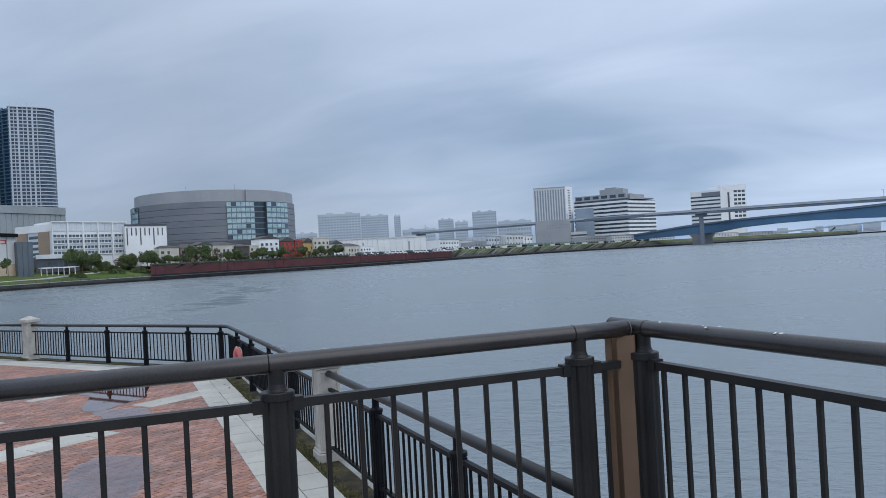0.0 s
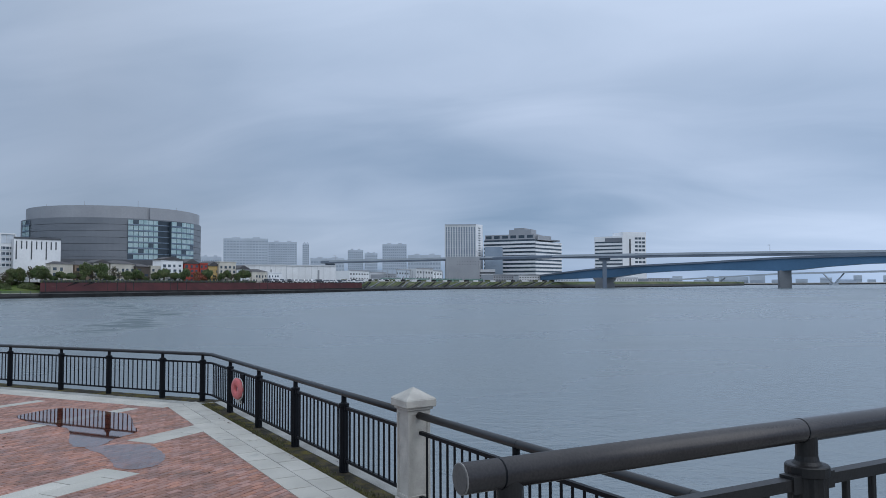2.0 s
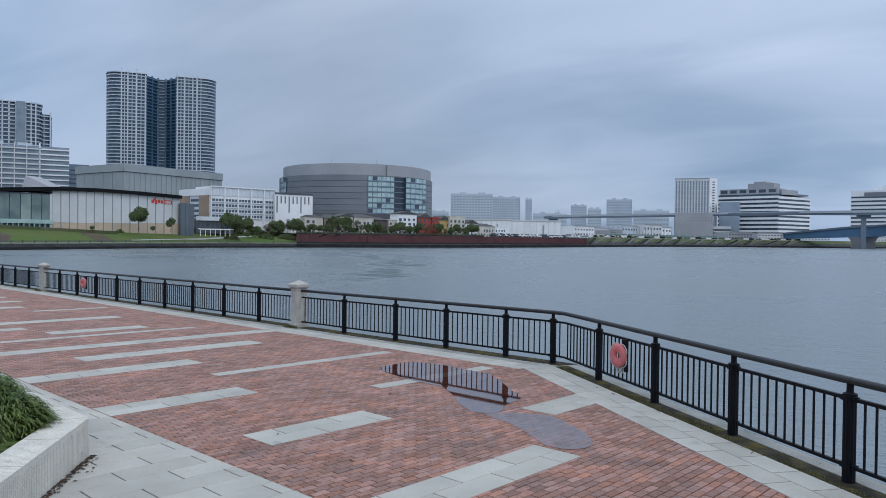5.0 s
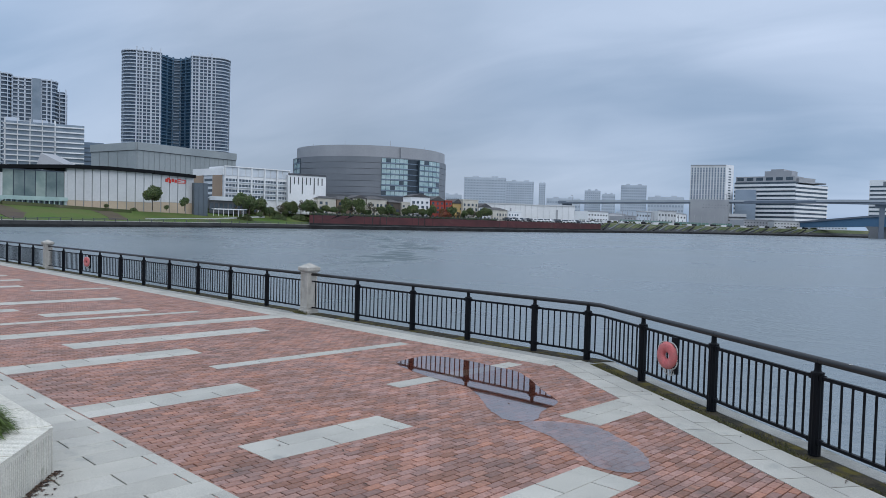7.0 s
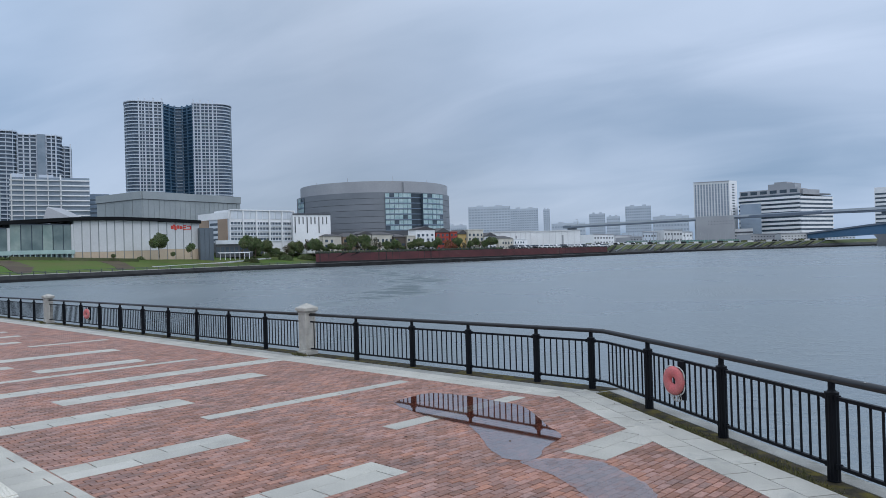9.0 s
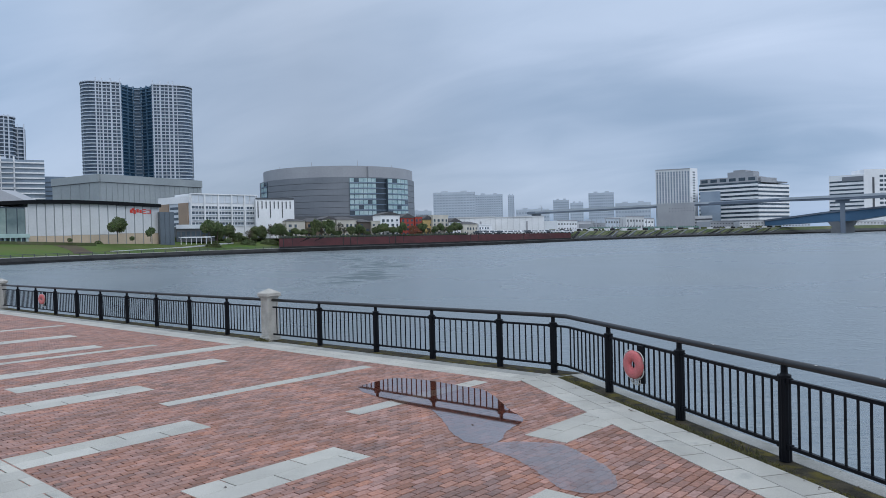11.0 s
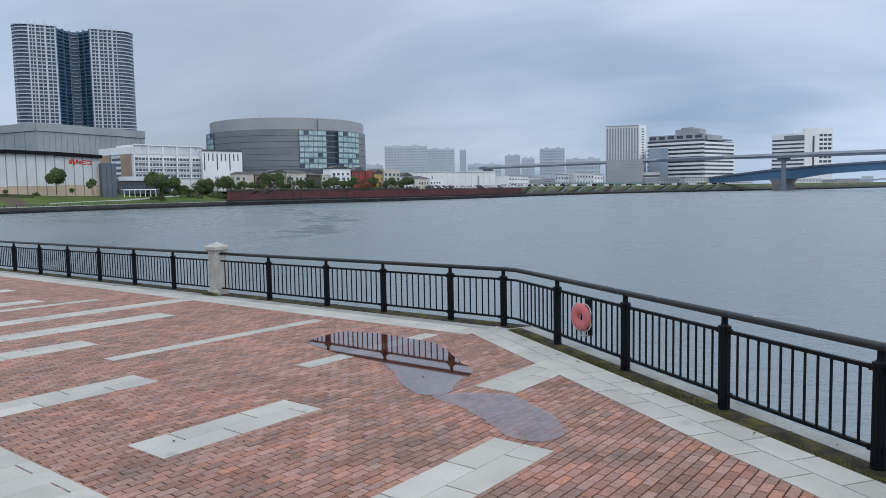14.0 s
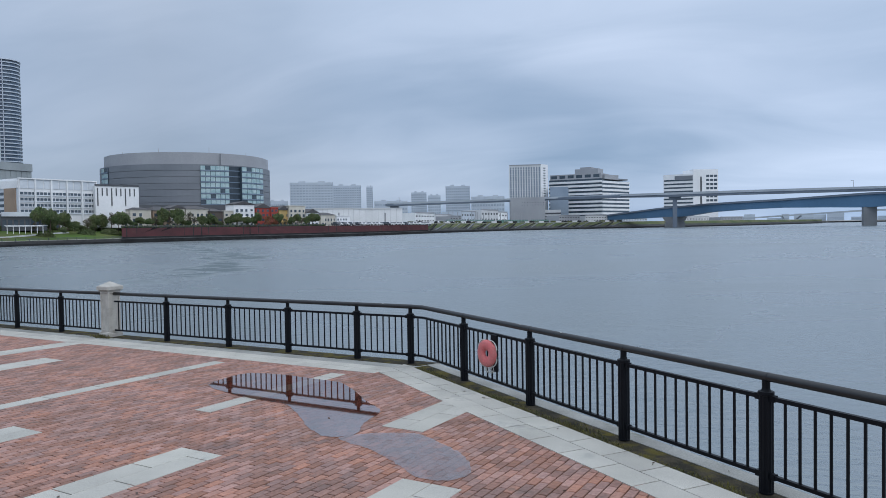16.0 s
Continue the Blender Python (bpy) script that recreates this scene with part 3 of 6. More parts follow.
def life_ring(at, normal, along):
    ring = thing("life_ring", at, "faded red life ring with white rope on the railing", "life ring", "life rings")
    bm = bmesh.new()
    n, m = 28, 12
    g = [[bm.verts.new(((0.152 + 0.098 * math.cos(b)) * math.cos(a), 0.06 * math.sin(b), (0.162 + 0.102 * math.cos(b)) * math.sin(a))) for b in [2 * math.pi * j / m for j in range(m)]] for a in [2 * math.pi * i / n for i in range(n)]]
    for i in range(n):
        for j in range(m):
            bm.faces.new((g[i][j], g[i][(j + 1) % m], g[(i + 1) % n][(j + 1) % m], g[(i + 1) % n][j]))
    bmesh.ops.recalc_face_normals(bm, faces=bm.faces)
    rot = Matrix.Rotation(math.atan2(along.y, along.x) + radians(15), 4, "Z") @ Matrix.Scale(0.8, 4)
    bm.transform(rot)
    part("buoy", bm, RINGM, ring, smooth=True)
    bm = bmesh.new()
    for q in range(4):
        tube(bm, [rot @ Vector(((0.25 + 0.03 * math.sin(math.pi * k / 8)) * math.cos(q * math.pi / 2 + 0.2 + k * 0.147), 0.012, (0.26 + 0.03 * math.sin(math.pi * k / 8)) * math.sin(q * math.pi / 2 + 0.2 + k * 0.147))) for k in range(9)], 0.009, 6)
    for k in range(5):
        x = -0.09 + 0.05 * k
        tube(bm, [rot @ Vector((x, 0.03, -0.22)), rot @ Vector((x + 0.02, 0.05, -0.31)), rot @ Vector((x + 0.03, 0.03, -0.36 - 0.02 * (k % 2)))], 0.008, 6)
    tube(bm, [rot @ Vector((0.20 * math.cos(a), 0.055, -0.05 + 0.33 * math.sin(a))) for a in [math.pi * (1.02 + 0.96 * k / 12) for k in range(13)]], 0.009, 6)
    part("rope", bm, ROPE, ring, "white throwing rope hanging in loops")
    bm = bmesh.new()
    box(bm, 0.03, 0.19, -0.03, 0.03, -0.34, 0.36, 0.008)
    bm.transform(Matrix.Translation(-normal * 0.06) @ rot)
    part("holder", bm, METAL, ring, "dark metal holder")


life_ring(quay(2.62, 0.13, 0.60), Vector((N.x, N.y, 0)), Vector((Q.x, Q.y, 0)))
life_ring(on(-33.5, 12.23, 0.60), Vector((-SU, -CU, 0)), Vector((CU, -SU, 0)))

# ---- planter with ribbed stone walls ----
C0 = Vector((-7.48, 5.24))
EU, E2 = Vector((-CU, SU)), Vector((0.565, -0.825))


def planter():
    p = thing("planter", (C0.x, C0.y, fall(C0.x, C0.y)), "low planter with ribbed pale stone walls and rim", "planter")
    z = fall(C0.x, C0.y)
    nx = [Vector((-SU, -CU)), Vector((-0.825, -0.565))]

    def wall(a, b, nin, name):
        d = (b - a).normalized()
        ln = (b - a).length
        bm = bmesh.new()
        k = 0.0
        while k < ln - 0.01:
            k2 = min(k + 0.038, ln)
            prism(bm, [tuple(a + d * k - C0), tuple(a + d * (k2 - 0.007) - C0), tuple(a + d * (k2 - 0.007) + nin * 0.07 - C0), tuple(a + d * k + nin * 0.07 - C0)], -0.1, 0.39)
            k = k2
        prism(bm, [tuple(a + d * 0.0 + nin * 0.012 - C0), tuple(b + nin * 0.012 - C0), tuple(b + nin * 0.45 - C0), tuple(a + nin * 0.45 - C0)], -0.1, 0.386)
        part(name, bm, PLANTER, p)

    wall(C0 + EU * 0.0, C0 + EU * 7.0, nx[0], "wall")
    wall(C0, C0 + E2 * 3.4, nx[1], "wall")
    # rim stones, mitred at the corner
    inner = nx[0] * 0.36 + EU * ((0.36 - nx[0].dot(nx[1]) * 0.36) / EU.dot(nx[1]))
    for d, n_in, ln in ((EU, nx[0], 7.0), (E2, nx[1], 3.4)):
        k = 0.0
        while k < ln - 0.01:
            k2 = min(k + 0.9, ln)
            back = inner if k == 0.0 else d * (k + 0.004) + n_in * 0.36
            bm = bmesh.new()
            prism(bm, [tuple(d * (k + (0.004 if k else 0.0))), tuple(d * (k2 - 0.004)), tuple(d * (k2 - 0.004) + n_in * 0.36), tuple(back)], 0.39, 0.438)
            # fine ribs across the top
            reach = inner.dot(d)
            r_ = k + 0.01
            while r_ < k2 - 0.04:
                if r_ > reach + 0.01:
                    prism(bm, [tuple(d * r_ - n_in * 0.004), tuple(d * (r_ + 0.030) - n_in * 0.004), tuple(d * (r_ + 0.030) + n_in * 0.358), tuple(d * r_ + n_in * 0.358)], 0.437, 0.447)
                elif r_ > 0.02:
                    f_ = max(0.03, 0.36 * r_ / max(reach, 0.05) - 0.02)
                    prism(bm, [tuple(d * r_ - n_in * 0.004), tuple(d * (r_ + 0.030) - n_in * 0.004), tuple(d * (r_ + 0.030) + n_in * f_), tuple(d * r_ + n_in * f_)], 0.437, 0.447)
                r_ += 0.038
            part("rim_stone", bm, PLANTER, p)
            k = k2
    bm = bmesh.new()
    prism(bm, [tuple(C0 + EU * 7 + nx[0] * 0.3 - C0), tuple(nx[0] * 0.3 + nx[1] * 0.25), tuple(E2 * 3.4 + nx[1] * 0.3), tuple(E2 * 3.4 + EU * 8)], 0.0, 0.36)
    part("soil", bm, SOIL, p, "dark planting soil")
    return p


planter()


def leafy_clump(name, at, count, spread, height, seed, label, mat):
    rng = random.Random(seed)
    verts, faces = [], []
    for _ in range(count):
        a = rng.uniform(0, 6.283)
        r0 = spread * math.sqrt(rng.random())
        bx, by = r0 * math.cos(rng.uniform(0, 6.283)), r0 * math.sin(rng.uniform(0, 6.283))
        ln, h = rng.uniform(0.25, 0.55), height * rng.uniform(0.55, 1.1)
        w = rng.uniform(0.011, 0.02)
        sx, sy = -math.sin(a) * w, math.cos(a) * w
        base = len(verts)
        for k in range(5):
            t = k / 4
            x, y, z = bx + math.cos(a) * ln * t, by + math.sin(a) * ln * t, h * (1.9 * t - 1.25 * t * t) * 1.4
            f = 1 - 0.85 * t * t
            verts += [(x - sx * f, y - sy * f, z), (x + sx * f, y + sy * f, z)]
        for k in range(4):
            faces.append((base + 2 * k, base + 2 * k + 1, base + 2 * k + 3, base + 2 * k + 2))
    ob = raw(name, verts, faces, mat)
    ob.location = at
    return tagged(ob, label, "plant", kind="stuff")


zc = fall(C0.x, C0.y) + 0.36


def bush_dome(at, spread, tall, count, seed):
    """A rounded mound of short arching leaves."""
    rng = random.Random(seed)
    verts, faces = [], []
    for _ in range(count):
        a, r = rng.uniform(0, 6.283), math.sqrt(rng.random())
        z = tall * math.sqrt(max(0.0, 1 - r * r)) * rng.uniform(0.45, 1.08)
        c = Vector((math.cos(a) * r * spread, math.sin(a) * r * spread, z))
        a2 = a + rng.gauss(0, 0.9)
        out = Vector((math.cos(a2), math.sin(a2), 0))
        across = Vector((-out.y, out.x, 0)) * rng.uniform(0.008, 0.015)
        ln, up = rng.uniform(0.10, 0.24), rng.uniform(0.02, 0.16)
        base = len(verts)
        for k in range(4):
            t = k / 3
            q = c + out * ln * t + Vector((0, 0, up * (2.2 * t - 2.0 * t * t)))
            f = 1 - 0.8 * t * t
            verts += [tuple(q - across * f), tuple(q + across * f)]
        faces += [(base + 2 * k, base + 2 * k + 1, base + 2 * k + 3, base + 2 * k + 2) for k in range(3)]
    ob = raw("planter_bush", verts, faces, LEAF)
    ob.location = at
    return tagged(ob, "dense yellow-green bush of short arching leaves in the planter", "bush", kind="stuff")


for k, (x, y, r, tall) in enumerate(((-7.98, 4.55, 0.42, 0.34), (-8.45, 4.55, 0.55, 0.48), (-9.2, 4.75, 0.65, 0.55), (-7.95, 4.28, 0.34, 0.24), (-8.4, 4.0, 0.45, 0.34), (-10.2, 5.0, 0.7, 0.5), (-9.3, 4.1, 0.6, 0.45))):
    bush_dome((x, y, zc), r, tall, 2600, 3 + k)
for k, (x, y) in enumerate(((-7.55, 3.8), (-7.25, 3.4), (-6.95, 3.0))):
    leafy_clump("grass_tuft", (x, y, zc), 900, 0.24, 0.05, 15 + k, "short grass and weeds on the planter soil", LEAF)

# dirt line of small flakes along the planter foot, fallen leaves there, on verge and paving
LITTER = material("dirt_and_dead_leaves", (0.045, 0.028, 0.018), (0.09, 0.05, 0.03), rough=0.9, scale=20, fine=60, per="island", spread=0.4)
rng = random.Random(77)
verts, faces = [], []
for k in range(455):
    if k < 420:
        q = C0 + E2 * rng.uniform(-0.02, 3.2) + Vector((0.825, 0.565)) * (0.01 + abs(rng.gauss(0, 0.035 if k < 390 else 0.14)))
    elif k < 430:
        q = Vector(tuple(quay(rng.uniform(0, 9), 0.29 + abs(rng.gauss(0, 0.10))))[:2])
    else:
        q = Vector(plan(rng.uniform(-12, -2), rng.uniform(4, 11)))
    s, a, z = rng.uniform(0.012, 0.035), rng.uniform(0, 6.28), fall(q.x, q.y) + 0.008
    c, d = Vector((math.cos(a), math.sin(a))) * s, Vector((-math.sin(a), math.cos(a))) * s * 0.5
    base = len(verts)
    verts += [(*(q - c), z), (*(q - d), z + 0.008), (*(q + c), z + 0.002), (*(q + d), z + 0.010)]
    faces.append((base, base + 1, base + 2, base + 3))
tagged(raw("fallen_leaves", verts, faces, LITTER), "dark dirt along the planter foot and scattered wet fallen leaves", "leaf litter", kind="stuff")

# cushions of moss and small weeds along the inner edge of the verge
rng = random.Random(88)
verts, faces = [], []
for k in range(5200):
    s_ = rng.uniform(0.2, 12.5)
    lump = 0.5 + 0.5 * math.sin(s_ * 2.1 + 0.7) * math.sin(s_ * 0.83)
    if rng.random() > 0.25 + 0.75 * lump:
        continue
    q = quay(s_, 0.272 - abs(rng.gauss(0, 0.03 + 0.07 * lump)))
    h, w, a = rng.uniform(0.006, 0.03) * (0.4 + lump), rng.uniform(0.006, 0.016), rng.uniform(0, 6.28)
    base = len(verts)
    for t_ in (0, 2.1, 4.2):
        verts.append((q.x + w * math.cos(a + t_), q.y + w * math.sin(a + t_), q.z - 0.012))
    verts.append((q.x + rng.gauss(0, 0.01), q.y + rng.gauss(0, 0.01), q.z + h))
    faces += [(base, base + 1, base + 3), (base + 1, base + 2, base + 3), (base + 2, base, base + 3)]
# weeds at the feet of the two pillars in the far railing
for k in range(520):
    q = on((P1U, P0U)[k % 2] + rng.gauss(0, 0.17), 12.14 - abs(rng.gauss(0, 0.05)))
    h, w, a = rng.uniform(0.02, 0.09), rng.uniform(0.006, 0.014), rng.uniform(0, 6.28)
    base = len(verts)
    for t_ in (0, 2.1, 4.2):
        verts.append((q.x + w * math.cos(a + t_), q.y + w * math.sin(a + t_), q.z - 0.005))
    verts.append((q.x + rng.gauss(0, 0.03), q.y + rng.gauss(0, 0.03), q.z + h))
    faces += [(base, base + 1, base + 3), (base + 1, base + 2, base + 3), (base + 2, base, base + 3)]
tagged(raw("moss", verts, faces, MOSSY), "yellow-green moss cushions and weeds along the kerbs", "moss", kind="stuff")

# dried droppings on the handrails
verts, faces = [], []
spots = [(SECOND + Q3 * s_, 1.058) for s_ in (0.16, 0.42, 0.47, 0.83, 1.32, 1.37, 1.9, 2.2, 2.8)]
spots += [(quay(s_), 1.076) for s_ in (0.05, 3.4, 4.35, 4.4, 6.1, 6.9)] + [(on(u_, 12.37), 1.076) for u_ in (-9.5, -11.2, -13.0, -14.6)]
for q, lift_ in spots:
    for j in range(2):
        c = Vector((q.x + rng.gauss(0, 0.012), q.y + rng.gauss(0, 0.012), q.z + lift_ + RAIL_R + 0.002))
        base, r_ = len(verts), rng.uniform(0.005, 0.012)
        for k in range(7):
            a = 2 * math.pi * k / 7
            rr_ = r_ * rng.uniform(0.6, 1.5)
            verts.append((c.x + rr_ * math.cos(a), c.y + rr_ * math.sin(a), c.z - 0.004))
        verts.append(tuple(c + Vector((0, 0, 0.0005))))
        faces += [(base + k, base + (k + 1) % 7, base + 7) for k in range(7)]
tagged(raw("dropping_spots", verts, faces, DROP), "dried white droppings on the dark handrails", "stain", kind="stuff")

# ---- puddles ----
def puddle(pts, seed, mat, label):
    rng = random.Random(seed)
    loop = []
    n = len(pts)
    for i in range(n):
        p0, p1, p2, p3 = (Vector(pts[(i + k) % n]) for k in (-1, 0, 1, 2))
        for k in range(6):
            t = k / 6
            q = 0.5 * ((2 * p1) + (p2 - p0) * t + (2 * p0 - 5 * p1 + 4 * p2 - p3) * t * t + (3 * p1 - p0 - 3 * p2 + p3) * t ** 3)
            loop.append((q.x + rng.uniform(-0.014, 0.014), q.y + rng.uniform(-0.014, 0.014)))
    bm = bmesh.new()
    bm.faces.new([bm.verts.new((x, y, fall(x, y) + 0.0068)) for x, y in loop])
    bm.normal_update()
    for face in bm.faces:
        if face.normal.z < 0:
            face.normal_flip()
    ob = part("puddle", bm, mat)
    ob.visible_shadow = False
    tagged(ob, label, "puddle", "puddles")


puddle([(-7.6, 11.9), (-7.68, 12.5), (-7.5, 13.0), (-6.9, 13.0), (-6.1, 12.72), (-5.45, 12.4), (-4.75, 11.4), (-4.28, 10.75), (-4.28, 10.1), (-4.2, 9.62), (-4.5, 9.42), (-4.85, 9.7), (-5.35, 10.4), (-5.75, 10.88), (-6.6, 11.25)], 2, PUDDLE, "shallow rain puddle mirroring the railing on brick paving")
puddle([(-4.33, 9.36), (-4.12, 9.62), (-3.7, 9.74), (-3.38, 9.68), (-3.05, 9.35), (-2.75, 9.0), (-2.55, 8.52), (-2.66, 8.2), (-3.02, 8.18), (-3.38, 8.58), (-3.8, 9.0)], 3, FILM, "thin grey film of rain water on brick paving")
puddle([(-1.62, 6.0), (-1.72, 6.6), (-1.2, 6.7), (-0.65, 6.25), (-0.2, 5.5), (-0.05, 5.05), (-0.45, 4.75), (-0.95, 5.1)], 4, FILM, "thin grey film of rain water below the terrace")

# ---- the far shore ----
CONC = material("pale_concrete", (0.60, 0.61, 0.62), (0.53, 0.54, 0.55), rough=0.8, scale=0.08, fine=1.2)
WHITEP = material("white_facade", (0.78, 0.79, 0.80), (0.70, 0.71, 0.72), rough=0.7, scale=0.07, fine=1.0)
GREYP = material("grey_metal_cladding", (0.180, 0.196, 0.218), (0.152, 0.168, 0.190), rough=0.5, scale=0.05, fine=0.9, stretch=(1, 1, 3))
GREYL = material("light_metal_cladding", (0.33, 0.34, 0.36), (0.29, 0.30, 0.32), rough=0.5, scale=0.05, fine=0.9)
HALL = material("grey_hall_panels", (0.295, 0.325, 0.335), (0.25, 0.28, 0.29), rough=0.7, scale=0.06, fine=0.8)
GLASSD = material("dark_window_glass", (0.045, 0.065, 0.085), (0.075, 0.10, 0.125), rough=0.12, scale=0.15, fine=0.6)
# distance haze is mixed into these two base colours
HAZY = material("haze_tinted_facade", (0.50, 0.555, 0.62), (0.45, 0.50, 0.56), rough=0.8, scale=0.03, fine=0.5)
GLASSP = material("haze_tinted_glass", (0.28, 0.335, 0.40), (0.34, 0.395, 0.46), rough=0.3, scale=0.05, fine=0.5)
GLASSG = material("green_tinted_glass", (0.27, 0.40, 0.42), (0.42, 0.53, 0.54), rough=0.1, scale=0.25, fine=0.5)
DARKP = material("dark_slate_paint", (0.06, 0.065, 0.075), (0.08, 0.085, 0.095), rough=0.5, scale=0.1, fine=1)
BLACKP = material("black_metal_edge", (0.010, 0.011, 0.013), rough=0.7, scale=0.1, fine=1, spec=0.1)
BROWNP = material("tan_tile_cladding", (0.33, 0.24, 0.17), (0.27, 0.2, 0.15), rough=0.7, scale=0.1, fine=1)
BEIGE = material("beige_base_cladding", (0.52, 0.41, 0.30), (0.45, 0.36, 0.27), rough=0.7, scale=0.1, fine=1)
REDP = material("orange_red_paint", (0.38, 0.05, 0.033), (0.30, 0.05, 0.036), rough=0.7, scale=0.2, fine=1)
SIGNR = material("red_sign_paint", (0.75, 0.05, 0.03), rough=0.5, scale=0.3, fine=1)
REDWALL = material("red_brown_revetment", (0.068, 0.025, 0.027), (0.048, 0.022, 0.024), spec=0.1, rough=0.95, scale=0.12, fine=1.5, stain=((0.07, 0.045, 0.04), 0.2, 0.6))
QUAYM = material("dark_quay_stone", (0.030, 0.031, 0.032), (0.018, 0.018, 0.019), spec=0.1, rough=0.95, scale=0.2, fine=1.5)
QUAYU = material("grey_quay_wall", (0.065, 0.066, 0.066), (0.045, 0.046, 0.047), spec=0.1, rough=0.95, scale=0.2, fine=1.5)
PROM = material("promenade_paving", (0.28, 0.27, 0.25), (0.2, 0.2, 0.19), rough=0.9, scale=0.15, fine=1.2)
GRASS = material("mown_grass", (0.070, 0.125, 0.028), (0.10, 0.12, 0.042), spec=0.1, rough=0.95, scale=0.06, fine=1.2, stain=((0.10, 0.085, 0.05), 0.05, 0.58))
FARLAND = material("far_city_ground", (0.20, 0.21, 0.20), (0.15, 0.17, 0.15), rough=0.95, scale=0.02, fine=0.3)
ROOFT = material("dark_roof_tiles", (0.055, 0.056, 0.062), (0.085, 0.08, 0.08), rough=0.8, scale=0.3, fine=2)
CREAM = material("cream_render", (0.60, 0.57, 0.50), (0.50, 0.47, 0.41), rough=0.85, scale=0.2, fine=2)
YELLOWP = material("ochre_render", (0.48, 0.33, 0.12), (0.42, 0.3, 0.13), rough=0.85, scale=0.2, fine=2)
BLUEST = material("blue_bridge_steel", (0.075, 0.17, 0.285), (0.06, 0.145, 0.245), rough=0.55, scale=0.03, fine=0.5)
DECKM = material("grey_bridge_steel", (0.15, 0.185, 0.23), (0.12, 0.15, 0.195), rough=0.6, scale=0.03, fine=0.5)
PIERM = material("bridge_pier_concrete", (0.22, 0.23, 0.24), (0.17, 0.18, 0.19), rough=0.9, scale=0.05, fine=0.6)
BARK = material("tree_bark", (0.10, 0.075, 0.055), rough=0.95, scale=1, fine=6)
CROWN = material("tree_leaves", (0.068, 0.118, 0.034), (0.11, 0.135, 0.045), rough=0.8, scale=0.25, fine=3, per="island", spread=0.4)
CROWNR = material("autumn_leaves", (0.28, 0.06, 0.03), (0.22, 0.09, 0.03), rough=0.8, scale=0.25, fine=3, per="island", spread=0.4)
CROWNB = material("brown_green_leaves", (0.085, 0.085, 0.045), (0.10, 0.075, 0.045), rough=0.8, scale=0.25, fine=3, per="island", spread=0.4)
CARW = material("white_car_paint", (0.75, 0.75, 0.76), rough=0.3, scale=0.5, fine=3)
CARD = material("dark_car_paint", (0.08, 0.085, 0.1), rough=0.3, scale=0.5, fine=3)
TYRE = material("tyre_rubber", (0.02, 0.02, 0.02), rough=0.9, scale=2, fine=6)

EYE_A, EYE_B = Vector((-1.1, 0.8)), Vector((3.8, -1.5))


def pol(az, dist, eye=EYE_A):
    """A plan point by compass bearing (from +y, to the right) and distance."""
    a = radians(az)
    return Vector((eye.x + dist * math.sin(a), eye.y + dist * math.cos(a)))


def high(el, dist):
    return 2.43 + dist * math.tan(radians(el))


def facade_box(p, name, a, b, depth, z0, z1, mat, top):
    """A block whose front runs from plan point a to b and which reaches back by depth; coordinates relative to p."""
    d = (b - a).normalized()
    back = Vector((-d.y, d.x)) * depth
    bm = bmesh.new()
    o = Vector((p.location.x, p.location.y))
    prism(bm, [tuple(q - o) for q in (a, b, b + back, a + back)], z0 - p.location.z, z1 - p.location.z)
    return part(name, bm, mat, top or p)


def strip_on(p, name, a, b, f0, f1, z0, z1, proud, mat, thick=0.6, parent=None):
    """A slab on the face a-b, between the fractions f0 and f1 of its width and the heights z0 and z1, standing proud of it."""
    d = b - a
    n = Vector((d.y, -d.x)).normalized()
    q0, q1 = a + d * f0, a + d * f1
    o = Vector((p.location.x, p.location.y))
    bm = bmesh.new()
    prism(bm, [tuple(q - o) for q in (q0 + n * proud, q1 + n * proud, q1 - n * thick, q0 - n * thick)], z0 - p.location.z, z1 - p.location.z)
    return part(name, bm, mat, parent or p)


def building(name, label, a, b, depth, z0, z1, mat, group="far buildings"):
    p = thing(name, (a.x, a.y, z0), label, "building", group)
    facade_box(p, "wall", a, b, depth, z0, z1, mat, None)
    return p


def floors(p, a, b, z0, z1, n, mat, share=0.45, proud=0.5, f0=0.0, f1=1.0, name="floor_band"):
    """Pale bands at every storey of a face."""
    h = (z1 - z0) / n
    for i in range(n):
        strip_on(p, name, a, b, f0, f1, z0 + h * i, z0 + h * (i + share), proud, mat)


def piers(p, a, b, z0, z1, n, mat, width=0.2, proud=0.6, f0=0.0, f1=1.0, name="column"):
    w = (f1 - f0) / n
    for i in range(n + 1):
        c = f0 + w * i
        strip_on(p, name, a, b, max(f0, c - w * width / 2), min(f1, c + w * width / 2), z0, z1, proud, mat)


def windows(p, a, b, z0, z1, cols, rows, mat, wide=0.6, tall=0.5, f0=0.0, f1=1.0, frame_mat=None):
    """Separate panes set on a face, each with its sill."""
    dz, df = (z1 - z0) / rows, (f1 - f0) / cols
    for r in range(rows):
        for c in range(cols):
            x0, y0 = f0 + df * (c + 0.5 - wide / 2), z0 + dz * (r + 0.5 - tall / 2)
            strip_on(p, "window", a, b, x0, x0 + df * wide, y0, y0 + dz * tall, 0.06, mat, 0.3)


# shore line: bearing, distance of the water's edge, distance of the wall's top, height there
LEFT = [(-80, 235), (-70, 250), (-64, 265), (-58, 285), (-51, 322), (-43, 375), (-37.2, 405)]
MIDDLE = [(-37.2, 405), (-32, 430), (-28, 455), (-22, 500), (-18, 560), (-14.6, 650)]
RIGHT = [(-14.6, 650), (-11, 760), (-8, 850), (-4, 950), (0, 1010), (4, 1080), (9, 1250), (14, 1900)]


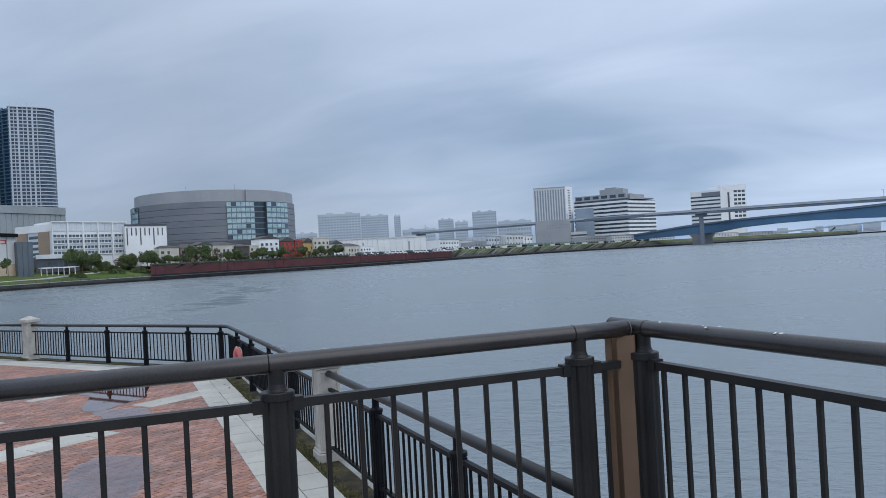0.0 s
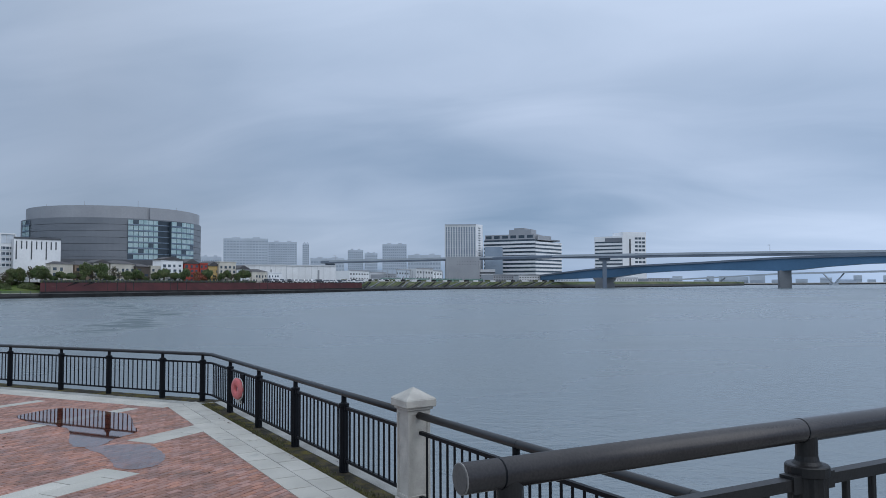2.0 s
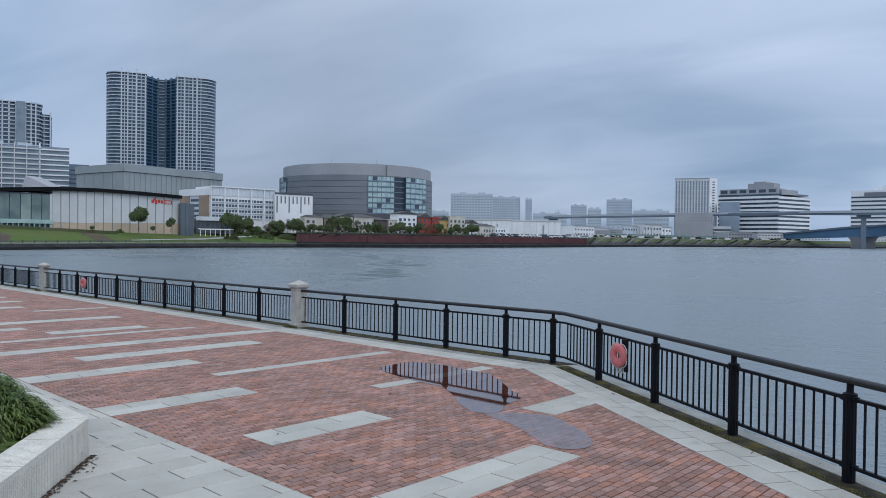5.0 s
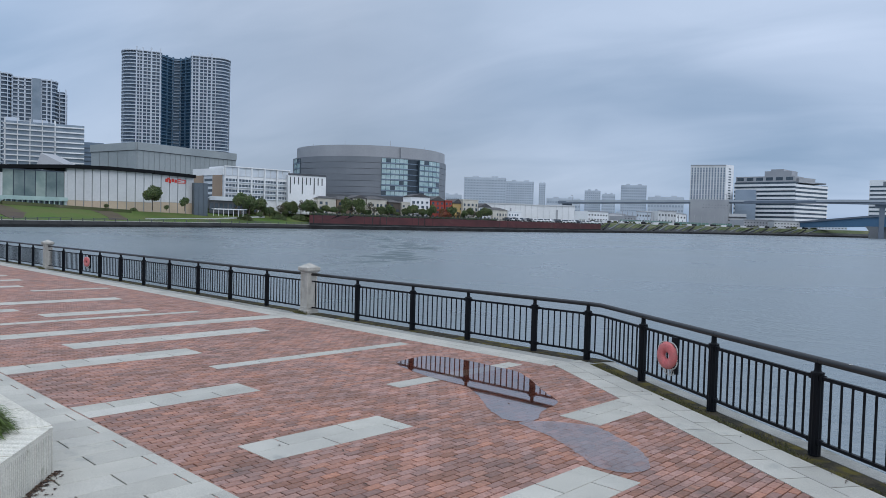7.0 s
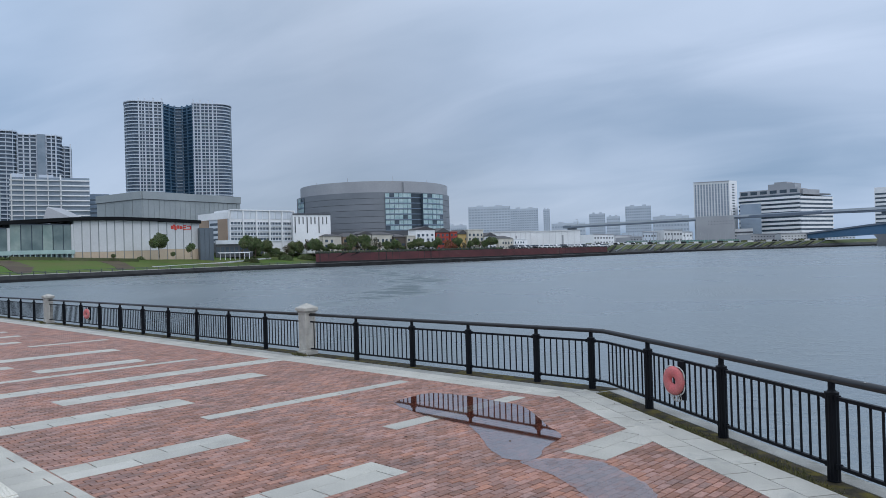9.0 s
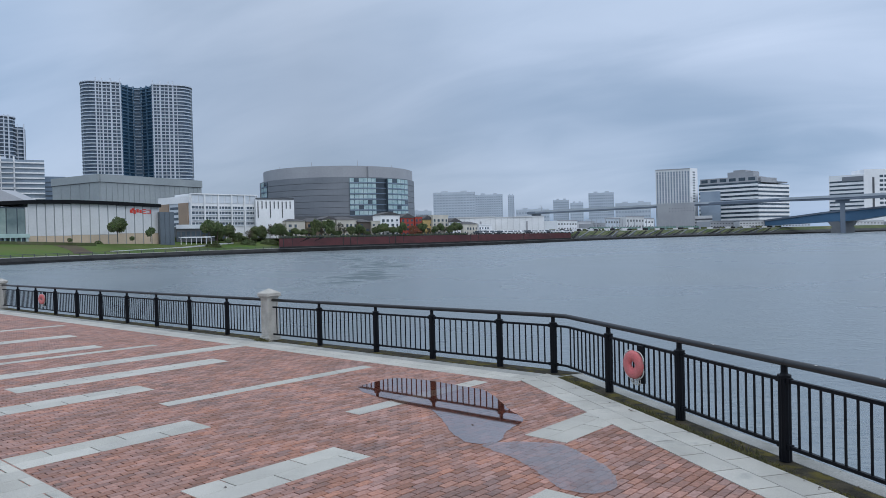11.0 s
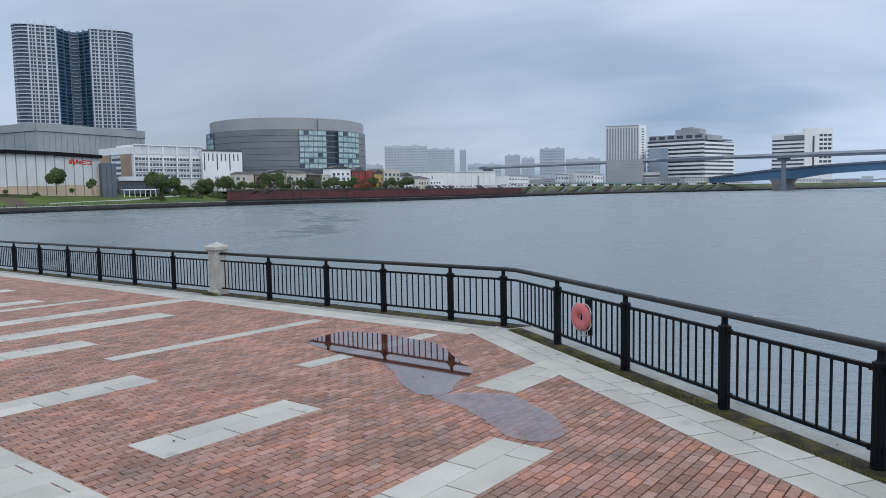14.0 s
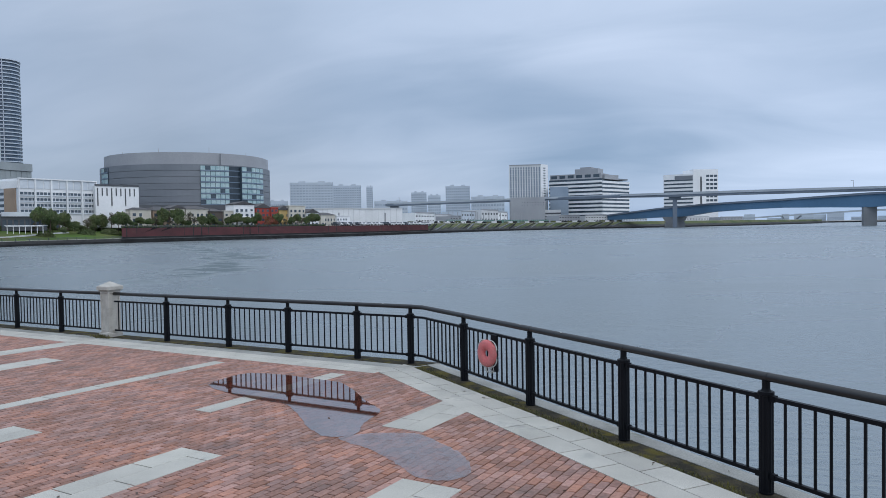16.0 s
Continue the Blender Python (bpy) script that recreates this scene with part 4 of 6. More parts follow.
def bank_at(az):
    """Distance of the water's edge at a bearing."""
    line = LEFT[:-1] + MIDDLE[:-1] + RIGHT
    return float(np.interp(az, [q[0] for q in line], [q[1] for q in line]))


def bank(name, label, line, rows, mats, parts):
    """A shore in strips; rows: (metres behind the water's edge, height)."""
    p = tagged(thing(name, (0, 0, 0), label, "shore"), kind="structure")
    for k, ((d0, z0), (d1, z1)) in enumerate(zip(rows, rows[1:])):
        vs, fs = [], []
        for az, dist in line:
            q0, q1 = pol(az, dist + d0), pol(az, dist + d1)
            vs += [(q0.x, q0.y, z0), (q1.x, q1.y, z1)]
        for i in range(len(line) - 1):
            fs.append((2 * i, 2 * i + 2, 2 * i + 3, 2 * i + 1))
        raw(parts[k], vs, fs, mats[k], p)
    return p


bank("shore_park", "far park shore with dark quay wall and green lawns", LEFT, [(0, -3.5), (0.4, -2.1), (3, -2.0), (3.4, -0.8), (9, -0.6), (26, 2.2), (62, 5.4), (3200, 5.6)],
     [QUAYM, QUAYM, QUAYU, PROM, GRASS, GRASS, FARLAND], ["quay_wall", "quay_step", "quay_wall", "promenade", "lawn", "lawn", "city_ground"])
bank("shore_revetment", "far shore with red-brown revetment wall", MIDDLE, [(0, -3.5), (0.4, -1.1), (5, -0.8), (5.4, 0.1), (12, 4.6), (13, 4.7), (3000, 5.2)],
     [QUAYM, QUAYU, QUAYM, REDWALL, QUAYM, FARLAND], ["quay_wall", "quay_step", "quay_wall", "revetment", "coping", "city_ground"])
SLOPEM = material("rough_embankment_grass", (0.060, 0.085, 0.035), (0.115, 0.12, 0.065), spec=0.1, rough=0.95, scale=0.04, fine=0.5, stain=((0.17, 0.155, 0.12), 0.05, 0.58))
bank("shore_embankment", "far grassed embankment beside the bridge", RIGHT, [(0, -3.5), (0.5, -1.2), (10, -0.8), (22, 2.0), (40, 6.0), (60, 6.4), (2600, 6.6)],
     [QUAYM, QUAYM, QUAYU, SLOPEM, PROM, FARLAND], ["quay_wall", "quay_step", "stone_slope", "grass_slope", "path", "city_ground"])

# ribs of the red revetment, and its coping rail
ribs = tagged(thing("revetment_ribs", (0, 0, 0), "dark vertical ribs on the red revetment", "wall"), kind="structure")


def along(line, k):
    """Point at the fraction k of a list of (bearing, distance)."""
    x = k * (len(line) - 1)
    i = min(int(x), len(line) - 2)
    f = x - i
    return line[i][0] * (1 - f) + line[i + 1][0] * f, line[i][1] * (1 - f) + line[i + 1][1] * f


for i in range(40):
    az, dist = along(MIDDLE, (i + 0.5) / 40)
    lo, hi = pol(az, dist + 5.3), pol(az, dist + 12.0)
    bm = bmesh.new()
    bar(bm, Vector((lo.x, lo.y, 0.1)), Vector((hi.x, hi.y, 4.7)), 0.5, 0.5)
    part("rib", bm, QUAYM, ribs)
rail_far = tagged(thing("promenade_railing", (0, 0, 0), "thin dark railing along the far promenade", "railing"), kind="structure")
for line, off, z in ((LEFT, 4.5, -0.75), (MIDDLE[:4], 12.8, 4.7)):
    pts = [pol(*along(line, k / 60)) for k in range(61)]
    pts = [p + (p - EYE_A).normalized() * off for p in pts]
    for h in (1.1, 0.6):
        bm = bmesh.new()
        for a, b in zip(pts, pts[1:]):
            bar(bm, Vector((a.x, a.y, z + h)), Vector((b.x, b.y, z + h)), 0.15, 0.14)
        part("rail", bm, DARKP, rail_far)
    for k, p in enumerate(pts):
        bm = bmesh.new()
        box(bm, p.x - 0.12, p.x + 0.12, p.y - 0.12, p.y + 0.12, z, z + 1.15)
        part("post", bm, DARKP, rail_far)

# pale access ramps and dark walls that cross the grassed embankment
ramps = tagged(thing("embankment_ramps", (0, 0, 0), "pale and dark ramps crossing the grass embankment", "path"), kind="structure")
rr_ = random.Random(9)
for k in range(40):
    az0 = -16.5 + 16.5 * k / 40
    run_ = rr_.uniform(0.45, 0.9)
    lo, hi = pol(az0, bank_at(az0) + 11), pol(az0 + run_, bank_at(az0 + run_) + 34)
    bm = bmesh.new()
    bar(bm, Vector((lo.x, lo.y, -0.2)), Vector((hi.x, hi.y, 5.4)), 1.6, 0.9)
    part("ramp", bm, (DARKP, SLOPEM, QUAYM)[k % 3], ramps)
    az1 = az0 + run_ * 0.5
    q = pol(az1, bank_at(az1) + 52)
    w_ = pol(az1 + 0.35, bank_at(az1 + 0.35) + 52)
    bm = bmesh.new()
    bar(bm, Vector((q.x, q.y, 7.2)), Vector((w_.x, w_.y, 7.2)), 1.2, rr_.uniform(1.2, 3.0))
    part("hedge", bm, (SLOPEM, CONC, QUAYM)[k % 3], ramps)

# planting beds, low pale wall and hedge lines on the far lawn
BED = material("brown_planting_bed", (0.055, 0.034, 0.024), (0.075, 0.06, 0.03), rough=0.95, scale=0.15, fine=1.5)


def lawn_z(az, dist):
    return float(np.interp(dist - bank_at(az), [9, 26, 62], [-0.6, 2.2, 5.4]))


def lawn_strip(name, label, mat, az0, off0, az1, off1, width, height):
    a, b = pol(az0, bank_at(az0) + off0), pol(az1, bank_at(az1) + off1)
    p = tagged(thing(name, (0, 0, 0), label, "garden"), kind="structure")
    for k in range(6):
        az_a, az_b = az0 + (az1 - az0) * k / 6, az0 + (az1 - az0) * (k + 1) / 6
        da, db = off0 + (off1 - off0) * k / 6, off0 + (off1 - off0) * (k + 1) / 6
        qa, qb = pol(az_a, bank_at(az_a) + da), pol(az_b, bank_at(az_b) + db)
        bm = bmesh.new()
        bar(bm, Vector((qa.x, qa.y, lawn_z(az_a, bank_at(az_a) + da) + height / 2)), Vector((qb.x, qb.y, lawn_z(az_b, bank_at(az_b) + db) + height / 2)), width, height)
        part("segment", bm, mat, p)




def slope_bed(az0, off0, az1, off1, half):
    """A planted bed laid down the lawn between two bearings."""
    rng = random.Random(int(-az0 * 10))
    bm = bmesh.new()
    rows = []
    for k in range(11):
        f = k / 10
        az, off_ = az0 + (az1 - az0) * f, off0 + (off1 - off0) * f
        row = []
        for e in (-half, -half, half, half):
            az_ = az + e * rng.uniform(0.85, 1.1)
            d = bank_at(az_) + off_
            q = pol(az_, d)
            row.append((q.x, q.y, lawn_z(az_, d)))
        rows.append([bm.verts.new((x, y, z + (0.18 if i in (1, 2) else -0.3))) for i, (x, y, z) in enumerate(row)])
    for p, q in zip(rows, rows[1:]):
        for i in range(3):
            bm.faces.new((p[i], p[i + 1], q[i + 1], q[i]))
    bmesh.ops.recalc_face_normals(bm, faces=bm.faces)
    tagged(part("planting_bed", bm, BED), "brown planting bed running down the far lawn", "garden", kind="structure")


slope_bed(-52.6, 54, -50.7, 11, 0.62)
slope_bed(-58.8, 54, -56.8, 11, 0.85)
slope_bed(-64.5, 54, -62.5, 11, 0.8)
lawn_strip("garden_wall", "low pale garden wall on the far lawn", CONC, -49.0, 12, -44.2, 17, 0.8, 0.7)
lawn_strip("garden_wall", "low pale garden wall on the far lawn", CONC, -44.2, 17, -40.6, 28, 0.8, 0.7)
lawn_strip("hedge_row", "dark clipped hedge in front of the hall", SLOPEM, -58, 58, -50, 34, 1.5, 1.4)

# twin residential tower
def wing(p, az0, az1, dist, z0, z1, n, curve, slabs, glass, cols, dark=False, dist2=None, posts=None, crown=False):
    """A curved-cornered wing with a balcony slab at each storey and slim columns."""
    o = Vector((p.location.x, p.location.y))
    a, b = pol(az0, dist), pol(az1, dist2 or dist)
    d = b - a
    w = d.length
    d = d.normalized()
    nrm = Vector((d.y, -d.x))

    def outline(grow):
        pts = []
        left, right = curve
        for k in range(5):
            t = math.pi / 2 * k / 4
            if left:
                pts.append(a + d * (left - (left + grow) * math.cos(t)) - nrm * (left - (left + grow) * math.sin(t)))
            elif k == 0:
                pts.append(a + nrm * grow)
        for k in range(5):
            t = math.pi / 2 * k / 4
            if right:
                pts.append(b - d * (right - (right + grow) * math.sin(t)) - nrm * (right - (right + grow) * math.cos(t)))
            elif k == 0:
                pts.append(b + nrm * grow)
        pts += [b - nrm * 30 + d * (grow if right else 0), a - nrm * 30 - d * (grow if left else 0)]
        return [tuple(q - o) for q in pts]

    bm = bmesh.new()
    prism(bm, outline(-0.4), 0, z1 - z0 - 1.0)
    part("core", bm, glass, p)
    h = (z1 - z0) / n
    bm = bmesh.new()
    prism(bm, outline(0.9), 0, h * (0.2 if dark else 0.25))
    me = mesh_of("balcony", bm, slabs)
    for i in range(n):
        again("balcony", me, p, Matrix.Translation((0, 0, h * i)))
    # an open canopy ring over the roof
    if not dark and crown:
        bm = bmesh.new()
        prism(bm, outline(1.3), z1 - z0 - 0.6, z1 - z0 + 0.3)
        part("roof_canopy", bm, posts or slabs, p)
    listed = cols if isinstance(cols, (list, tuple)) else [(0.02 + 0.96 * c / cols, (0.48 if c % 2 == 0 else 0.24) if not dark else 0.3) for c in range(cols + 1)]
    for c, (at_, wd) in enumerate(listed):
        q = a + d * w * at_ + nrm * 0.9
        bm = bmesh.new()
        prism(bm, [tuple(q - d * wd - o), tuple(q + d * wd - o), tuple(q + d * wd - nrm * 2 - o), tuple(q - d * wd - nrm * 2 - o)], 0, z1 - z0 + (3.2 if wd > 0.5 and crown else 1.0 if not dark else 0))
        part("column", bm, posts or slabs, p)


TOWERS = material("tower_pale_slab", (0.54, 0.59, 0.66), (0.48, 0.53, 0.60), rough=0.7, scale=0.05, fine=0.8)
TOWERG = material("tower_dark_glass", (0.045, 0.075, 0.115), (0.10, 0.14, 0.19), rough=0.25, scale=0.2, fine=0.4)
DARKG = material("dark_recess_fill", (0.02, 0.032, 0.045), (0.035, 0.05, 0.065), rough=0.3, scale=0.2, fine=0.4)
SLABT = material("tower_balcony_slab", (0.50, 0.555, 0.62), (0.43, 0.49, 0.56), rough=0.6, scale=0.05, fine=0.8)
D = 720
t1 = thing("residential_tower", (*pol(-47, D), 5), "tall twin residential tower with balconies and dark glazed recess", "building", "far buildings")
zt = high(11.62, D)
wing(t1, -50.66, -48.05, D, 5, zt, 47, (11, 0), SLABT, TOWERG, [(0.36, 0.55), (0.44, 0.3), (0.52, 0.55), (0.63, 0.3), (0.74, 0.7), (0.86, 0.3), (0.97, 0.6)], posts=TOWERS, crown=True)
wing(t1, -46.02, -43.28, D, 5, zt, 47, (0, 11), SLABT, TOWERG, [(0.03, 0.6), (0.12, 0.3), (0.21, 0.7), (0.32, 0.3), (0.42, 0.55), (0.53, 0.7), (0.63, 0.3)], posts=TOWERS, crown=True)
DEEPG = material("tower_deep_glass", (0.022, 0.060, 0.105), (0.038, 0.085, 0.135), rough=0.25, scale=0.2, fine=0.4)
PALER = material("tower_grey_panels", (0.26, 0.32, 0.39), (0.21, 0.27, 0.34), rough=0.6, scale=0.05, fine=0.8)
RECESS = material("tower_recess_panels", (0.075, 0.15, 0.23), (0.10, 0.18, 0.26), rough=0.5, scale=0.05, fine=0.8)
wing(t1, -48.1, -47.25, D + 2, 5, zt, 47, (0, 0), RECESS, DEEPG, 2, dark=True, dist2=D + 16)
wing(t1, -46.75, -45.98, D + 16, 5, zt, 47, (0, 0), RECESS, DEEPG, 2, dark=True, dist2=D + 2)
wing(t1, -47.3, -46.7, D + 16, 5, zt, 47, (0, 0), PALER, DEEPG, 1, dark=True)
wing(t1, -48.1, -45.98, D + 3, zt - 6, zt + 2.5, 2, (0, 0), PALER, RECESS, 8, dark=True)
PALEG = material("tower_bay_glass", (0.16, 0.21, 0.26), (0.22, 0.27, 0.32), rough=0.25, scale=0.1, fine=0.4)
D = 640
t2 = thing("residential_tower", (*pol(-57, D), 5), "grey apartment tower with stepped side and balconies", "building", "far buildings")
wing(t2, -61.5, -57.5, D, 5, high(9.12, D), 33, (0, 4), SLABT, TOWERG, [(0.1 * k + 0.05, 0.22) for k in range(10)], posts=SLABT, crown=True)
wing(t2, -57.5, -54.78, D + 5, 5, high(9.0, D), 33, (0, 7), SLABT, TOWERG, [(0.03, 0.5), (0.16, 0.5), (0.3, 0.5), (0.45, 0.5), (0.66, 0.5), (0.78, 0.4), (0.88, 0.5)], posts=TOWERS, crown=True)
bay_a, bay_b = pol(-56.25, D + 2), pol(-55.75, D + 2)
strip_on(t2, "glazed_bay", bay_a, bay_b, 0, 1, 60, high(9.0, D), 1.2, PALEG, 3)
wing(t2, -55.0, -54.2, D + 14, 5, high(8.5, D), 30, (0, 3), SLABT, TOWERG, 2, posts=TOWERS)
D = 560
t3 = thing("apartment_block", (*pol(-56, D), 5), "white mid-rise apartment block with balcony bands", "building", "far buildings")
wing(t3, -57.96, -54.9, D, 5, high(6.15, D), 17, (0, 0), CONC, PALEG, [(0.04, 0.4), (0.28, 0.3), (0.52, 0.3), (0.76, 0.3)])
wing(t3, -54.9, -53.05, D + 4, 5, high(6.2, D), 17, (0, 0), WHITEP, PALEG, [(0.02, 0.5)])
ra, rb = pol(-57.8, D + 6), pol(-57.0, D + 6)
facade_box(t3, "roof_house", ra, rb, 8, high(5.9, D), high(6.35, D), TOWERS, None)
ra, rb = pol(-56.2, D + 6), pol(-55.3, D + 6)
facade_box(t3, "roof_house", ra, rb, 8, high(5.9, D), high(6.3, D), TOWERS, None)
OFFB = material("blue_office_glass", (0.11, 0.16, 0.22), (0.15, 0.20, 0.26), rough=0.3, scale=0.1, fine=0.5)
a, b = pol(-53.1, 620), pol(-51.8, 620)
dk = building("office_block", "dark blue-grey office block behind the hall", a, b, 30, 5, high(4.95, 620), OFFB)
floors(dk, a, b, 8, high(4.8, 620), 14, GLASSD, 0.3, 0.2)

# grey exhibition hall
D = 470
a, c, b = pol(-52.6, D + 40), pol(-49.62, D), pol(-42.75, D + 45)
hall = thing("exhibition_hall", (c.x, c.y, 5), "large windowless grey hall with seamed cladding", "building", "far buildings")
o = Vector((c.x, c.y))
bm = bmesh.new()
zh = high(5.0, D)
prism(bm, [tuple(q - o) for q in (a, c, b, b * 1.12, a * 1.12)], 0, zh - 5)
part("wall", bm, HALL, hall)
for q0, q1, n in ((a, c, 5), (c, b, 20)):
    for i in range(n):
        strip_on(hall, "panel", q0, q1, i / n + 0.006, (i + 1) / n - 0.006, 5, zh - 3.2, 0.25, HALL, 0.1)
    strip_on(hall, "parapet", q0, q1, 0, 1, zh - 3.0, zh + 1.5, 0.9, HALL, 0.6)
    strip_on(hall, "joint_band", q0, q1, 0, 1, zh - 3.3, zh - 2.95, 0.3, DARKP, 0.1)

# museum with a long curved black roof edge
MUSG = material("grey_green_glazing", (0.10, 0.145, 0.145), (0.20, 0.25, 0.24), rough=0.15, scale=0.12, fine=0.5)
# the lit look of these panes is only a paler base colour
MUSL = material("lit_green_glazing", (0.19, 0.26, 0.24), (0.32, 0.38, 0.34), rough=0.15, scale=0.15, fine=0.5)
MUSB = material("pale_green_glass_band", (0.38, 0.50, 0.47), (0.30, 0.42, 0.40), rough=0.3, scale=0.2, fine=0.6)
mus = thing("museum_hall", (*pol(-50, 372), 5.2), "long low hall with pale panels and curved black roof edge", "building", "far buildings")
azs = [-66, -62, -58, -54.15, -51.5, -48.6, -45.75]
dist = [330, 340, 350, 360, 368, 378, 392]
els = [2.45, 2.75, 3.0, 3.22, 3.24, 3.12, 2.92]
base_el = [0.32, 0.32, 0.35, 0.46, 0.5, 0.56, 0.6]
pts = [pol(x, r) for x, r in zip(azs, dist)]
tops = [high(e, r) for e, r in zip(els, dist)]
for i in range(len(pts) - 1):
    p0, p1 = pts[i], pts[i + 1]
    z0, z1 = min(high(base_el[i], dist[i]), high(base_el[i + 1], dist[i + 1])) - 1.0, min(tops[i], tops[i + 1]) - 0.6
    low = z0 - 3.5
    glazed = azs[i + 1] < -54
    facade_box(mus, "wall", p0, p1, 22, low, z1, GLASSD if glazed else HALL, None)
    if glazed:
        for k in range(6):
            strip_on(mus, "pane", p0, p1, k / 6 + 0.008, (k + 1) / 6 - 0.008, z0 + 5.2, z1 - 0.5, 0.25, MUSG if k % 3 else MUSL, 0.2)
            strip_on(mus, "pane", p0, p1, k / 6 + 0.02, (k + 1) / 6 - 0.02, z0 + 1.0, z0 + 4.2, 0.2, GLASSD, 0.2)
        strip_on(mus, "floor_band", p0, p1, 0, 1, z0 + 3.6, z0 + 5.3, 1.6, MUSB, 0.3)
        for k in range(12):
            strip_on(mus, "column", p0, p1, k / 12 + 0.03, k / 12 + 0.042, z0 - 1, z0 + 3.6, 1.4, MUSB, 0.1)
        strip_on(mus, "mullion", p0, p1, 0.96, 1.0, z0, z1, 0.6, CONC, 0.3)
    else:
        for k in range(5):
            strip_on(mus, "panel", p0, p1, k / 5 + 0.012, (k + 1) / 5 - 0.012, z0 + 3.6, z1, 0.3, CONC, 0.2)
            strip_on(mus, "base_panel", p0, p1, k / 5 + 0.012, (k + 1) / 5 - 0.012, low, z0 + 3.5, 0.35, BEIGE, 0.2)
    d = (p1 - p0).normalized()
    n = Vector((d.y, -d.x))
    o = Vector((mus.location.x, mus.location.y))
    bm = bmesh.new()
    vs = [bm.verts.new((*(q - o), z - 5.2)) for q, z in ((p0 + n * 2, tops[i] - 1.0), (p1 + n * 2, tops[i + 1] - 1.0), (p1 + n * 2, tops[i + 1] + 0.6), (p0 + n * 2, tops[i] + 0.6),
                                                         (p0 - n * 24, tops[i] - 1.0), (p1 - n * 24, tops[i + 1] - 1.0), (p1 - n * 24, tops[i + 1] + 0.6), (p0 - n * 24, tops[i] + 0.6))]
    for f in ((0, 1, 2, 3), (5, 4, 7, 6), (3, 2, 6, 7), (1, 0, 4, 5), (0, 3, 7, 4), (2, 1, 5, 6)):
        bm.faces.new([vs[k] for k in f])
    part("roof_edge", bm, BLACKP, mus, "black curved roof edge")
# red sign as plain shapes
s0, s1 = pts[-2], pts[-1]
zs = high(2.45, 388)
for f0, f1, u0, u1 in ((0.30, 0.36, 0, 1.6), (0.345, 0.40, 1.3, 2.2), (0.38, 0.43, -0.4, 1.4), (0.45, 0.50, 0.2, 1.8), (0.52, 0.57, 0.0, 1.5), (0.59, 0.67, 1.5, 1.9), (0.60, 0.66, 0.6, 1.0), (0.59, 0.67, -0.3, 0.1), (0.69, 0.78, 1.3, 1.7), (0.69, 0.78, -0.2, 0.2), (0.765, 0.785, -0.2, 1.7)):
    strip_on(mus, "sign_stroke", s0, s1, f0, f1, zs + u0 - 0.5, zs + u1 - 0.5, 0.55, SIGNR, 0.1)
a, b = pol(-45.7, 388), pol(-44.72, 390)
SLATE = material("slate_blue_panels", (0.075, 0.098, 0.12), (0.10, 0.125, 0.15), rough=0.4, scale=0.1, fine=0.6)
svc = building("service_block", "slate-blue glazed service block beside the hall", a, b, 18, 1.5, high(2.45, 388), SLATE)
for k in range(3):
    strip_on(svc, "glass_panel", a, b, k / 3 + 0.02, (k + 1) / 3 - 0.02, 2.0, high(2.42, 388), 0.2, SLATE, 0.1)
# sloping glass lantern on the museum roof
la, lm, lb = pol(-56.0, 372), pol(-55.72, 374), pol(-54.15, 376)
bm = bmesh.new()
o = Vector((mus.location.x, mus.location.y))
zl = [high(3.1, 372) - 5.2, high(4.05, 372) - 5.2, high(3.3, 372) - 5.2]
front = [bm.verts.new((*(q - o), z)) for q, z in ((la, zl[0]), (lb, zl[0]), (lb, zl[2]), (lm, zl[1]))]
rear = [bm.verts.new((v.co.x * 0.985 - 3, v.co.y + 9, v.co.z)) for v in front]
bm.faces.new(front)
bm.faces.new(rear[::-1])
for i in range(4):
    bm.faces.new((front[i], rear[i], rear[(i + 1) % 4], front[(i + 1) % 4]))
bmesh.ops.recalc_face_normals(bm, faces=bm.faces)
part("roof_lantern", bm, GREYL, mus, "pale sloping roof lantern")
# school-like white block
a0, a, b = pol(-45.75, 445), pol(-43.58, 420), pol(-38.78, 440)
PALEP = material("pale_attic_panels", (0.62, 0.66, 0.70), (0.54, 0.58, 0.63), rough=0.4, scale=0.1, fine=0.6)
sch = building("school_block", "white four-storey block with rows of windows", a, b, 18, 5, high(3.75, 425), WHITEP)
z0, z1 = high(1.35, 425), high(3.2, 425)
windows(sch, a, b, z0, high(2.95, 425), 20, 4, GLASSD, 0.82, 0.46, 0.02, 0.98)
for r in range(4):
    zr = z0 + (high(2.95, 425) - z0) * (r + 0.16) / 4
    strip_on(sch, "sill_band", a, b, 0.0, 1.0, zr - 0.25, zr + 0.1, 0.7, PALEP, 0.3)
piers(sch, a, b, z0 - 4, high(3.75, 425), 5, WHITEP, 0.10, 0.9, 0.0, 1.0)
for k in range(10):
    strip_on(sch, "attic_panel", a, b, 0.02 + 0.096 * k + 0.006, 0.02 + 0.096 * (k + 1) - 0.006, high(3.08, 425), high(3.68, 425), 0.3, PALEP, 0.2)
strip_on(sch, "parapet", a, b, 0, 1, high(3.70, 425), high(3.78, 425), 1.0, WHITEP)
facade_box(sch, "side_wing", a0, a, 14, 5, high(3.5, 430), PALEP, None)
strip_on(sch, "tile_pier", a0, a, 0.04, 0.34, 5, high(3.05, 430), 0.6, BROWNP)
strip_on(sch, "tile_pier", a0, a, 0.66, 0.95, 5, high(3.05, 430), 0.6, BROWNP)
strip_on(sch, "parapet", a0, a, 0, 1, high(3.05, 430), high(3.55, 430), 0.5, WHITEP)
windows(sch, a0, a, z0, z1 - 2, 1, 4, GLASSD, 0.85, 0.5, 0.35, 0.65)
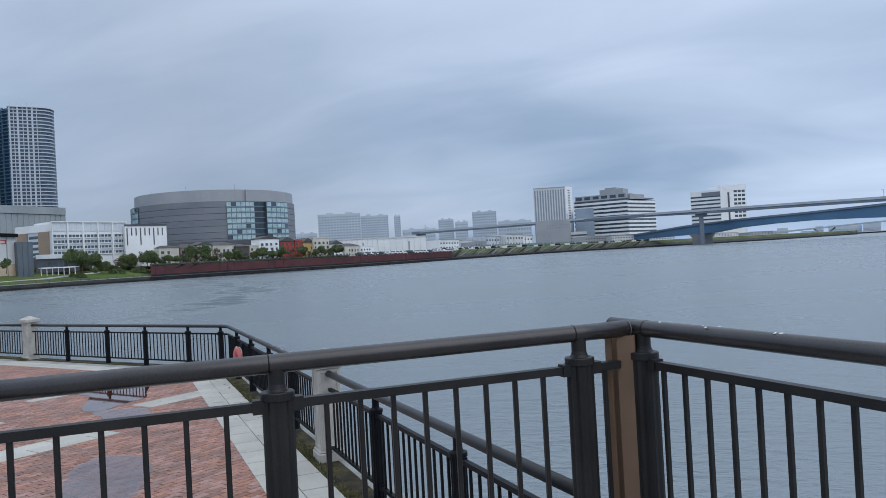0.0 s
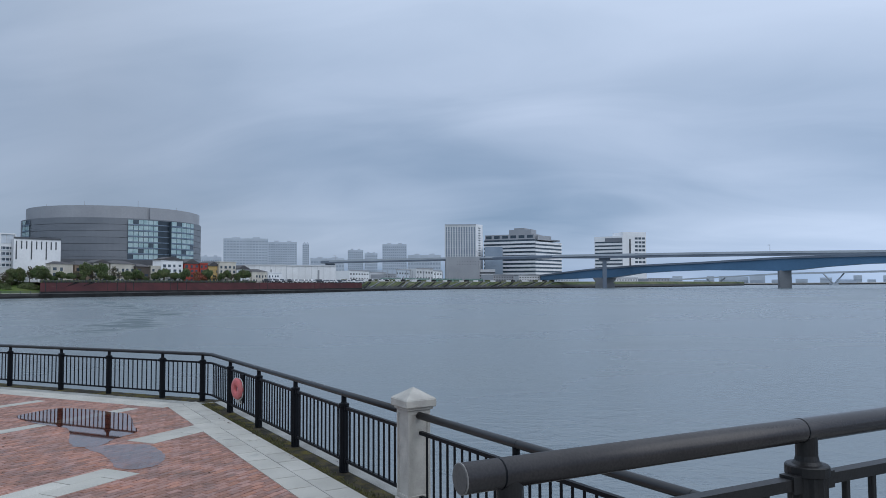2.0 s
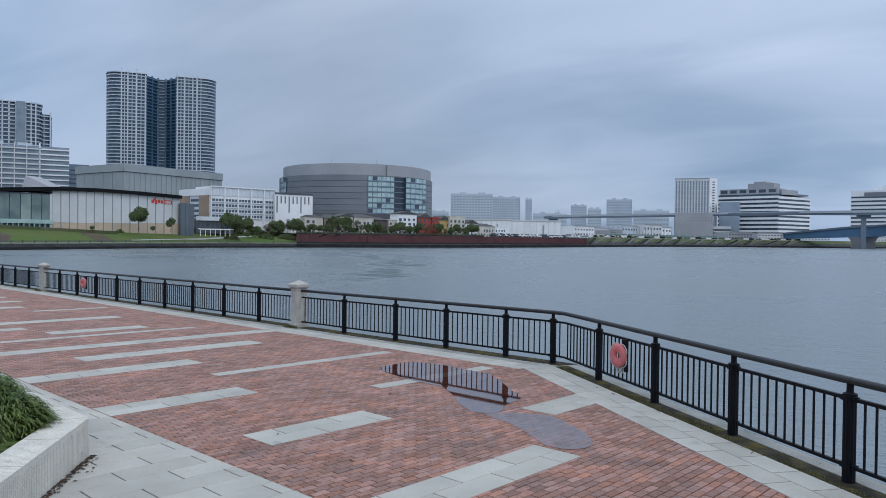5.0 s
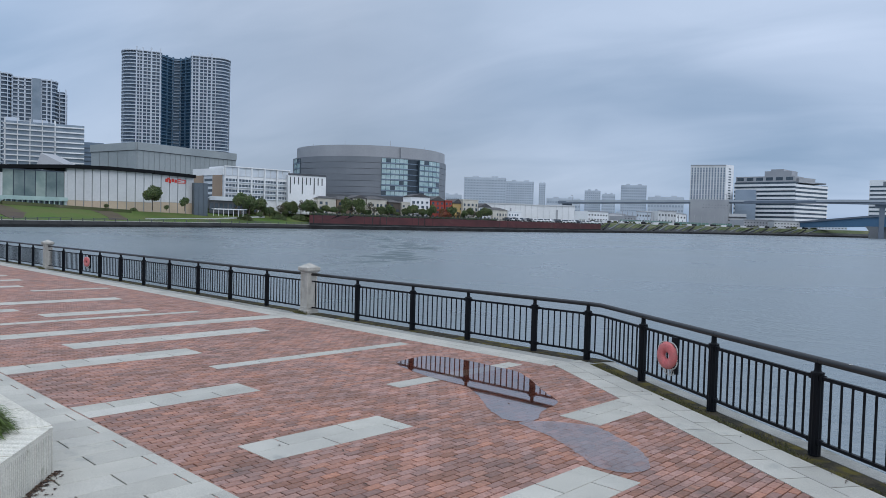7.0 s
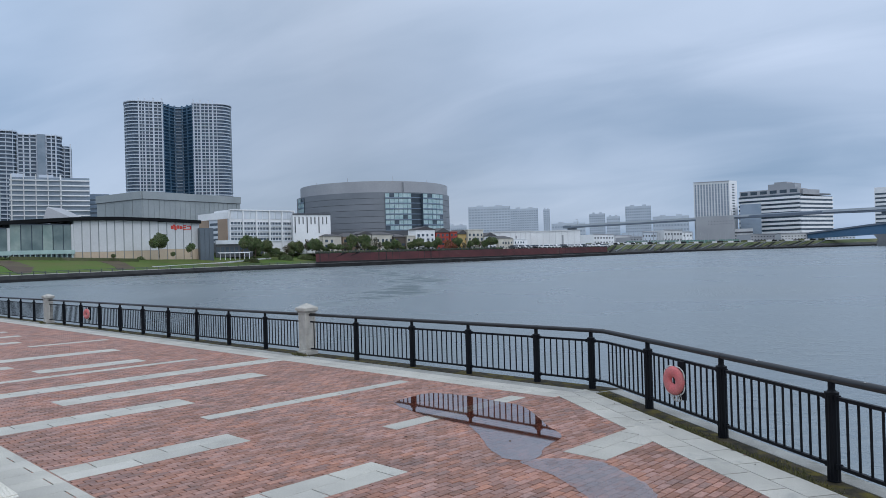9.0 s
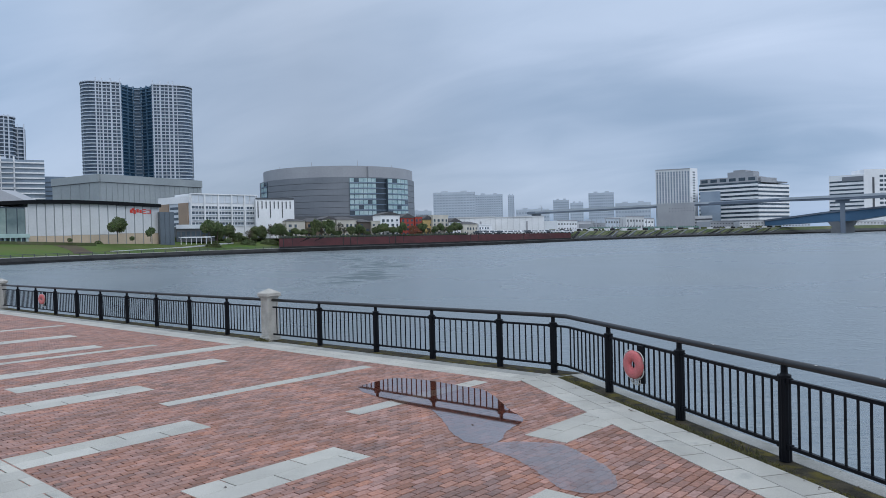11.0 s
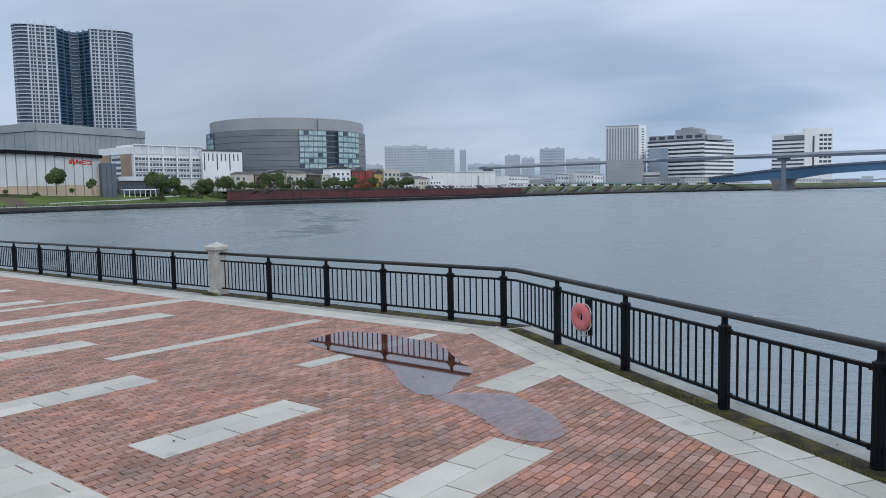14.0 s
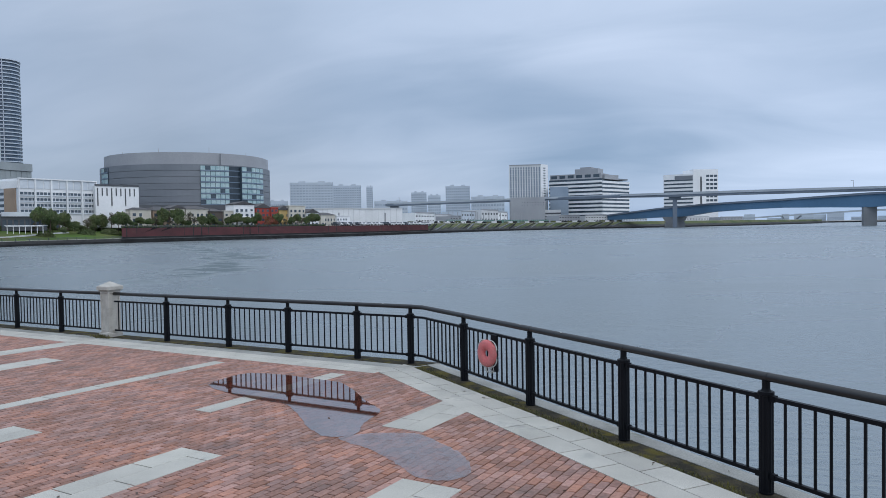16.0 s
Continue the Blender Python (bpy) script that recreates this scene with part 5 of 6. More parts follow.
a, b = pol(-38.85, 436), pol(-36.0, 445)
ann = building("school_annex", "white annex with dark vertical slots", a, b, 16, 5, high(3.3, 440), WHITEP)
for k in range(9):
    strip_on(ann, "slot", a, b, 0.04 + 0.105 * k, 0.065 + 0.105 * k, high(2.6 if k % 3 else 1.9, 440), high(3.15, 440), 0.2, DARKP)
strip_on(ann, "roof_edge", a, b, 0, 1, high(3.3, 440), high(3.42, 440), 0.4, DARKP)

a, b = pol(-44.6, 408), pol(-41.9, 412)
lk = building("link_building", "low dark building with a pale blue roof edge", a, b, 8, 4, high(1.35, 408), DARKP)
strip_on(lk, "roof_edge", a, b, 0, 1, high(1.2, 408), high(1.5, 408), 0.8, PALEP)
windows(lk, a, b, 5, high(1.1, 408), 8, 1, GLASSD, 0.7, 0.7)

# great drum with stacked cladding bands
C = pol(-32.62, 600)
RAD = 61.8
drum = thing("drum_building", (C.x, C.y, 5), "huge grey drum-shaped building clad in horizontal bands", "building", "far buildings")


def arc_wall(p, name, r, ang0, ang1, z0, z1, mat, thick=1.0, n=48, sy=1.0):
    """A curved wall; angles measured from the direction towards the viewer, in degrees, to the right."""
    view = math.atan2(-(C.y), -(C.x))
    vs, fs = [], []
    for i in range(n + 1):
        t = view + radians(ang0 + (ang1 - ang0) * i / n)
        for rr, z in ((r, z0), (r, z1), (r - thick, z1), (r - thick, z0)):
            vs.append((rr * math.cos(t), rr * math.sin(t), z - 5))
    for i in range(n):
        for k in range(4):
            fs.append((4 * i + k, 4 * i + 4 + k, 4 * i + 4 + (k + 1) % 4, 4 * i + (k + 1) % 4))
    fs += [(0, 1, 2, 3), tuple(4 * n + k for k in (3, 2, 1, 0))]
    return raw(name, vs, fs, mat, p)


ztop, zroof = high(4.95, 540), high(5.78, 546)
bands = 9
hb = (ztop - 9) / bands
for i in range(bands):
    arc_wall(drum, "cladding_band", RAD, -150, 150, 9 + hb * i + 0.22, 9 + hb * (i + 1), GREYP, 2.0, 90)
arc_wall(drum, "inner_wall", RAD - 0.7, -180, 180, 5, ztop - 0.1, DARKP, 2.0, 90)
arc_wall(drum, "roof_band", RAD - 3.0, -180, 180, ztop - 0.5, zroof, GREYL, 2.0, 90)
bm = bmesh.new()
lathe(bm, [(RAD - 3.5, ztop - 6), (RAD - 3.5, zroof - 6.2)], 64)
part("roof", bm, GREYL, drum)
for k in range(9):
    bm = bmesh.new()
    ang = 2 * math.pi * k / 9
    q = Vector((math.cos(ang), math.sin(ang))) * (RAD - 12)
    lathe(bm, [(0.2, zroof - 6), (0.13, zroof - 2.0 + (k % 3))], 6)
    bm.transform(Matrix.Translation((q.x, q.y, 0)))
    part("mast", bm, GREYL, drum)


def drum_angle(az):
    """Angle round the drum at which a bearing meets it."""
    s = math.sin(radians(az + 32.62)) * 600 / RAD
    return math.degrees(math.asin(max(-0.999, min(0.999, s)))) - (az + 32.62)


arc_wall(drum, "roof_band", RAD - 1.2, drum_angle(-30.2), 100, ztop - 0.4, zroof - 0.5, GREYL, 2.4, 40)
for az0, az1, cols, out in ((-38.35, -37.95, 2, 0.0), (-31.75, -29.72, 6, 0.0), (-28.95, -27.45, 5, 2.0)):
    g0, g1 = drum_angle(az0), drum_angle(az1)
    zg0, zg1 = high(1.9, 540), ztop - 0.8
    rows = 7
    hh = (zg1 - zg0) / rows
    arc_wall(drum, "glazing_back", RAD + 0.5 + out, g0, g1, zg0, zg1, GLASSD, 1.5 + out, 8)
    for r in range(rows):
        for k in range(cols):
            t0, t1_ = g0 + (g1 - g0) * (k + 0.05) / cols, g0 + (g1 - g0) * (k + 0.95) / cols
            if (r * 5 + k * 3) % 11:
                arc_wall(drum, "pane", RAD + 0.8 + out, t0, t1_, zg0 + hh * (r + 0.22), zg0 + hh * (r + 0.95), GLASSG, 0.2, 2)
        arc_wall(drum, "spandrel", RAD + 1.0 + out, g0, g1, zg0 + hh * r, zg0 + hh * (r + 0.24), OFFB, 0.4, 8)
# dark colour gives the recess its depth; the strip itself is not set back
arc_wall(drum, "recess", RAD + 0.4, drum_angle(-29.72), drum_angle(-28.78), high(1.9, 540), ztop - 0.8, DARKG, 1.2, 6)
for r in range(7):
    arc_wall(drum, "recess_slab", RAD + 0.6, drum_angle(-29.72), drum_angle(-28.95), high(1.9, 540) + r * 4.1, high(1.9, 540) + r * 4.1 + 0.6, OFFB, 0.5, 6)
a, b = pol(-37.0, 520), pol(-27.4, 545)
building("low_canopy_building", "long low dark-roofed building below the drum", a, b, 20, 5, high(1.9, 545), DARKP)

# ---- houses and trees along the red revetment ----
def house(az, wdeg, dist, h, walls, roof, seed, label):
    rng = random.Random(seed)
    dist = bank_at(az) + (30 if az > -37 else 45)
    a, b = pol(az, dist), pol(az + wdeg, bank_at(az + wdeg) + (30 if az + wdeg > -37 else 45) + rng.uniform(-1, 3))
    h *= rng.uniform(1.35, 1.7)
    p = thing("house", (a.x, a.y, 4.7), label, "house", "houses on the far shore")
    facade_box(p, "wall", a, b, 9, 4.7, 4.7 + h, walls, None)
    d = (b - a).normalized()
    n = Vector((d.y, -d.x))
    o = Vector((a.x, a.y))
    w = (b - a).length
    bm = bmesh.new()
    rise_ = rng.uniform(1.2, 2.6)
    if roof == "gable":
        pr = [(a - d * 0.5, h), (a + d * w / 2, h + rise_ + 0.6), (b + d * 0.5, h)]
        fr = [bm.verts.new((*(q + n * 0.5 - o), z)) for q, z in pr] + [bm.verts.new((*(q + n * 0.5 - o), z + 0.35)) for q, z in pr]
        bk = [bm.verts.new((*(q - n * 9.5 - o), z)) for q, z in pr] + [bm.verts.new((*(q - n * 9.5 - o), z + 0.35)) for q, z in pr]
        for i in (0, 1):
            bm.faces.new((fr[i], fr[i + 1], bk[i + 1], bk[i]))
            bm.faces.new((fr[i + 3], bk[i + 3], bk[i + 4], fr[i + 4]))
            bm.faces.new((fr[i], fr[i + 3], fr[i + 4], fr[i + 1]))
        bm.faces.new((fr[0], fr[1], fr[2]))
        bm.faces.new((bk[0], bk[2], bk[1]))
        part("roof", bm, ROOFT, p, "grey tiled gable roof")
    elif roof == "hip":
        e = [a - d * 0.6 + n * 0.6, b + d * 0.6 + n * 0.6, b + d * 0.6 - n * 9.6, a - d * 0.6 - n * 9.6]
        r0, r1 = a + d * w * 0.3 - n * 4.5, a + d * w * 0.7 - n * 4.5
        ev = [bm.verts.new((*(q - o), h)) for q in e]
        rv = [bm.verts.new((*(q - o), h + rise_)) for q in (r0, r1)]
        for f in ((ev[0], ev[1], rv[1], rv[0]), (ev[1], ev[2], rv[1]), (ev[2], ev[3], rv[0], rv[1]), (ev[3], ev[0], rv[0]), (ev[3], ev[2], ev[1], ev[0])):
            bm.faces.new(f)
        part("roof", bm, ROOFT, p, "dark tiled hip roof")
    else:
        prism(bm, [tuple(q - o) for q in (a - d * 0.3 + n * 0.3, b + d * 0.3 + n * 0.3, b + d * 0.3 - n * 9.2, a - d * 0.3 - n * 9.2)], h, h + 0.5)
        part("roof", bm, walls, p, "flat roof edge")
    cols = max(2, int(w / 3.2))
    for r in range(int(h // 3)):
        for c in range(cols):
            if rng.random() < 0.85:
                f0 = (c + rng.uniform(0.2, 0.35)) / cols
                win = strip_on(p, "window", a, b, f0, f0 + rng.uniform(0.35, 0.55) / cols, 4.7 + r * 3 + rng.uniform(0.3, 0.9), 4.7 + r * 3 + 2.2, 0.08, GLASSD, 0.2)
                strip_on(p, "sill", a, b, f0 - 0.01, f0 + 0.4 / cols, 4.7 + r * 3 + 0.1, 4.7 + r * 3 + 0.3, 0.25, walls, 0.1, parent=win)
    if rng.random() < 0.5:
        strip_on(p, "balcony", a, b, 0.1, 0.7, 7.5, 8.5, 1.2, walls, 0.1)
    return p


BROWND = material("dark_brown_boards", (0.075, 0.06, 0.05), (0.11, 0.09, 0.075), rough=0.85, scale=0.2, fine=2)
HOUSES = [(-40.9, 1.3, 425, 4.6, BROWND, "hip"), (-39.4, 1.1, 428, 5.4, BROWND, "hip"), (-38.2, 1.5, 430, 6.2, CREAM, "flat"), (-36.6, 1.4, 432, 6.4, CREAM, "hip"), (-35.1, 1.2, 436, 6.4, BROWNP, "hip"),
          (-33.9, 1.0, 440, 7.2, CREAM, "gable"), (-32.8, 1.6, 442, 7.4, CREAM, "hip"), (-31.1, 0.9, 446, 6.4, BROWND, "hip"), (-30.1, 0.8, 450, 7.0, CREAM, "flat"), (-29.4, 1.5, 452, 9.3, WHITEP, "gable"),
          (-27.8, 1.05, 456, 8.4, REDP, "gable"), (-26.7, 0.55, 458, 8.0, REDP, "flat"), (-26.1, 0.75, 462, 8.0, YELLOWP, "gable"), (-25.3, 1.2, 468, 8.2, CREAM, "flat"), (-24.0, 0.9, 474, 6.5, WHITEP, "gable"),
          (-42.6, 1.5, 424, 4.4, BROWND, "hip"), (-22.9, 1.1, 492, 5.0, CREAM, "hip"), (-21.7, 1.0, 505, 4.4, WHITEP, "flat")]
NAMES = {BROWND.name: "dark brown boarded", CREAM.name: "cream rendered", BROWNP.name: "tan tiled", WHITEP.name: "white rendered", REDP.name: "bright orange-red", YELLOWP.name: "ochre rendered"}
ROOFN = {"hip": "dark hip roof", "gable": "grey gable roof", "flat": "flat roof"}
for k, (az, w, dist, h, wl, rf) in enumerate(HOUSES):
    house(az, w, dist, h, wl, rf, 40 + k, f"{NAMES[wl.name]} house with {ROOFN[rf]} on the far shore")


def tree_meshes(seed, tall, wide, mat, leaves=760):
    """A tapered trunk with limbs, and a crown of many small leaf clumps."""
    rng = random.Random(seed)
    bm = bmesh.new()
    trunk_h = tall * 0.45
    lathe(bm, [(0.22, -0.3), (0.17, trunk_h * 0.5), (0.10, trunk_h), (0.05, tall * 0.8)], 7)
    limbs = []
    for k in range(6):
        a = k * 1.05 + rng.uniform(-0.3, 0.3)
        e = Vector((math.cos(a) * wide * 0.33, math.sin(a) * wide * 0.33, tall * rng.uniform(0.42, 0.78)))
        s = Vector((0, 0, trunk_h * rng.uniform(0.6, 1.0)))
        tube(bm, [s, s.lerp(e, 0.6) + Vector((0, 0, 0.2)), e], 0.06, 5)
        limbs.append(e)
    trunk = mesh_of("trunk", bm, BARK)
    limbs.append(Vector((0, 0, tall * 0.82)))
    vs, fs = [], []
    for _ in range(leaves):
        c = rng.choice(limbs)
        q = Vector((rng.gauss(0, 1), rng.gauss(0, 1), rng.gauss(0, 1.0)))
        q = c + q.normalized() * wide * 0.33 * rng.uniform(0.2, 1.0) ** 0.5
        q.z = max(q.z, tall * 0.22)
        s = rng.uniform(0.22, 0.46) * wide / 5
        ax = Vector((rng.gauss(0, 1), rng.gauss(0, 1), rng.gauss(0, 1))).normalized()
        bx = ax.orthogonal().normalized()
        cx = ax.cross(bx)
        base = len(vs)
        for m_ in (bx * s, cx * s * 0.9, -bx * s * 0.8, -cx * s, ax * s * 0.6):
            vs.append(tuple(q + m_))
        fs += [(base, base + 1, base + 4), (base + 1, base + 2, base + 4), (base + 2, base + 3, base + 4), (base + 3, base, base + 4)]
    me = bpy.data.meshes.new("crown")
    me.from_pydata(vs, [], fs)
    me.materials.append(mat)
    return trunk, me


KINDS = [tree_meshes(1, 8, 5.4, CROWN, 1500), tree_meshes(2, 7, 4.8, CROWN, 1400), tree_meshes(3, 10, 6.6, CROWN, 2000), tree_meshes(4, 6, 4.5, CROWNR, 1200), tree_meshes(5, 4.0, 4.6, CROWN, 700), tree_meshes(6, 7.5, 3.0, CROWNB, 420)]


def tree(az, dist, z, kind, size, label, name="tree"):
    q = pol(az, dist)
    p = thing(name, (q.x, q.y, z), label, name, "trees on the far shore")
    tr, cr = KINDS[kind]
    m = Matrix.Rotation(az * 7.3, 4, "Z") @ Matrix.Diagonal((size, size * 0.9, size * (1.0 + 0.25 * math.sin(az * 31)), 1))
    again("trunk", tr, p, m)
    again("crown", cr, p, m)


rng = random.Random(21)
for k in range(52):
    az = -42.5 + 19.5 * (k + rng.uniform(-0.6, 0.6)) / 52
    dist = bank_at(az) + (rng.uniform(15, 24) if az > -37.2 else rng.uniform(22, 38))
    kind = rng.choice((0, 0, 1, 1, 2, 5, 5)) if not -27.4 < az < -26.3 else 3
    tree(az, dist, 4.6 if az > -37.2 else 3.2, kind, rng.uniform(0.6, 1.25), "red-leaved autumn tree on the far shore" if kind == 3 else "leafy green tree on the far shore")
tree(-48.55, 362, 4.7, 2, 1.02, "round green tree standing on the far lawn")
tree(-46.35, 374, 4.7, 1, 0.75, "small dark tree beside the hall corner")
tree(-42.35, 392, 4.0, 2, 1.0, "broad green tree behind the pergola")
tree(-41.7, 396, 4.0, 0, 1.0, "broad green tree behind the pergola")
for az, dist, s in ((-51.6, 356, 0.5), (-47.6, 360, 0.55), (-40.9, 392, 0.7)):
    tree(az, dist, 2.2 if az > -43 else 4.6, 4, s * 0.8, "rounded clipped bush on the far lawn", "bush")


def shrub(az, wide, tall, off, seed, label):
    """A broad clipped mound of small leaf clumps on the far lawn."""
    rng = random.Random(seed)
    d_ = bank_at(az) + off
    q0 = pol(az, d_)
    across = Vector((math.cos(radians(az)), -math.sin(radians(az)), 0))
    deep = Vector((across.y, -across.x, 0))
    vs, fs = [], []
    for _ in range(1100):
        a, r = rng.uniform(0, 6.283), math.sqrt(rng.random())
        z = tall * (1 - r ** 3) * rng.uniform(0.35, 1.0) ** 0.5
        c = across * (wide / 2 * r * math.cos(a)) + deep * (wide / 4 * r * math.sin(a)) + Vector((0, 0, z))
        s = rng.uniform(0.2, 0.42)
        ax = Vector((rng.gauss(0, 1), rng.gauss(0, 1), rng.gauss(0, 1))).normalized()
        bx = ax.orthogonal().normalized()
        cx = ax.cross(bx)
        base = len(vs)
        vs += [tuple(c + e) for e in (bx * s, cx * s * 0.9, -bx * s * 0.8, -cx * s, ax * s * 0.6)]
        fs += [(base, base + 1, base + 4), (base + 1, base + 2, base + 4), (base + 2, base + 3, base + 4), (base + 3, base, base + 4)]
    ob = raw("shrub", vs, fs, CROWN)
    ob.location = (q0.x, q0.y, lawn_z(az, d_) - 0.1)
    tagged(ob, label, "shrub", "clipped shrubs")


shrub(-42.05, 9.0, 2.4, 19, 71, "broad clipped green shrub near the far quay")
shrub(-39.5, 9.0, 3.0, 22, 72, "broad rounded green shrub beside the revetment")
shrub(-38.0, 10.5, 3.0, 22, 73, "long rounded green shrub beside the revetment")
shrub(-49.9, 5.0, 1.6, 44, 74, "small low shrub on the far lawn")


def hedge(az0, az1, off, ground, tall, seed, label):
    """A long uneven hedge of many small leaf clumps."""
    rng = random.Random(seed)
    vs, fs = [], []
    for _ in range(int((az1 - az0) * 330)):
        az = rng.uniform(az0, az1)
        q = pol(az, bank_at(az) + off + rng.uniform(-1.5, 1.5))
        top_ = tall * (0.7 + 0.3 * math.sin(az * 9.0) * math.sin(az * 23.0 + 1))
        c = Vector((q.x, q.y, ground + top_ * rng.random() ** 0.7))
        s = rng.uniform(0.3, 0.65)
        ax = Vector((rng.gauss(0, 1), rng.gauss(0, 1), rng.gauss(0, 1))).normalized()
        bx = ax.orthogonal().normalized()
        cx = ax.cross(bx)
        base = len(vs)
        vs += [tuple(c + e) for e in (bx * s, cx * s * 0.9, -bx * s * 0.8, -cx * s, ax * s * 0.6)]
        fs += [(base, base + 1, base + 4), (base + 1, base + 2, base + 4), (base + 2, base + 3, base + 4), (base + 3, base, base + 4)]
    tagged(raw("hedge", vs, fs, CROWN), label, "hedge", kind="stuff")


hedge(-37.2, -22.6, 15.5, 4.65, 1.4, 61, "dark uneven hedge along the top of the revetment")
hedge(-45.3, -41.2, 46, 3.9, 3.6, 62, "tall dark hedge behind the far lawn")
hedge(-41.2, -37.3, 40, 3.4, 3.0, 63, "dark shrubs between the lawn and the houses")
hedge(-60.0, -46.0, 60, 5.2, 0.9, 64, "low dark hedge at the foot of the hall")
# stairs that climb the red revetment
for az0, az1 in ((-36.6, -34.9), (-35.6, -33.9)):
    lo, hi = pol(az0, bank_at(az0) + 5.6), pol(az1, bank_at(az1) + 11.6)
    stair = tagged(thing("revetment_stair", (lo.x, lo.y, -1.5), "dark stair climbing the red revetment", "stairs"), kind="structure")
    for k in range(14):
        q = lo.lerp(hi, (k + 0.5) / 14) - lo
        bm = bmesh.new()
        box(bm, q.x - 0.6, q.x + 0.6, q.y - 0.9, q.y + 0.9, 0.44 * k - 0.6, 0.44 * (k + 1) + 0.3)
        part("step", bm, QUAYM, stair)
# pergola
pg = thing("pergola", (*pol(-43.2, 385), 3.2), "white garden pergola on the far lawn", "pergola")
pa, pb = pol(-44.28, 383) - pol(-43.2, 385), pol(-42.16, 388) - pol(-43.2, 385)
for i in range(7):
    q = pa.lerp(pb, i / 6)
    bm = bmesh.new()
    lathe(bm, [(0.16, -0.6), (0.14, 2.8)], 8)
    bm.transform(Matrix.Translation((q.x, q.y, 0)))
    part("post", bm, WHITEP, pg)
    bm = bmesh.new()
    tube(bm, [Vector((q.x, q.y, 2.7)), Vector((q.x - 0.3, q.y - 1.3, 3.1)), Vector((q.x + 0.3, q.y + 2.6, 3.1))], 0.13, 6)
    part("rafter", bm, WHITEP, pg)
bm = bmesh.new()
bar(bm, Vector((*pa, 2.85)), Vector((*pb, 2.85)), 0.9, 0.35)
part("beam", bm, WHITEP, pg)

# ---- white sheds, parked cars ----
for az0, az1, dist, el, lab in ((-23.6, -20.4, 610, 1.55, "long white shed with shallow roof"), (-20.4, -16.6, 640, 1.5, "long white low warehouse on the far shore")):
    a, b = pol(az0, dist), pol(az1, dist)
    s = building("warehouse", lab, a, b, 30, 5, high(el, dist), WHITEP)
    strip_on(s, "roof_edge", a, b, 0, 1, high(el, dist), high(el, dist) + 0.8, 0.6, CONC)
    strip_on(s, "door_opening", a, b, 0.62, 0.66, 5, high(el - 0.3, dist), 0.2, GREYL)
    piers(s, a, b, 5, high(el, dist), 8, CONC, 0.06, 0.3)


def car_meshes(paint):
    bm = bmesh.new()
    box(bm, -2.1, 2.1, -0.85, 0.85, 0.35, 0.95, 0.12)
    body = mesh_of("body", bm, paint)
    bm = bmesh.new()
    r = box(bm, -1.5, 1.3, -0.78, 0.78, 0.95, 1.75)
    for v in r["verts"]:
        if v.co.z > 1.5:
            v.co.x *= 0.78
            v.co.y *= 0.88
    cabin = mesh_of("cabin", bm, paint)
    bm = bmesh.new()
    r = box(bm, -1.42, 1.22, -0.80, 0.80, 1.05, 1.55)
    for v in r["verts"]:
        if v.co.z > 1.5:
            v.co.x *= 0.82
            v.co.y *= 0.94
    glass = mesh_of("glazing", bm, GLASSD)
    bm = bmesh.new()
    lathe(bm, [(0.33, -0.1), (0.33, 0.1)], 12)
    bm.transform(Matrix.Rotation(math.pi / 2, 4, "X"))
    return body, cabin, glass, mesh_of("wheel", bm, TYRE)


CARS = [car_meshes(CARW), car_meshes(CARD)]
for k in range(44):
    az = -21.8 + 11.5 * k / 43 + rng.uniform(-0.04, 0.04)
    dist = bank_at(az) + (22 if az < -14.6 else 54) + rng.uniform(0, 6)
    q = pol(az, dist)
    c = 0 if rng.random() < 0.8 else 1
    p = thing("parked_car", (q.x, q.y, 4.75 if az < -14.6 else 6.3), ("white" if c == 0 else "dark") + " parked car on the far shore", "car", "parked cars")
    body, cabin, glass, wheel = CARS[c]
    m = Matrix.Rotation(radians(rng.choice((0, 8, -10, 75))), 4, "Z") @ Matrix.Scale(1.45, 4)
    for nm, me in (("body", body), ("cabin", cabin), ("glazing", glass)):
        again(nm, me, p, m)
    for x in (-1.3, 1.3):
        for y in (-0.8, 0.8):
            again("wheel", wheel, p, m @ Matrix.Translation((x, y, 0.33)))

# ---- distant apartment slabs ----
# walls and window bands carry the haze in their colour
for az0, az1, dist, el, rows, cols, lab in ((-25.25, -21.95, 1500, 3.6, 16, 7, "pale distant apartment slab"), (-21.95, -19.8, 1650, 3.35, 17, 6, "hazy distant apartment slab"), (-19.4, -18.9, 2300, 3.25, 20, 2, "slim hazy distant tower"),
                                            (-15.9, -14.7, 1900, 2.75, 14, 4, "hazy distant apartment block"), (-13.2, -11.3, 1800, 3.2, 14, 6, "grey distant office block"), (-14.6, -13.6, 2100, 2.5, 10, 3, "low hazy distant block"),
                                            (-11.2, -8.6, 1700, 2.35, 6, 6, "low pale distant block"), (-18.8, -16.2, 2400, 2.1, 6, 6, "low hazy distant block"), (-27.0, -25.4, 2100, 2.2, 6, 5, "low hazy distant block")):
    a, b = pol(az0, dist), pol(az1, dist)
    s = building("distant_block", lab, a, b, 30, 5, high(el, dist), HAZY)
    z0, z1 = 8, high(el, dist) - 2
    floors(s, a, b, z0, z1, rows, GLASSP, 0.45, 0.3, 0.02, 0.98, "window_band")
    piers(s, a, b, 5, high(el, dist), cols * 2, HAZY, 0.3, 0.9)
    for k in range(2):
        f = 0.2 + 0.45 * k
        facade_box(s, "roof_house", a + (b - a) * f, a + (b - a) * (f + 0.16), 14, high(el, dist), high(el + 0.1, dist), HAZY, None)

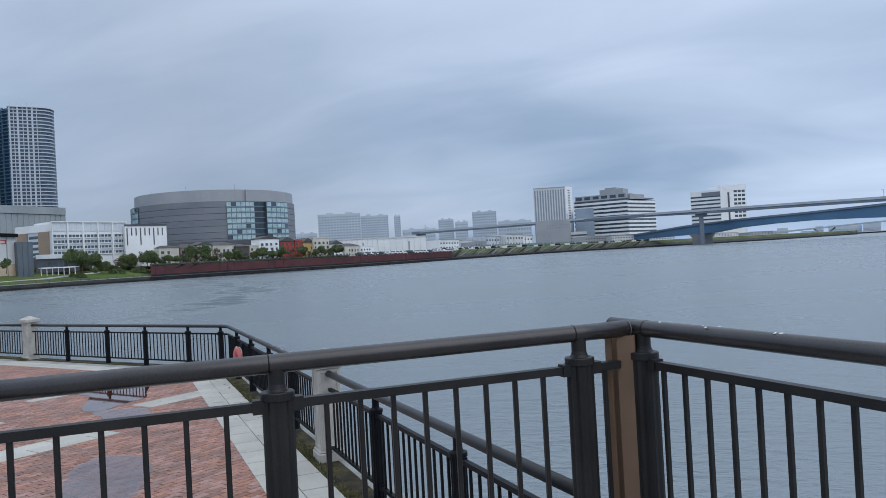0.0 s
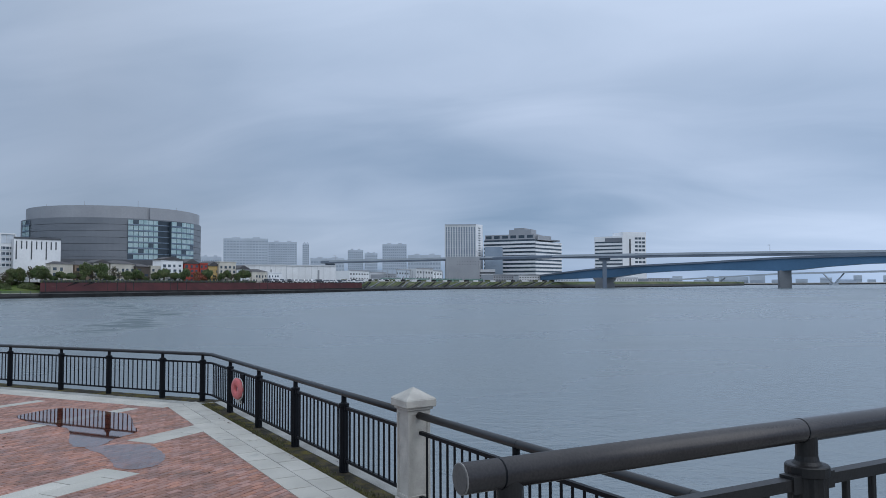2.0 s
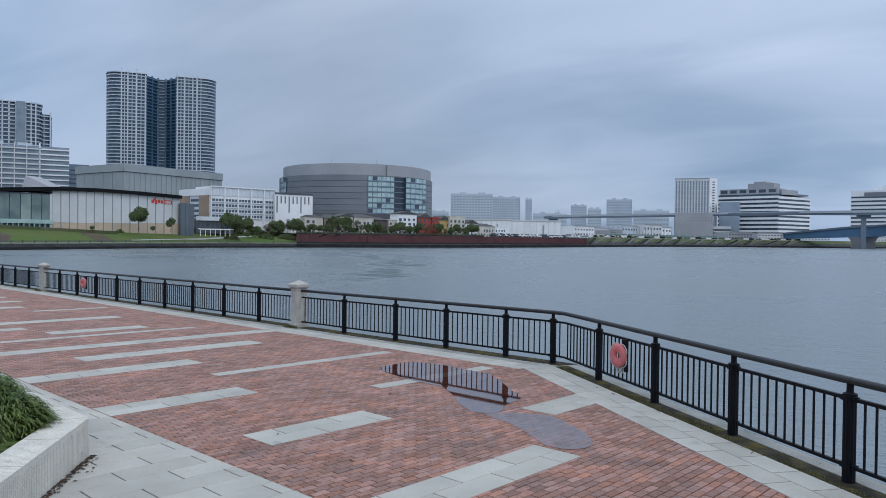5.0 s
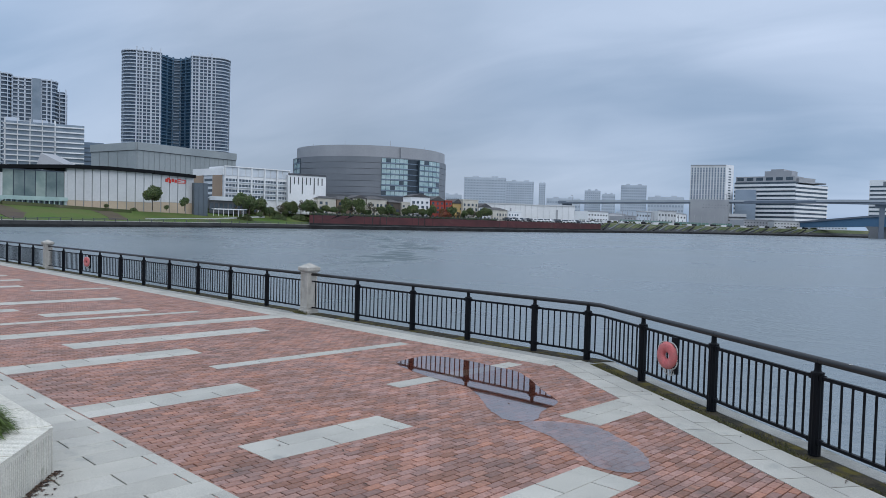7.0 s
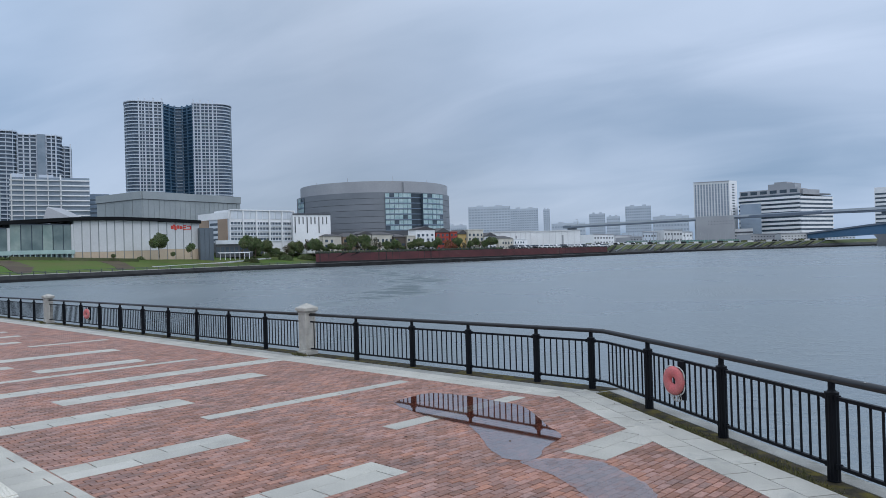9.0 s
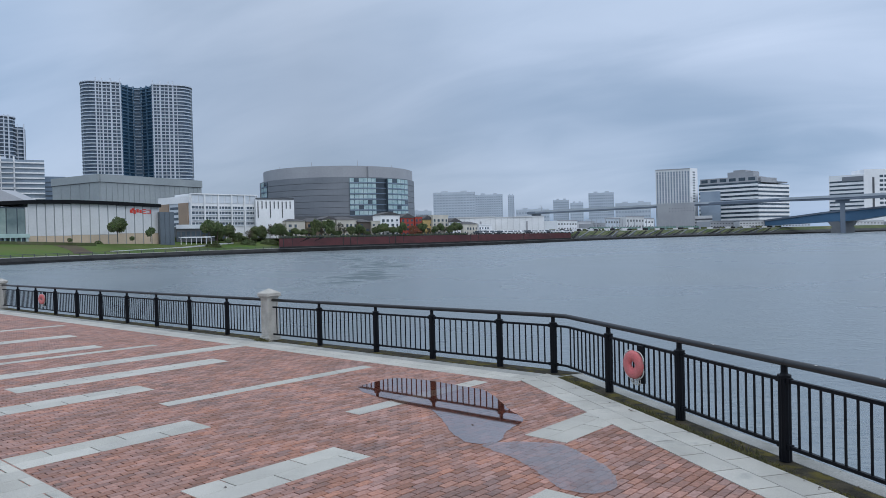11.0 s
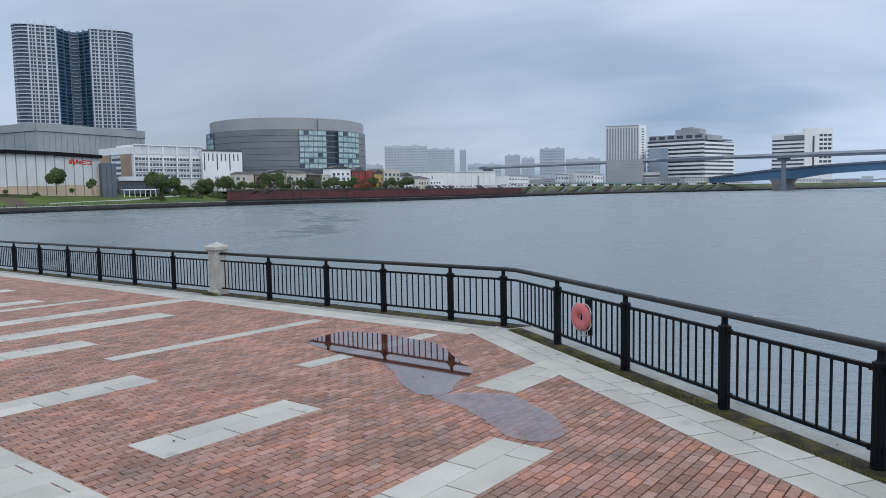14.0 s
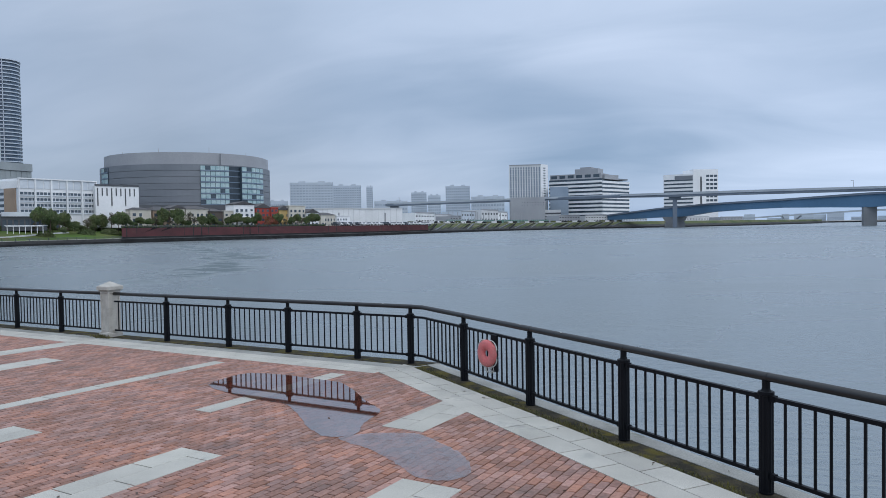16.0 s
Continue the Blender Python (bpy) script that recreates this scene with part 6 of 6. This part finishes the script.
# low works and sheds between the embankment and the expressway
rng = random.Random(33)
FENCEG = material("green_site_fence", (0.10, 0.20, 0.17), (0.14, 0.22, 0.20), rough=0.8, scale=0.1, fine=1)
# the HAZY sheds share the haze colour of the distant blocks
for az0, w, off, el, mt, lab in ((-15.6, 1.5, 90, 1.15, WHITEP, "white curved-roof depot"), (-14.0, 1.2, 120, 1.0, CONC, "pale concrete depot"), (-12.9, 0.9, 80, 0.85, GREYL, "grey works shed"), (-12.0, 1.6, 110, 1.2, HAZY, "hazy plant frame"),
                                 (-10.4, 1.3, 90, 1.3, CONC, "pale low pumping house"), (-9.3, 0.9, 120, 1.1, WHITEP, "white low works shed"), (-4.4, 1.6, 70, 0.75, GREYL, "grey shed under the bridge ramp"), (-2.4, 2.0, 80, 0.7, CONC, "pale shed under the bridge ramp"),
                                 (0.4, 1.8, 80, 0.6, HAZY, "hazy shed under the bridge"), (5.0, 1.6, 60, 0.45, CONC, "pale shed behind the bridge pier"), (7.4, 1.5, 60, 0.4, GREYL, "grey shed behind the bridge pier")):
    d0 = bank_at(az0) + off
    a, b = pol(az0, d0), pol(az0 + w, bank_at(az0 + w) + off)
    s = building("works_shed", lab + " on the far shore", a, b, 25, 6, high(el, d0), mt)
    windows(s, a, b, 7, high(el, d0) - 1, max(3, int(w * 5)), 2, DARKP, 0.5, 0.35)
    strip_on(s, "roof_edge", a, b, 0, 1, high(el, d0), high(el, d0) + 0.9, 0.6, GREYL)
for az0, w in ((-13.2, 1.6), (-11.4, 2.0), (-9.2, 2.4), (-6.6, 1.4)):
    a, b = pol(az0, bank_at(az0) + 64), pol(az0 + w, bank_at(az0 + w) + 64)
    fn = thing("site_fence", (a.x, a.y, 6.4), "tall green site fence with slim poles", "fence", "site fences")
    for k in range(9):
        strip_on(fn, "fence_panel", a, b, k / 9 + 0.004, (k + 1) / 9 - 0.004, 6.3, 10.2, 0.1, FENCEG, 0.1)
        strip_on(fn, "pole", a, b, k / 9 - 0.004, k / 9 + 0.004, 6.3, 10.5 + (8 if k % 2 else 2), 0.2, GREYL, 0.3)

# ---- offices beyond the embankment ----
E = EYE_B
D = 1120
a, b, c = pol(-8.44, D, E), pol(-5.98, D, E), pol(-5.46, D + 14, E)
bx = building("hotel_block", "tall pale block with a grid of small windows", a, b, 24, 6, high(4.68, D), CONC)
facade_box(bx, "side_wall", b, c, 18, 6, high(4.74, D), WHITEP, None)
windows(bx, a, b, high(2.2, D), high(4.55, D), 12, 13, OFFB, 0.5, 0.8, 0.01, 0.99)
windows(bx, b, c, high(2.2, D), high(4.55, D), 1, 12, GLASSD, 0.3, 0.4)
strip_on(bx, "roof_edge", a, b, 0, 1, high(4.68, D), high(4.74, D), 0.5, GREYL)
D = 1060
a, b = pol(-8.38, D, E), pol(-5.72, D, E)
an = building("plant_block", "plain grey plant block below the pale tower", a, b, 30, 6, high(2.2, D), GREYL)
windows(an, a, b, high(1.5, D), high(1.9, D), 9, 2, DARKP, 0.25, 0.2, 0.3, 1.0)
a, b = pol(-5.7, D + 5, E), pol(-4.5, D + 5, E)
an2 = building("plant_block", "open grey plant block with pipes", a, b, 30, 6, high(1.2, D), CONC)
floors(an2, a, b, 10, high(1.1, D), 3, DARKP, 0.5, 0.3)
D = 1180
a, b, c = pol(-5.36, D, E), pol(-1.36, D - 30, E), pol(0.66, D + 40, E)
st = building("striped_office", "white office block with dark glass bands", a, b, 60, 6, high(3.45, D), GLASSD)
facade_box(st, "side_wall", b, c, 50, 6, high(3.3, D), GLASSD, None)
z0, z1 = high(0.75, D), high(3.45, D)
floors(st, a, b, z0, z1, 9, WHITEP, 0.52, 1.2)
floors(st, b, c, z0, z1 - 1, 9, WHITEP, 0.52, 1.2)
facade_box(st, "upper_storey", a + (b - a) * 0.02, a + (b - a) * 0.98, 40, z1, high(3.85, D), GREYL, None)
windows(st, a, b, z1 + 0.5, high(3.85, D), 6, 1, GLASSD, 0.7, 0.6, 0.02, 0.98)
facade_box(st, "plant_room", a + (b - a) * 0.5, a + (b - a) * 0.93, 25, high(3.85, D), high(4.2, D), GREYL, None)
facade_box(st, "plant_room", a + (b - a) * 0.6, a + (b - a) * 0.8, 25, high(4.2, D), high(4.32, D), GREYL, None)
facade_box(st, "plant_room", b + (c - b) * 0.1, b + (c - b) * 0.6, 25, z1 - 1, high(3.75, D), GREYL, None)
facade_box(st, "plant_room", b + (c - b) * 0.6, b + (c - b) * 0.95, 25, z1 - 1, high(3.5, D), GREYP, None)
a2, b2 = pol(-5.3, D - 60, E), pol(-3.9, D - 60, E)
building("office_block", "plain grey office block before the striped one", a2, b2, 30, 6, high(2.95, D - 60), PALER)
D = 1320
a, b = pol(3.18, D, E), pol(5.3, D - 10, E)
w2 = building("white_office", "white office block with tall end bay", a, b, 40, 6, high(3.62, D), WHITEP)
floors(w2, a, b, high(0.9, D), high(3.4, D), 9, GLASSD, 0.4, 0.3, 0.02, 0.98, "window_band")
strip_on(w2, "louvre", a, b, 0.38, 0.98, high(3.2, D), high(3.5, D), 0.5, GREYP)
c = pol(7.02, D + 10, E)
facade_box(w2, "end_bay", b, c, 40, 6, high(3.93, D), WHITEP, None)
strip_on(w2, "slot", b, c, 0.27, 0.34, high(1.0, D), high(3.4, D), 0.3, DARKP)
windows(w2, b, c, high(0.9, D), high(3.6, D), 3, 9, GLASSD, 0.8, 0.55, 0.5, 0.97)

# ---- expressway bridges ----
PARAP = material("pale_bridge_parapet", (0.40, 0.44, 0.48), (0.34, 0.38, 0.42), rough=0.8, scale=0.03, fine=0.4)
up = tagged(thing("expressway_bridge", (0, 0, 0), "grey elevated expressway crossing the bay", "bridge"))


def deck(p, name, pts, width, mat):
    """A deck through (plan point, top, bottom) stations."""
    vs, fs = [], []
    for i, (q, zt_, zb) in enumerate(pts):
        d = (pts[min(i + 1, len(pts) - 1)][0] - pts[max(i - 1, 0)][0]).normalized()
        n = Vector((d.y, -d.x)) * width / 2
        vs += [(*(q + n), zb), (*(q + n), zt_), (*(q - n), zt_), (*(q - n), zb)]
    for i in range(len(pts) - 1):
        for k in range(4):
            fs.append((4 * i + k, 4 * i + 4 + k, 4 * i + 4 + (k + 1) % 4, 4 * i + (k + 1) % 4))
    fs += [(3, 2, 1, 0), tuple(4 * (len(pts) - 1) + k for k in range(4))]
    return raw(name, vs, fs, mat, p)


def on_line(az, normal_az, dist):
    return pol(az, dist / math.cos(radians(az - normal_az)), E)


def rng_dist(az):
    return 955 / math.cos(radians(az - 7))


st_az = [-18, -13, -8.9, -4.5, 0, 4, 8.6, 13, 17, 21, 26, 32, 40, 50]
el_top = [1.87, 1.98, 2.06, 2.13, 2.19, 2.21, 2.23, 2.22, 2.19, 2.13, 2.06, 1.95, 1.8, 1.6]
stations = [(pol(az, rng_dist(az) + (120 if az < -4 else 0), E), high(e, rng_dist(az) + (120 if az < -4 else 0)), high(e - (0.24 if az > 0 else 0.18), rng_dist(az) + (120 if az < -4 else 0))) for az, e in zip(st_az, el_top)]
deck(up, "deck_girder", stations, 14, DECKM)
for side in (7.3,):
    deck(up, "parapet", [(q + (EYE_B - q).normalized() * side, zt_ + 1.3, zt_ - 1.4) for q, zt_, zb in stations], 0.5, PARAP)
for az in (-17.4, 3.9, 26.5, 38):
    r_ = rng_dist(az) + (120 if az < -4 else 0)
    q = pol(az, r_, E)
    zz = high(float(np.interp(az, st_az, el_top)) - 0.2, r_)
    bm = bmesh.new()
    box(bm, q.x - 2.5, q.x + 2.5, q.y - 2.5, q.y + 2.5, -4, zz - 3)
    box(bm, q.x - 7, q.x + 7, q.y - 3, q.y + 3, zz - 4, zz)
    part("pier", bm, DECKM, up)
for az in (-17, -8.2, -5.9, -3.9, 15.6, 25.2):
    r_ = rng_dist(az) + (120 if az < -4 else 0)
    q = pol(az, r_, E)
    zz = high(float(np.interp(az, st_az, el_top)), r_)
    lamp = thing("road_lamp", (q.x, q.y, zz), "slim road lamp on the expressway", "street lamp", "road lamps")
    bm = bmesh.new()
    lathe(bm, [(0.3, 0), (0.18, 9)], 6)
    part("pole", bm, GREYL, lamp)
    bm = bmesh.new()
    box(bm, -2.6, 0.2, -0.3, 0.3, 8.8, 9.3)
    part("lamp_head", bm, GREYL, lamp)

ramp = tagged(thing("blue_bridge", (0, 0, 0), "blue haunched steel girder bridge on concrete piers", "bridge"))
PA, PB = pol(3.9, 1000, E), pol(16.5, 850, E)


def blue_at(az):
    """Where a bearing meets the line through the two piers."""
    d = (PB - PA).normalized()
    n = Vector((d.y, -d.x))
    a = radians(az)
    w = Vector((math.sin(a), math.cos(a)))
    return ((PA - E).dot(n)) / w.dot(n)


rows_ = [(-3.3, 0.45, 0.30), (-1, 0.72, 0.32), (1.5, 1.0, 0.40), (3.0, 1.17, 0.46), (3.9, 1.25, 0.46), (4.8, 1.30, 0.52), (6.5, 1.42, 0.78), (8.8, 1.52, 0.92), (11.1, 1.60, 0.98), (14, 1.74, 0.93), (15.6, 1.82, 0.88), (16.5, 1.86, 0.87), (17.4, 1.88, 0.92), (19, 1.90, 1.10), (21.5, 1.92, 1.27), (26, 1.93, 1.36), (30, 1.9, 1.2), (36, 1.8, 0.9), (44, 1.6, 0.7)]
deck(ramp, "girder", [(pol(az, blue_at(az), E), high(t_, blue_at(az)) - 2.2, high(b_, blue_at(az))) for az, t_, b_ in rows_], 11, BLUEST)
deck(ramp, "deck_edge", [(pol(az, blue_at(az), E), high(t_, blue_at(az)), high(t_, blue_at(az)) - 2.1) for az, t_, b_ in rows_], 14, DECKM)
bm = bmesh.new()
q = PA
prism(bm, [(q.x + x, q.y + y) for x, y in ((-12.5, -6), (12.5, -6), (12.5, 6), (-12.5, 6))], -5, 3.5)
part("pier_footing", bm, PIERM, ramp)
bm = bmesh.new()
vs = [bm.verts.new((q.x + x, q.y + y, z)) for z, w_ in ((3.4, 10.5), (high(0.46, 1000) + 0.5, 16)) for x, y in ((-w_, -4), (w_, -4), (w_, 4), (-w_, 4))]
for i in range(4):
    bm.faces.new((vs[i], vs[(i + 1) % 4], vs[4 + (i + 1) % 4], vs[4 + i]))
bm.faces.new(vs[4:])
bm.faces.new(vs[3::-1])
bmesh.ops.recalc_face_normals(bm, faces=bm.faces)
part("pier_body", bm, PIERM, ramp)
bm = bmesh.new()
prism(bm, [(PB.x + x, PB.y + y) for x, y in ((-5.8, -4), (5.8, -4), (5.8, 4), (-5.8, 4))], -5, high(0.88, 850) + 0.3)
part("pier", bm, PIERM, ramp)

# the pale parapet colour doubles as haze on this bridge
far_br = tagged(thing("distant_bridge", (0, 0, 0), "hazy distant bridge on V-shaped piers", "bridge"))
rows2 = [(4, 0.12, 0.04), (8.6, 0.32, 0.2), (12.5, 0.52, 0.42), (16.3, 0.72, 0.6), (20, 0.79, 0.66), (26, 0.86, 0.72), (34, 0.9, 0.76), (44, 0.9, 0.76)]
deck(far_br, "deck", [(pol(az, 1850, E), high(t_, 1850), high(b_, 1850)) for az, t_, b_ in rows2], 14, PARAP)
for az in (11.9, 19.6, 27.5):
    q = pol(az, 1850, E)
    zz = high(float(np.interp(az, [r[0] for r in rows2], [r[2] for r in rows2])), 1850)
    bm = bmesh.new()
    for s in (-1, 1):
        tube(bm, [Vector((q.x, q.y, -1)), Vector((q.x + s * 22, q.y, zz))], 1.7, 8)
    box(bm, q.x - 7, q.x + 7, q.y - 8, q.y + 8, -4, 1)
    part("pier", bm, PARAP, far_br)

# distant shore beyond the bridges
rng = random.Random(5)
azs_ = [(2, 2300), (8, 2350), (16, 2500), (26, 2600), (40, 2600), (60, 2500)]
bank("distant_shore", "low hazy distant shore", azs_, [(0, -3.5), (2, 1.0), (60, 3.0), (1500, 4.0)], [QUAYM, PROM, FARLAND], ["quay_wall", "shore_slope", "city_ground"])
for k in range(46):
    az = 5 + 48 * k / 46 + rng.uniform(-0.3, 0.3)
    dist = 2450 + rng.uniform(0, 400)
    a, b = pol(az, dist, E), pol(az + rng.uniform(0.5, 1.3), dist, E)
    # haze again comes from the wall and glass colours
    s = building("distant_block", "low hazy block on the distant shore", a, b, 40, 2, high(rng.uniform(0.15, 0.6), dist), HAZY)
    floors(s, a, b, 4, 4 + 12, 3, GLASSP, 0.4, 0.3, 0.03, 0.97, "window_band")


# ---- paving: slabs and bricks ----
plaza = tagged(thing("pavement", (0, 0, 0), "wet red brick plaza with pale granite strips", "pavement"), kind="structure")
slab_cache = {}


def slab(u0, u1, v0, v1, z=0.004, joint=0.008):
    """One granite slab set in the paving."""
    key = (round(u1 - u0, 3), round(v1 - v0, 3))
    if key not in slab_cache:
        bm = bmesh.new()
        w, h = key[0] / 2 - joint * 0.4, key[1] / 2 - joint
        box(bm, -w, w, -h, h, -0.05, 0.0)
        top = [e for e in bm.edges if all(v.co.z > -0.001 for v in e.verts)]
        bmesh.ops.bevel(bm, geom=top, offset=0.003, segments=1, affect="EDGES")
        slab_cache[key] = mesh_of("slab", bm, SLAB)
    c = on((u0 + u1) / 2, (v0 + v1) / 2, z)
    slope = Matrix.Rotation(0.0096 * 0.978, 4, "X").inverted()
    again("slab", slab_cache[key], plaza, Matrix.Translation(c) @ slope @ Matrix.Rotation(radians(-17), 4, "Z"))


STRIPS = [(-8.3, -7.64, 4.55, 6.57), (-5.42, -4.74, 3.8, 6.87), (-11.1, -10.45, 3.8, 6.2), (-14.4, -13.75, 3.8, 7.05), (-16.15, -15.5, 5.4, 9.63), (-12.55, -12.25, 6.5, 10.9),
          (-17.95, -17.35, 3.8, 11.25), (-19.8, -19.5, 3.8, 10.05), (-21.1, -20.45, 6.5, 9.1), (-24.3, -23.65, 3.8, 9.7), (-22.6, -22.0, 3.8, 6.4), (-27.7, -27.35, 8.3, 10.8),
          (-29.8, -29.2, 3.8, 8.6), (-32.6, -32.0, 5.5, 9.4), (-35.2, -34.6, 3.8, 9.6), (-9.65, -9.33, 7.9, 10.95), (-6.77, -6.15, 8.4, 10.35)]
rng = random.Random(7)


def inland_of_quay(u, v, n):
    x, y = plan(u, v)
    return (Vector((x, y)) - BEND).dot(N) > n


for u0, u1, v0, v1 in STRIPS:
    rows = 2 if u1 - u0 > 0.5 else 1
    w = (u1 - u0) / rows
    for r in range(rows):
        v = v0
        first = (0.45, 0.9)[r] if rows == 2 else 0.9
        while v < v1 - 0.02:
            v2 = min(v + first, v1)
            if v1 - v2 < 0.15:
                v2 = v1
            slab(u0 + r * w, u0 + (r + 1) * w, v, v2)
            v, first = v2, 0.9


def in_strip(u, v, margin):
    return any(a + margin < u < b - margin and c + margin < v < d - margin for a, b, c, d in STRIPS)


# band beside the far railing
for r in range(2):
    u = -48.0 + 0.3 * r
    while u < -8.95:
        slab(u, min(u + 0.6, -8.95), 11.25 + 0.305 * r, 11.25 + 0.305 * (r + 1))
        u += 0.6


def clip(poly, p, n):
    """Keep the part of a convex plan polygon where (x - p) . n > 0."""
    keep = []
    for a, b in zip(poly, poly[1:] + poly[:1]):
        da, db = (a - p).dot(n), (b - p).dot(n)
        if da >= 0:
            keep.append(a)
        if da * db < 0:
            keep.append(a + (b - a) * da / (da - db))
    return keep


# band beside the second railing: two courses of slabs laid along it
for r in range(2):
    for i in range(-4, 30):
        s0, n0 = 0.6 * i + 0.3 * r, 0.27 + 0.3575 * r
        rect = [Vector(tuple(quay(s_, n_))[:2]) for s_, n_ in ((s0 + 0.008, n0 + 0.005), (s0 + 0.008, n0 + 0.352), (s0 + 0.592, n0 + 0.352), (s0 + 0.592, n0 + 0.005))]
        piece = clip(rect, Vector(plan(-8.95, 11.6)), Vector((CU, -SU)))
        if len(piece) < 3:
            continue
        piece = clip(piece, Vector(plan(0, 12.2)), -Vector((SU, CU)))
        if len(piece) < 3 or s0 > 16.2:
            continue
        bm = bmesh.new()
        prism(bm, [tuple(p) for p in piece], lambda x, y: fall(x, y) - 0.04, lambda x, y: fall(x, y) + 0.005)
        part("slab", bm, SLAB, plaza)

# grey paving between the bricks, the planter and the terrace
for i in range(-46, 62):
    u = -9.0 + 0.36 * i
    v = -1.3 - (0.45 if i % 2 else 0.0)
    while v < 3.78:
        v2 = min(v + 0.9, 3.795)
        x, y = plan(u + 0.18, (v + v2) / 2)
        hidden = (Vector((x, y)) - C0).dot(Vector((-SU, -CU))) > 0.6 and (Vector((x, y)) - C0).dot(Vector((-0.825, -0.565))) > 0.6
        if inland_of_quay(u + 0.3, v2, 0.7) and not hidden and v2 - v > 0.1 and (v > 0.3 or u > -9):
            slab(u, u + 0.36, v, v2, z=0.003)
        v = v2

# bricks in running bond; those of the nearest stretch are single pieces
BL, BW, GAP = 0.205, 0.1025, 0.012
proto = bmesh.new()
box(proto, -BW / 2 + GAP / 2, BW / 2 - GAP / 2, -BL / 2 + GAP / 2, BL / 2 - GAP / 2, -0.04, 0.0)
bmesh.ops.delete(proto, geom=[f for f in proto.faces if f.normal.z < -0.5], context="FACES")
rim = [e for e in proto.edges if all(v.co.z > -0.001 for v in e.verts)]
bmesh.ops.bevel(proto, geom=rim, offset=0.004, segments=1, affect="EDGES")
proto.verts.ensure_lookup_table()
pv = np.array([tuple(v.co) for v in proto.verts])
pf = [[v.index for v in f.verts] for f in proto.faces]
brick_mesh = mesh_of("brick", proto, BRICK)
rot = np.array([[CU, SU], [-SU, CU]])
verts, faces, singles, base = [], [], 0, 0
nrng = np.random.RandomState(11)
for i in range(int(53.6 / BW)):
    u = -50.0 + BW * (i + 0.5)
    for j in range(int(7.7 / BL) + 1):
        v = 3.72 + BL * (j + (0.5 if i % 2 else 0.0))
        if in_strip(u, v, 0.11) or v > 11.36 or not inland_of_quay(u, v, 0.86):
            continue
        x, y = plan(u, v)
        z = fall(x, y) + nrng.uniform(-0.003, 0.001)
        tx, ty, tw = nrng.uniform(-0.009, 0.009, 3)
        if singles < 300 and -5.6 < u < -2.0 and 4.4 < v < 7.2 and not in_strip(u, v, -0.2):
            again("brick", brick_mesh, plaza, Matrix.Translation((x, y, z)) @ Matrix.Rotation(radians(-17) + tw, 4, "Z") @ Matrix.Rotation(tx - 0.009, 4, "X") @ Matrix.Rotation(ty, 4, "Y"))
            singles += 1
            continue
        c, s = math.cos(tw), math.sin(tw)
        q = pv.copy()
        q[:, 2] += q[:, 0] * ty + q[:, 1] * (tx - 0.009)
        q[:, :2] = (q[:, :2] @ np.array([[c, s], [-s, c]])) @ rot.T
        verts.append(q + (x, y, z))
        faces += [[a + base for a in f] for f in pf]
        base += len(pv)
field = raw("brick_field", np.concatenate(verts).tolist(), faces, BRICKS, plaza)
field["kind"] = "stuff"
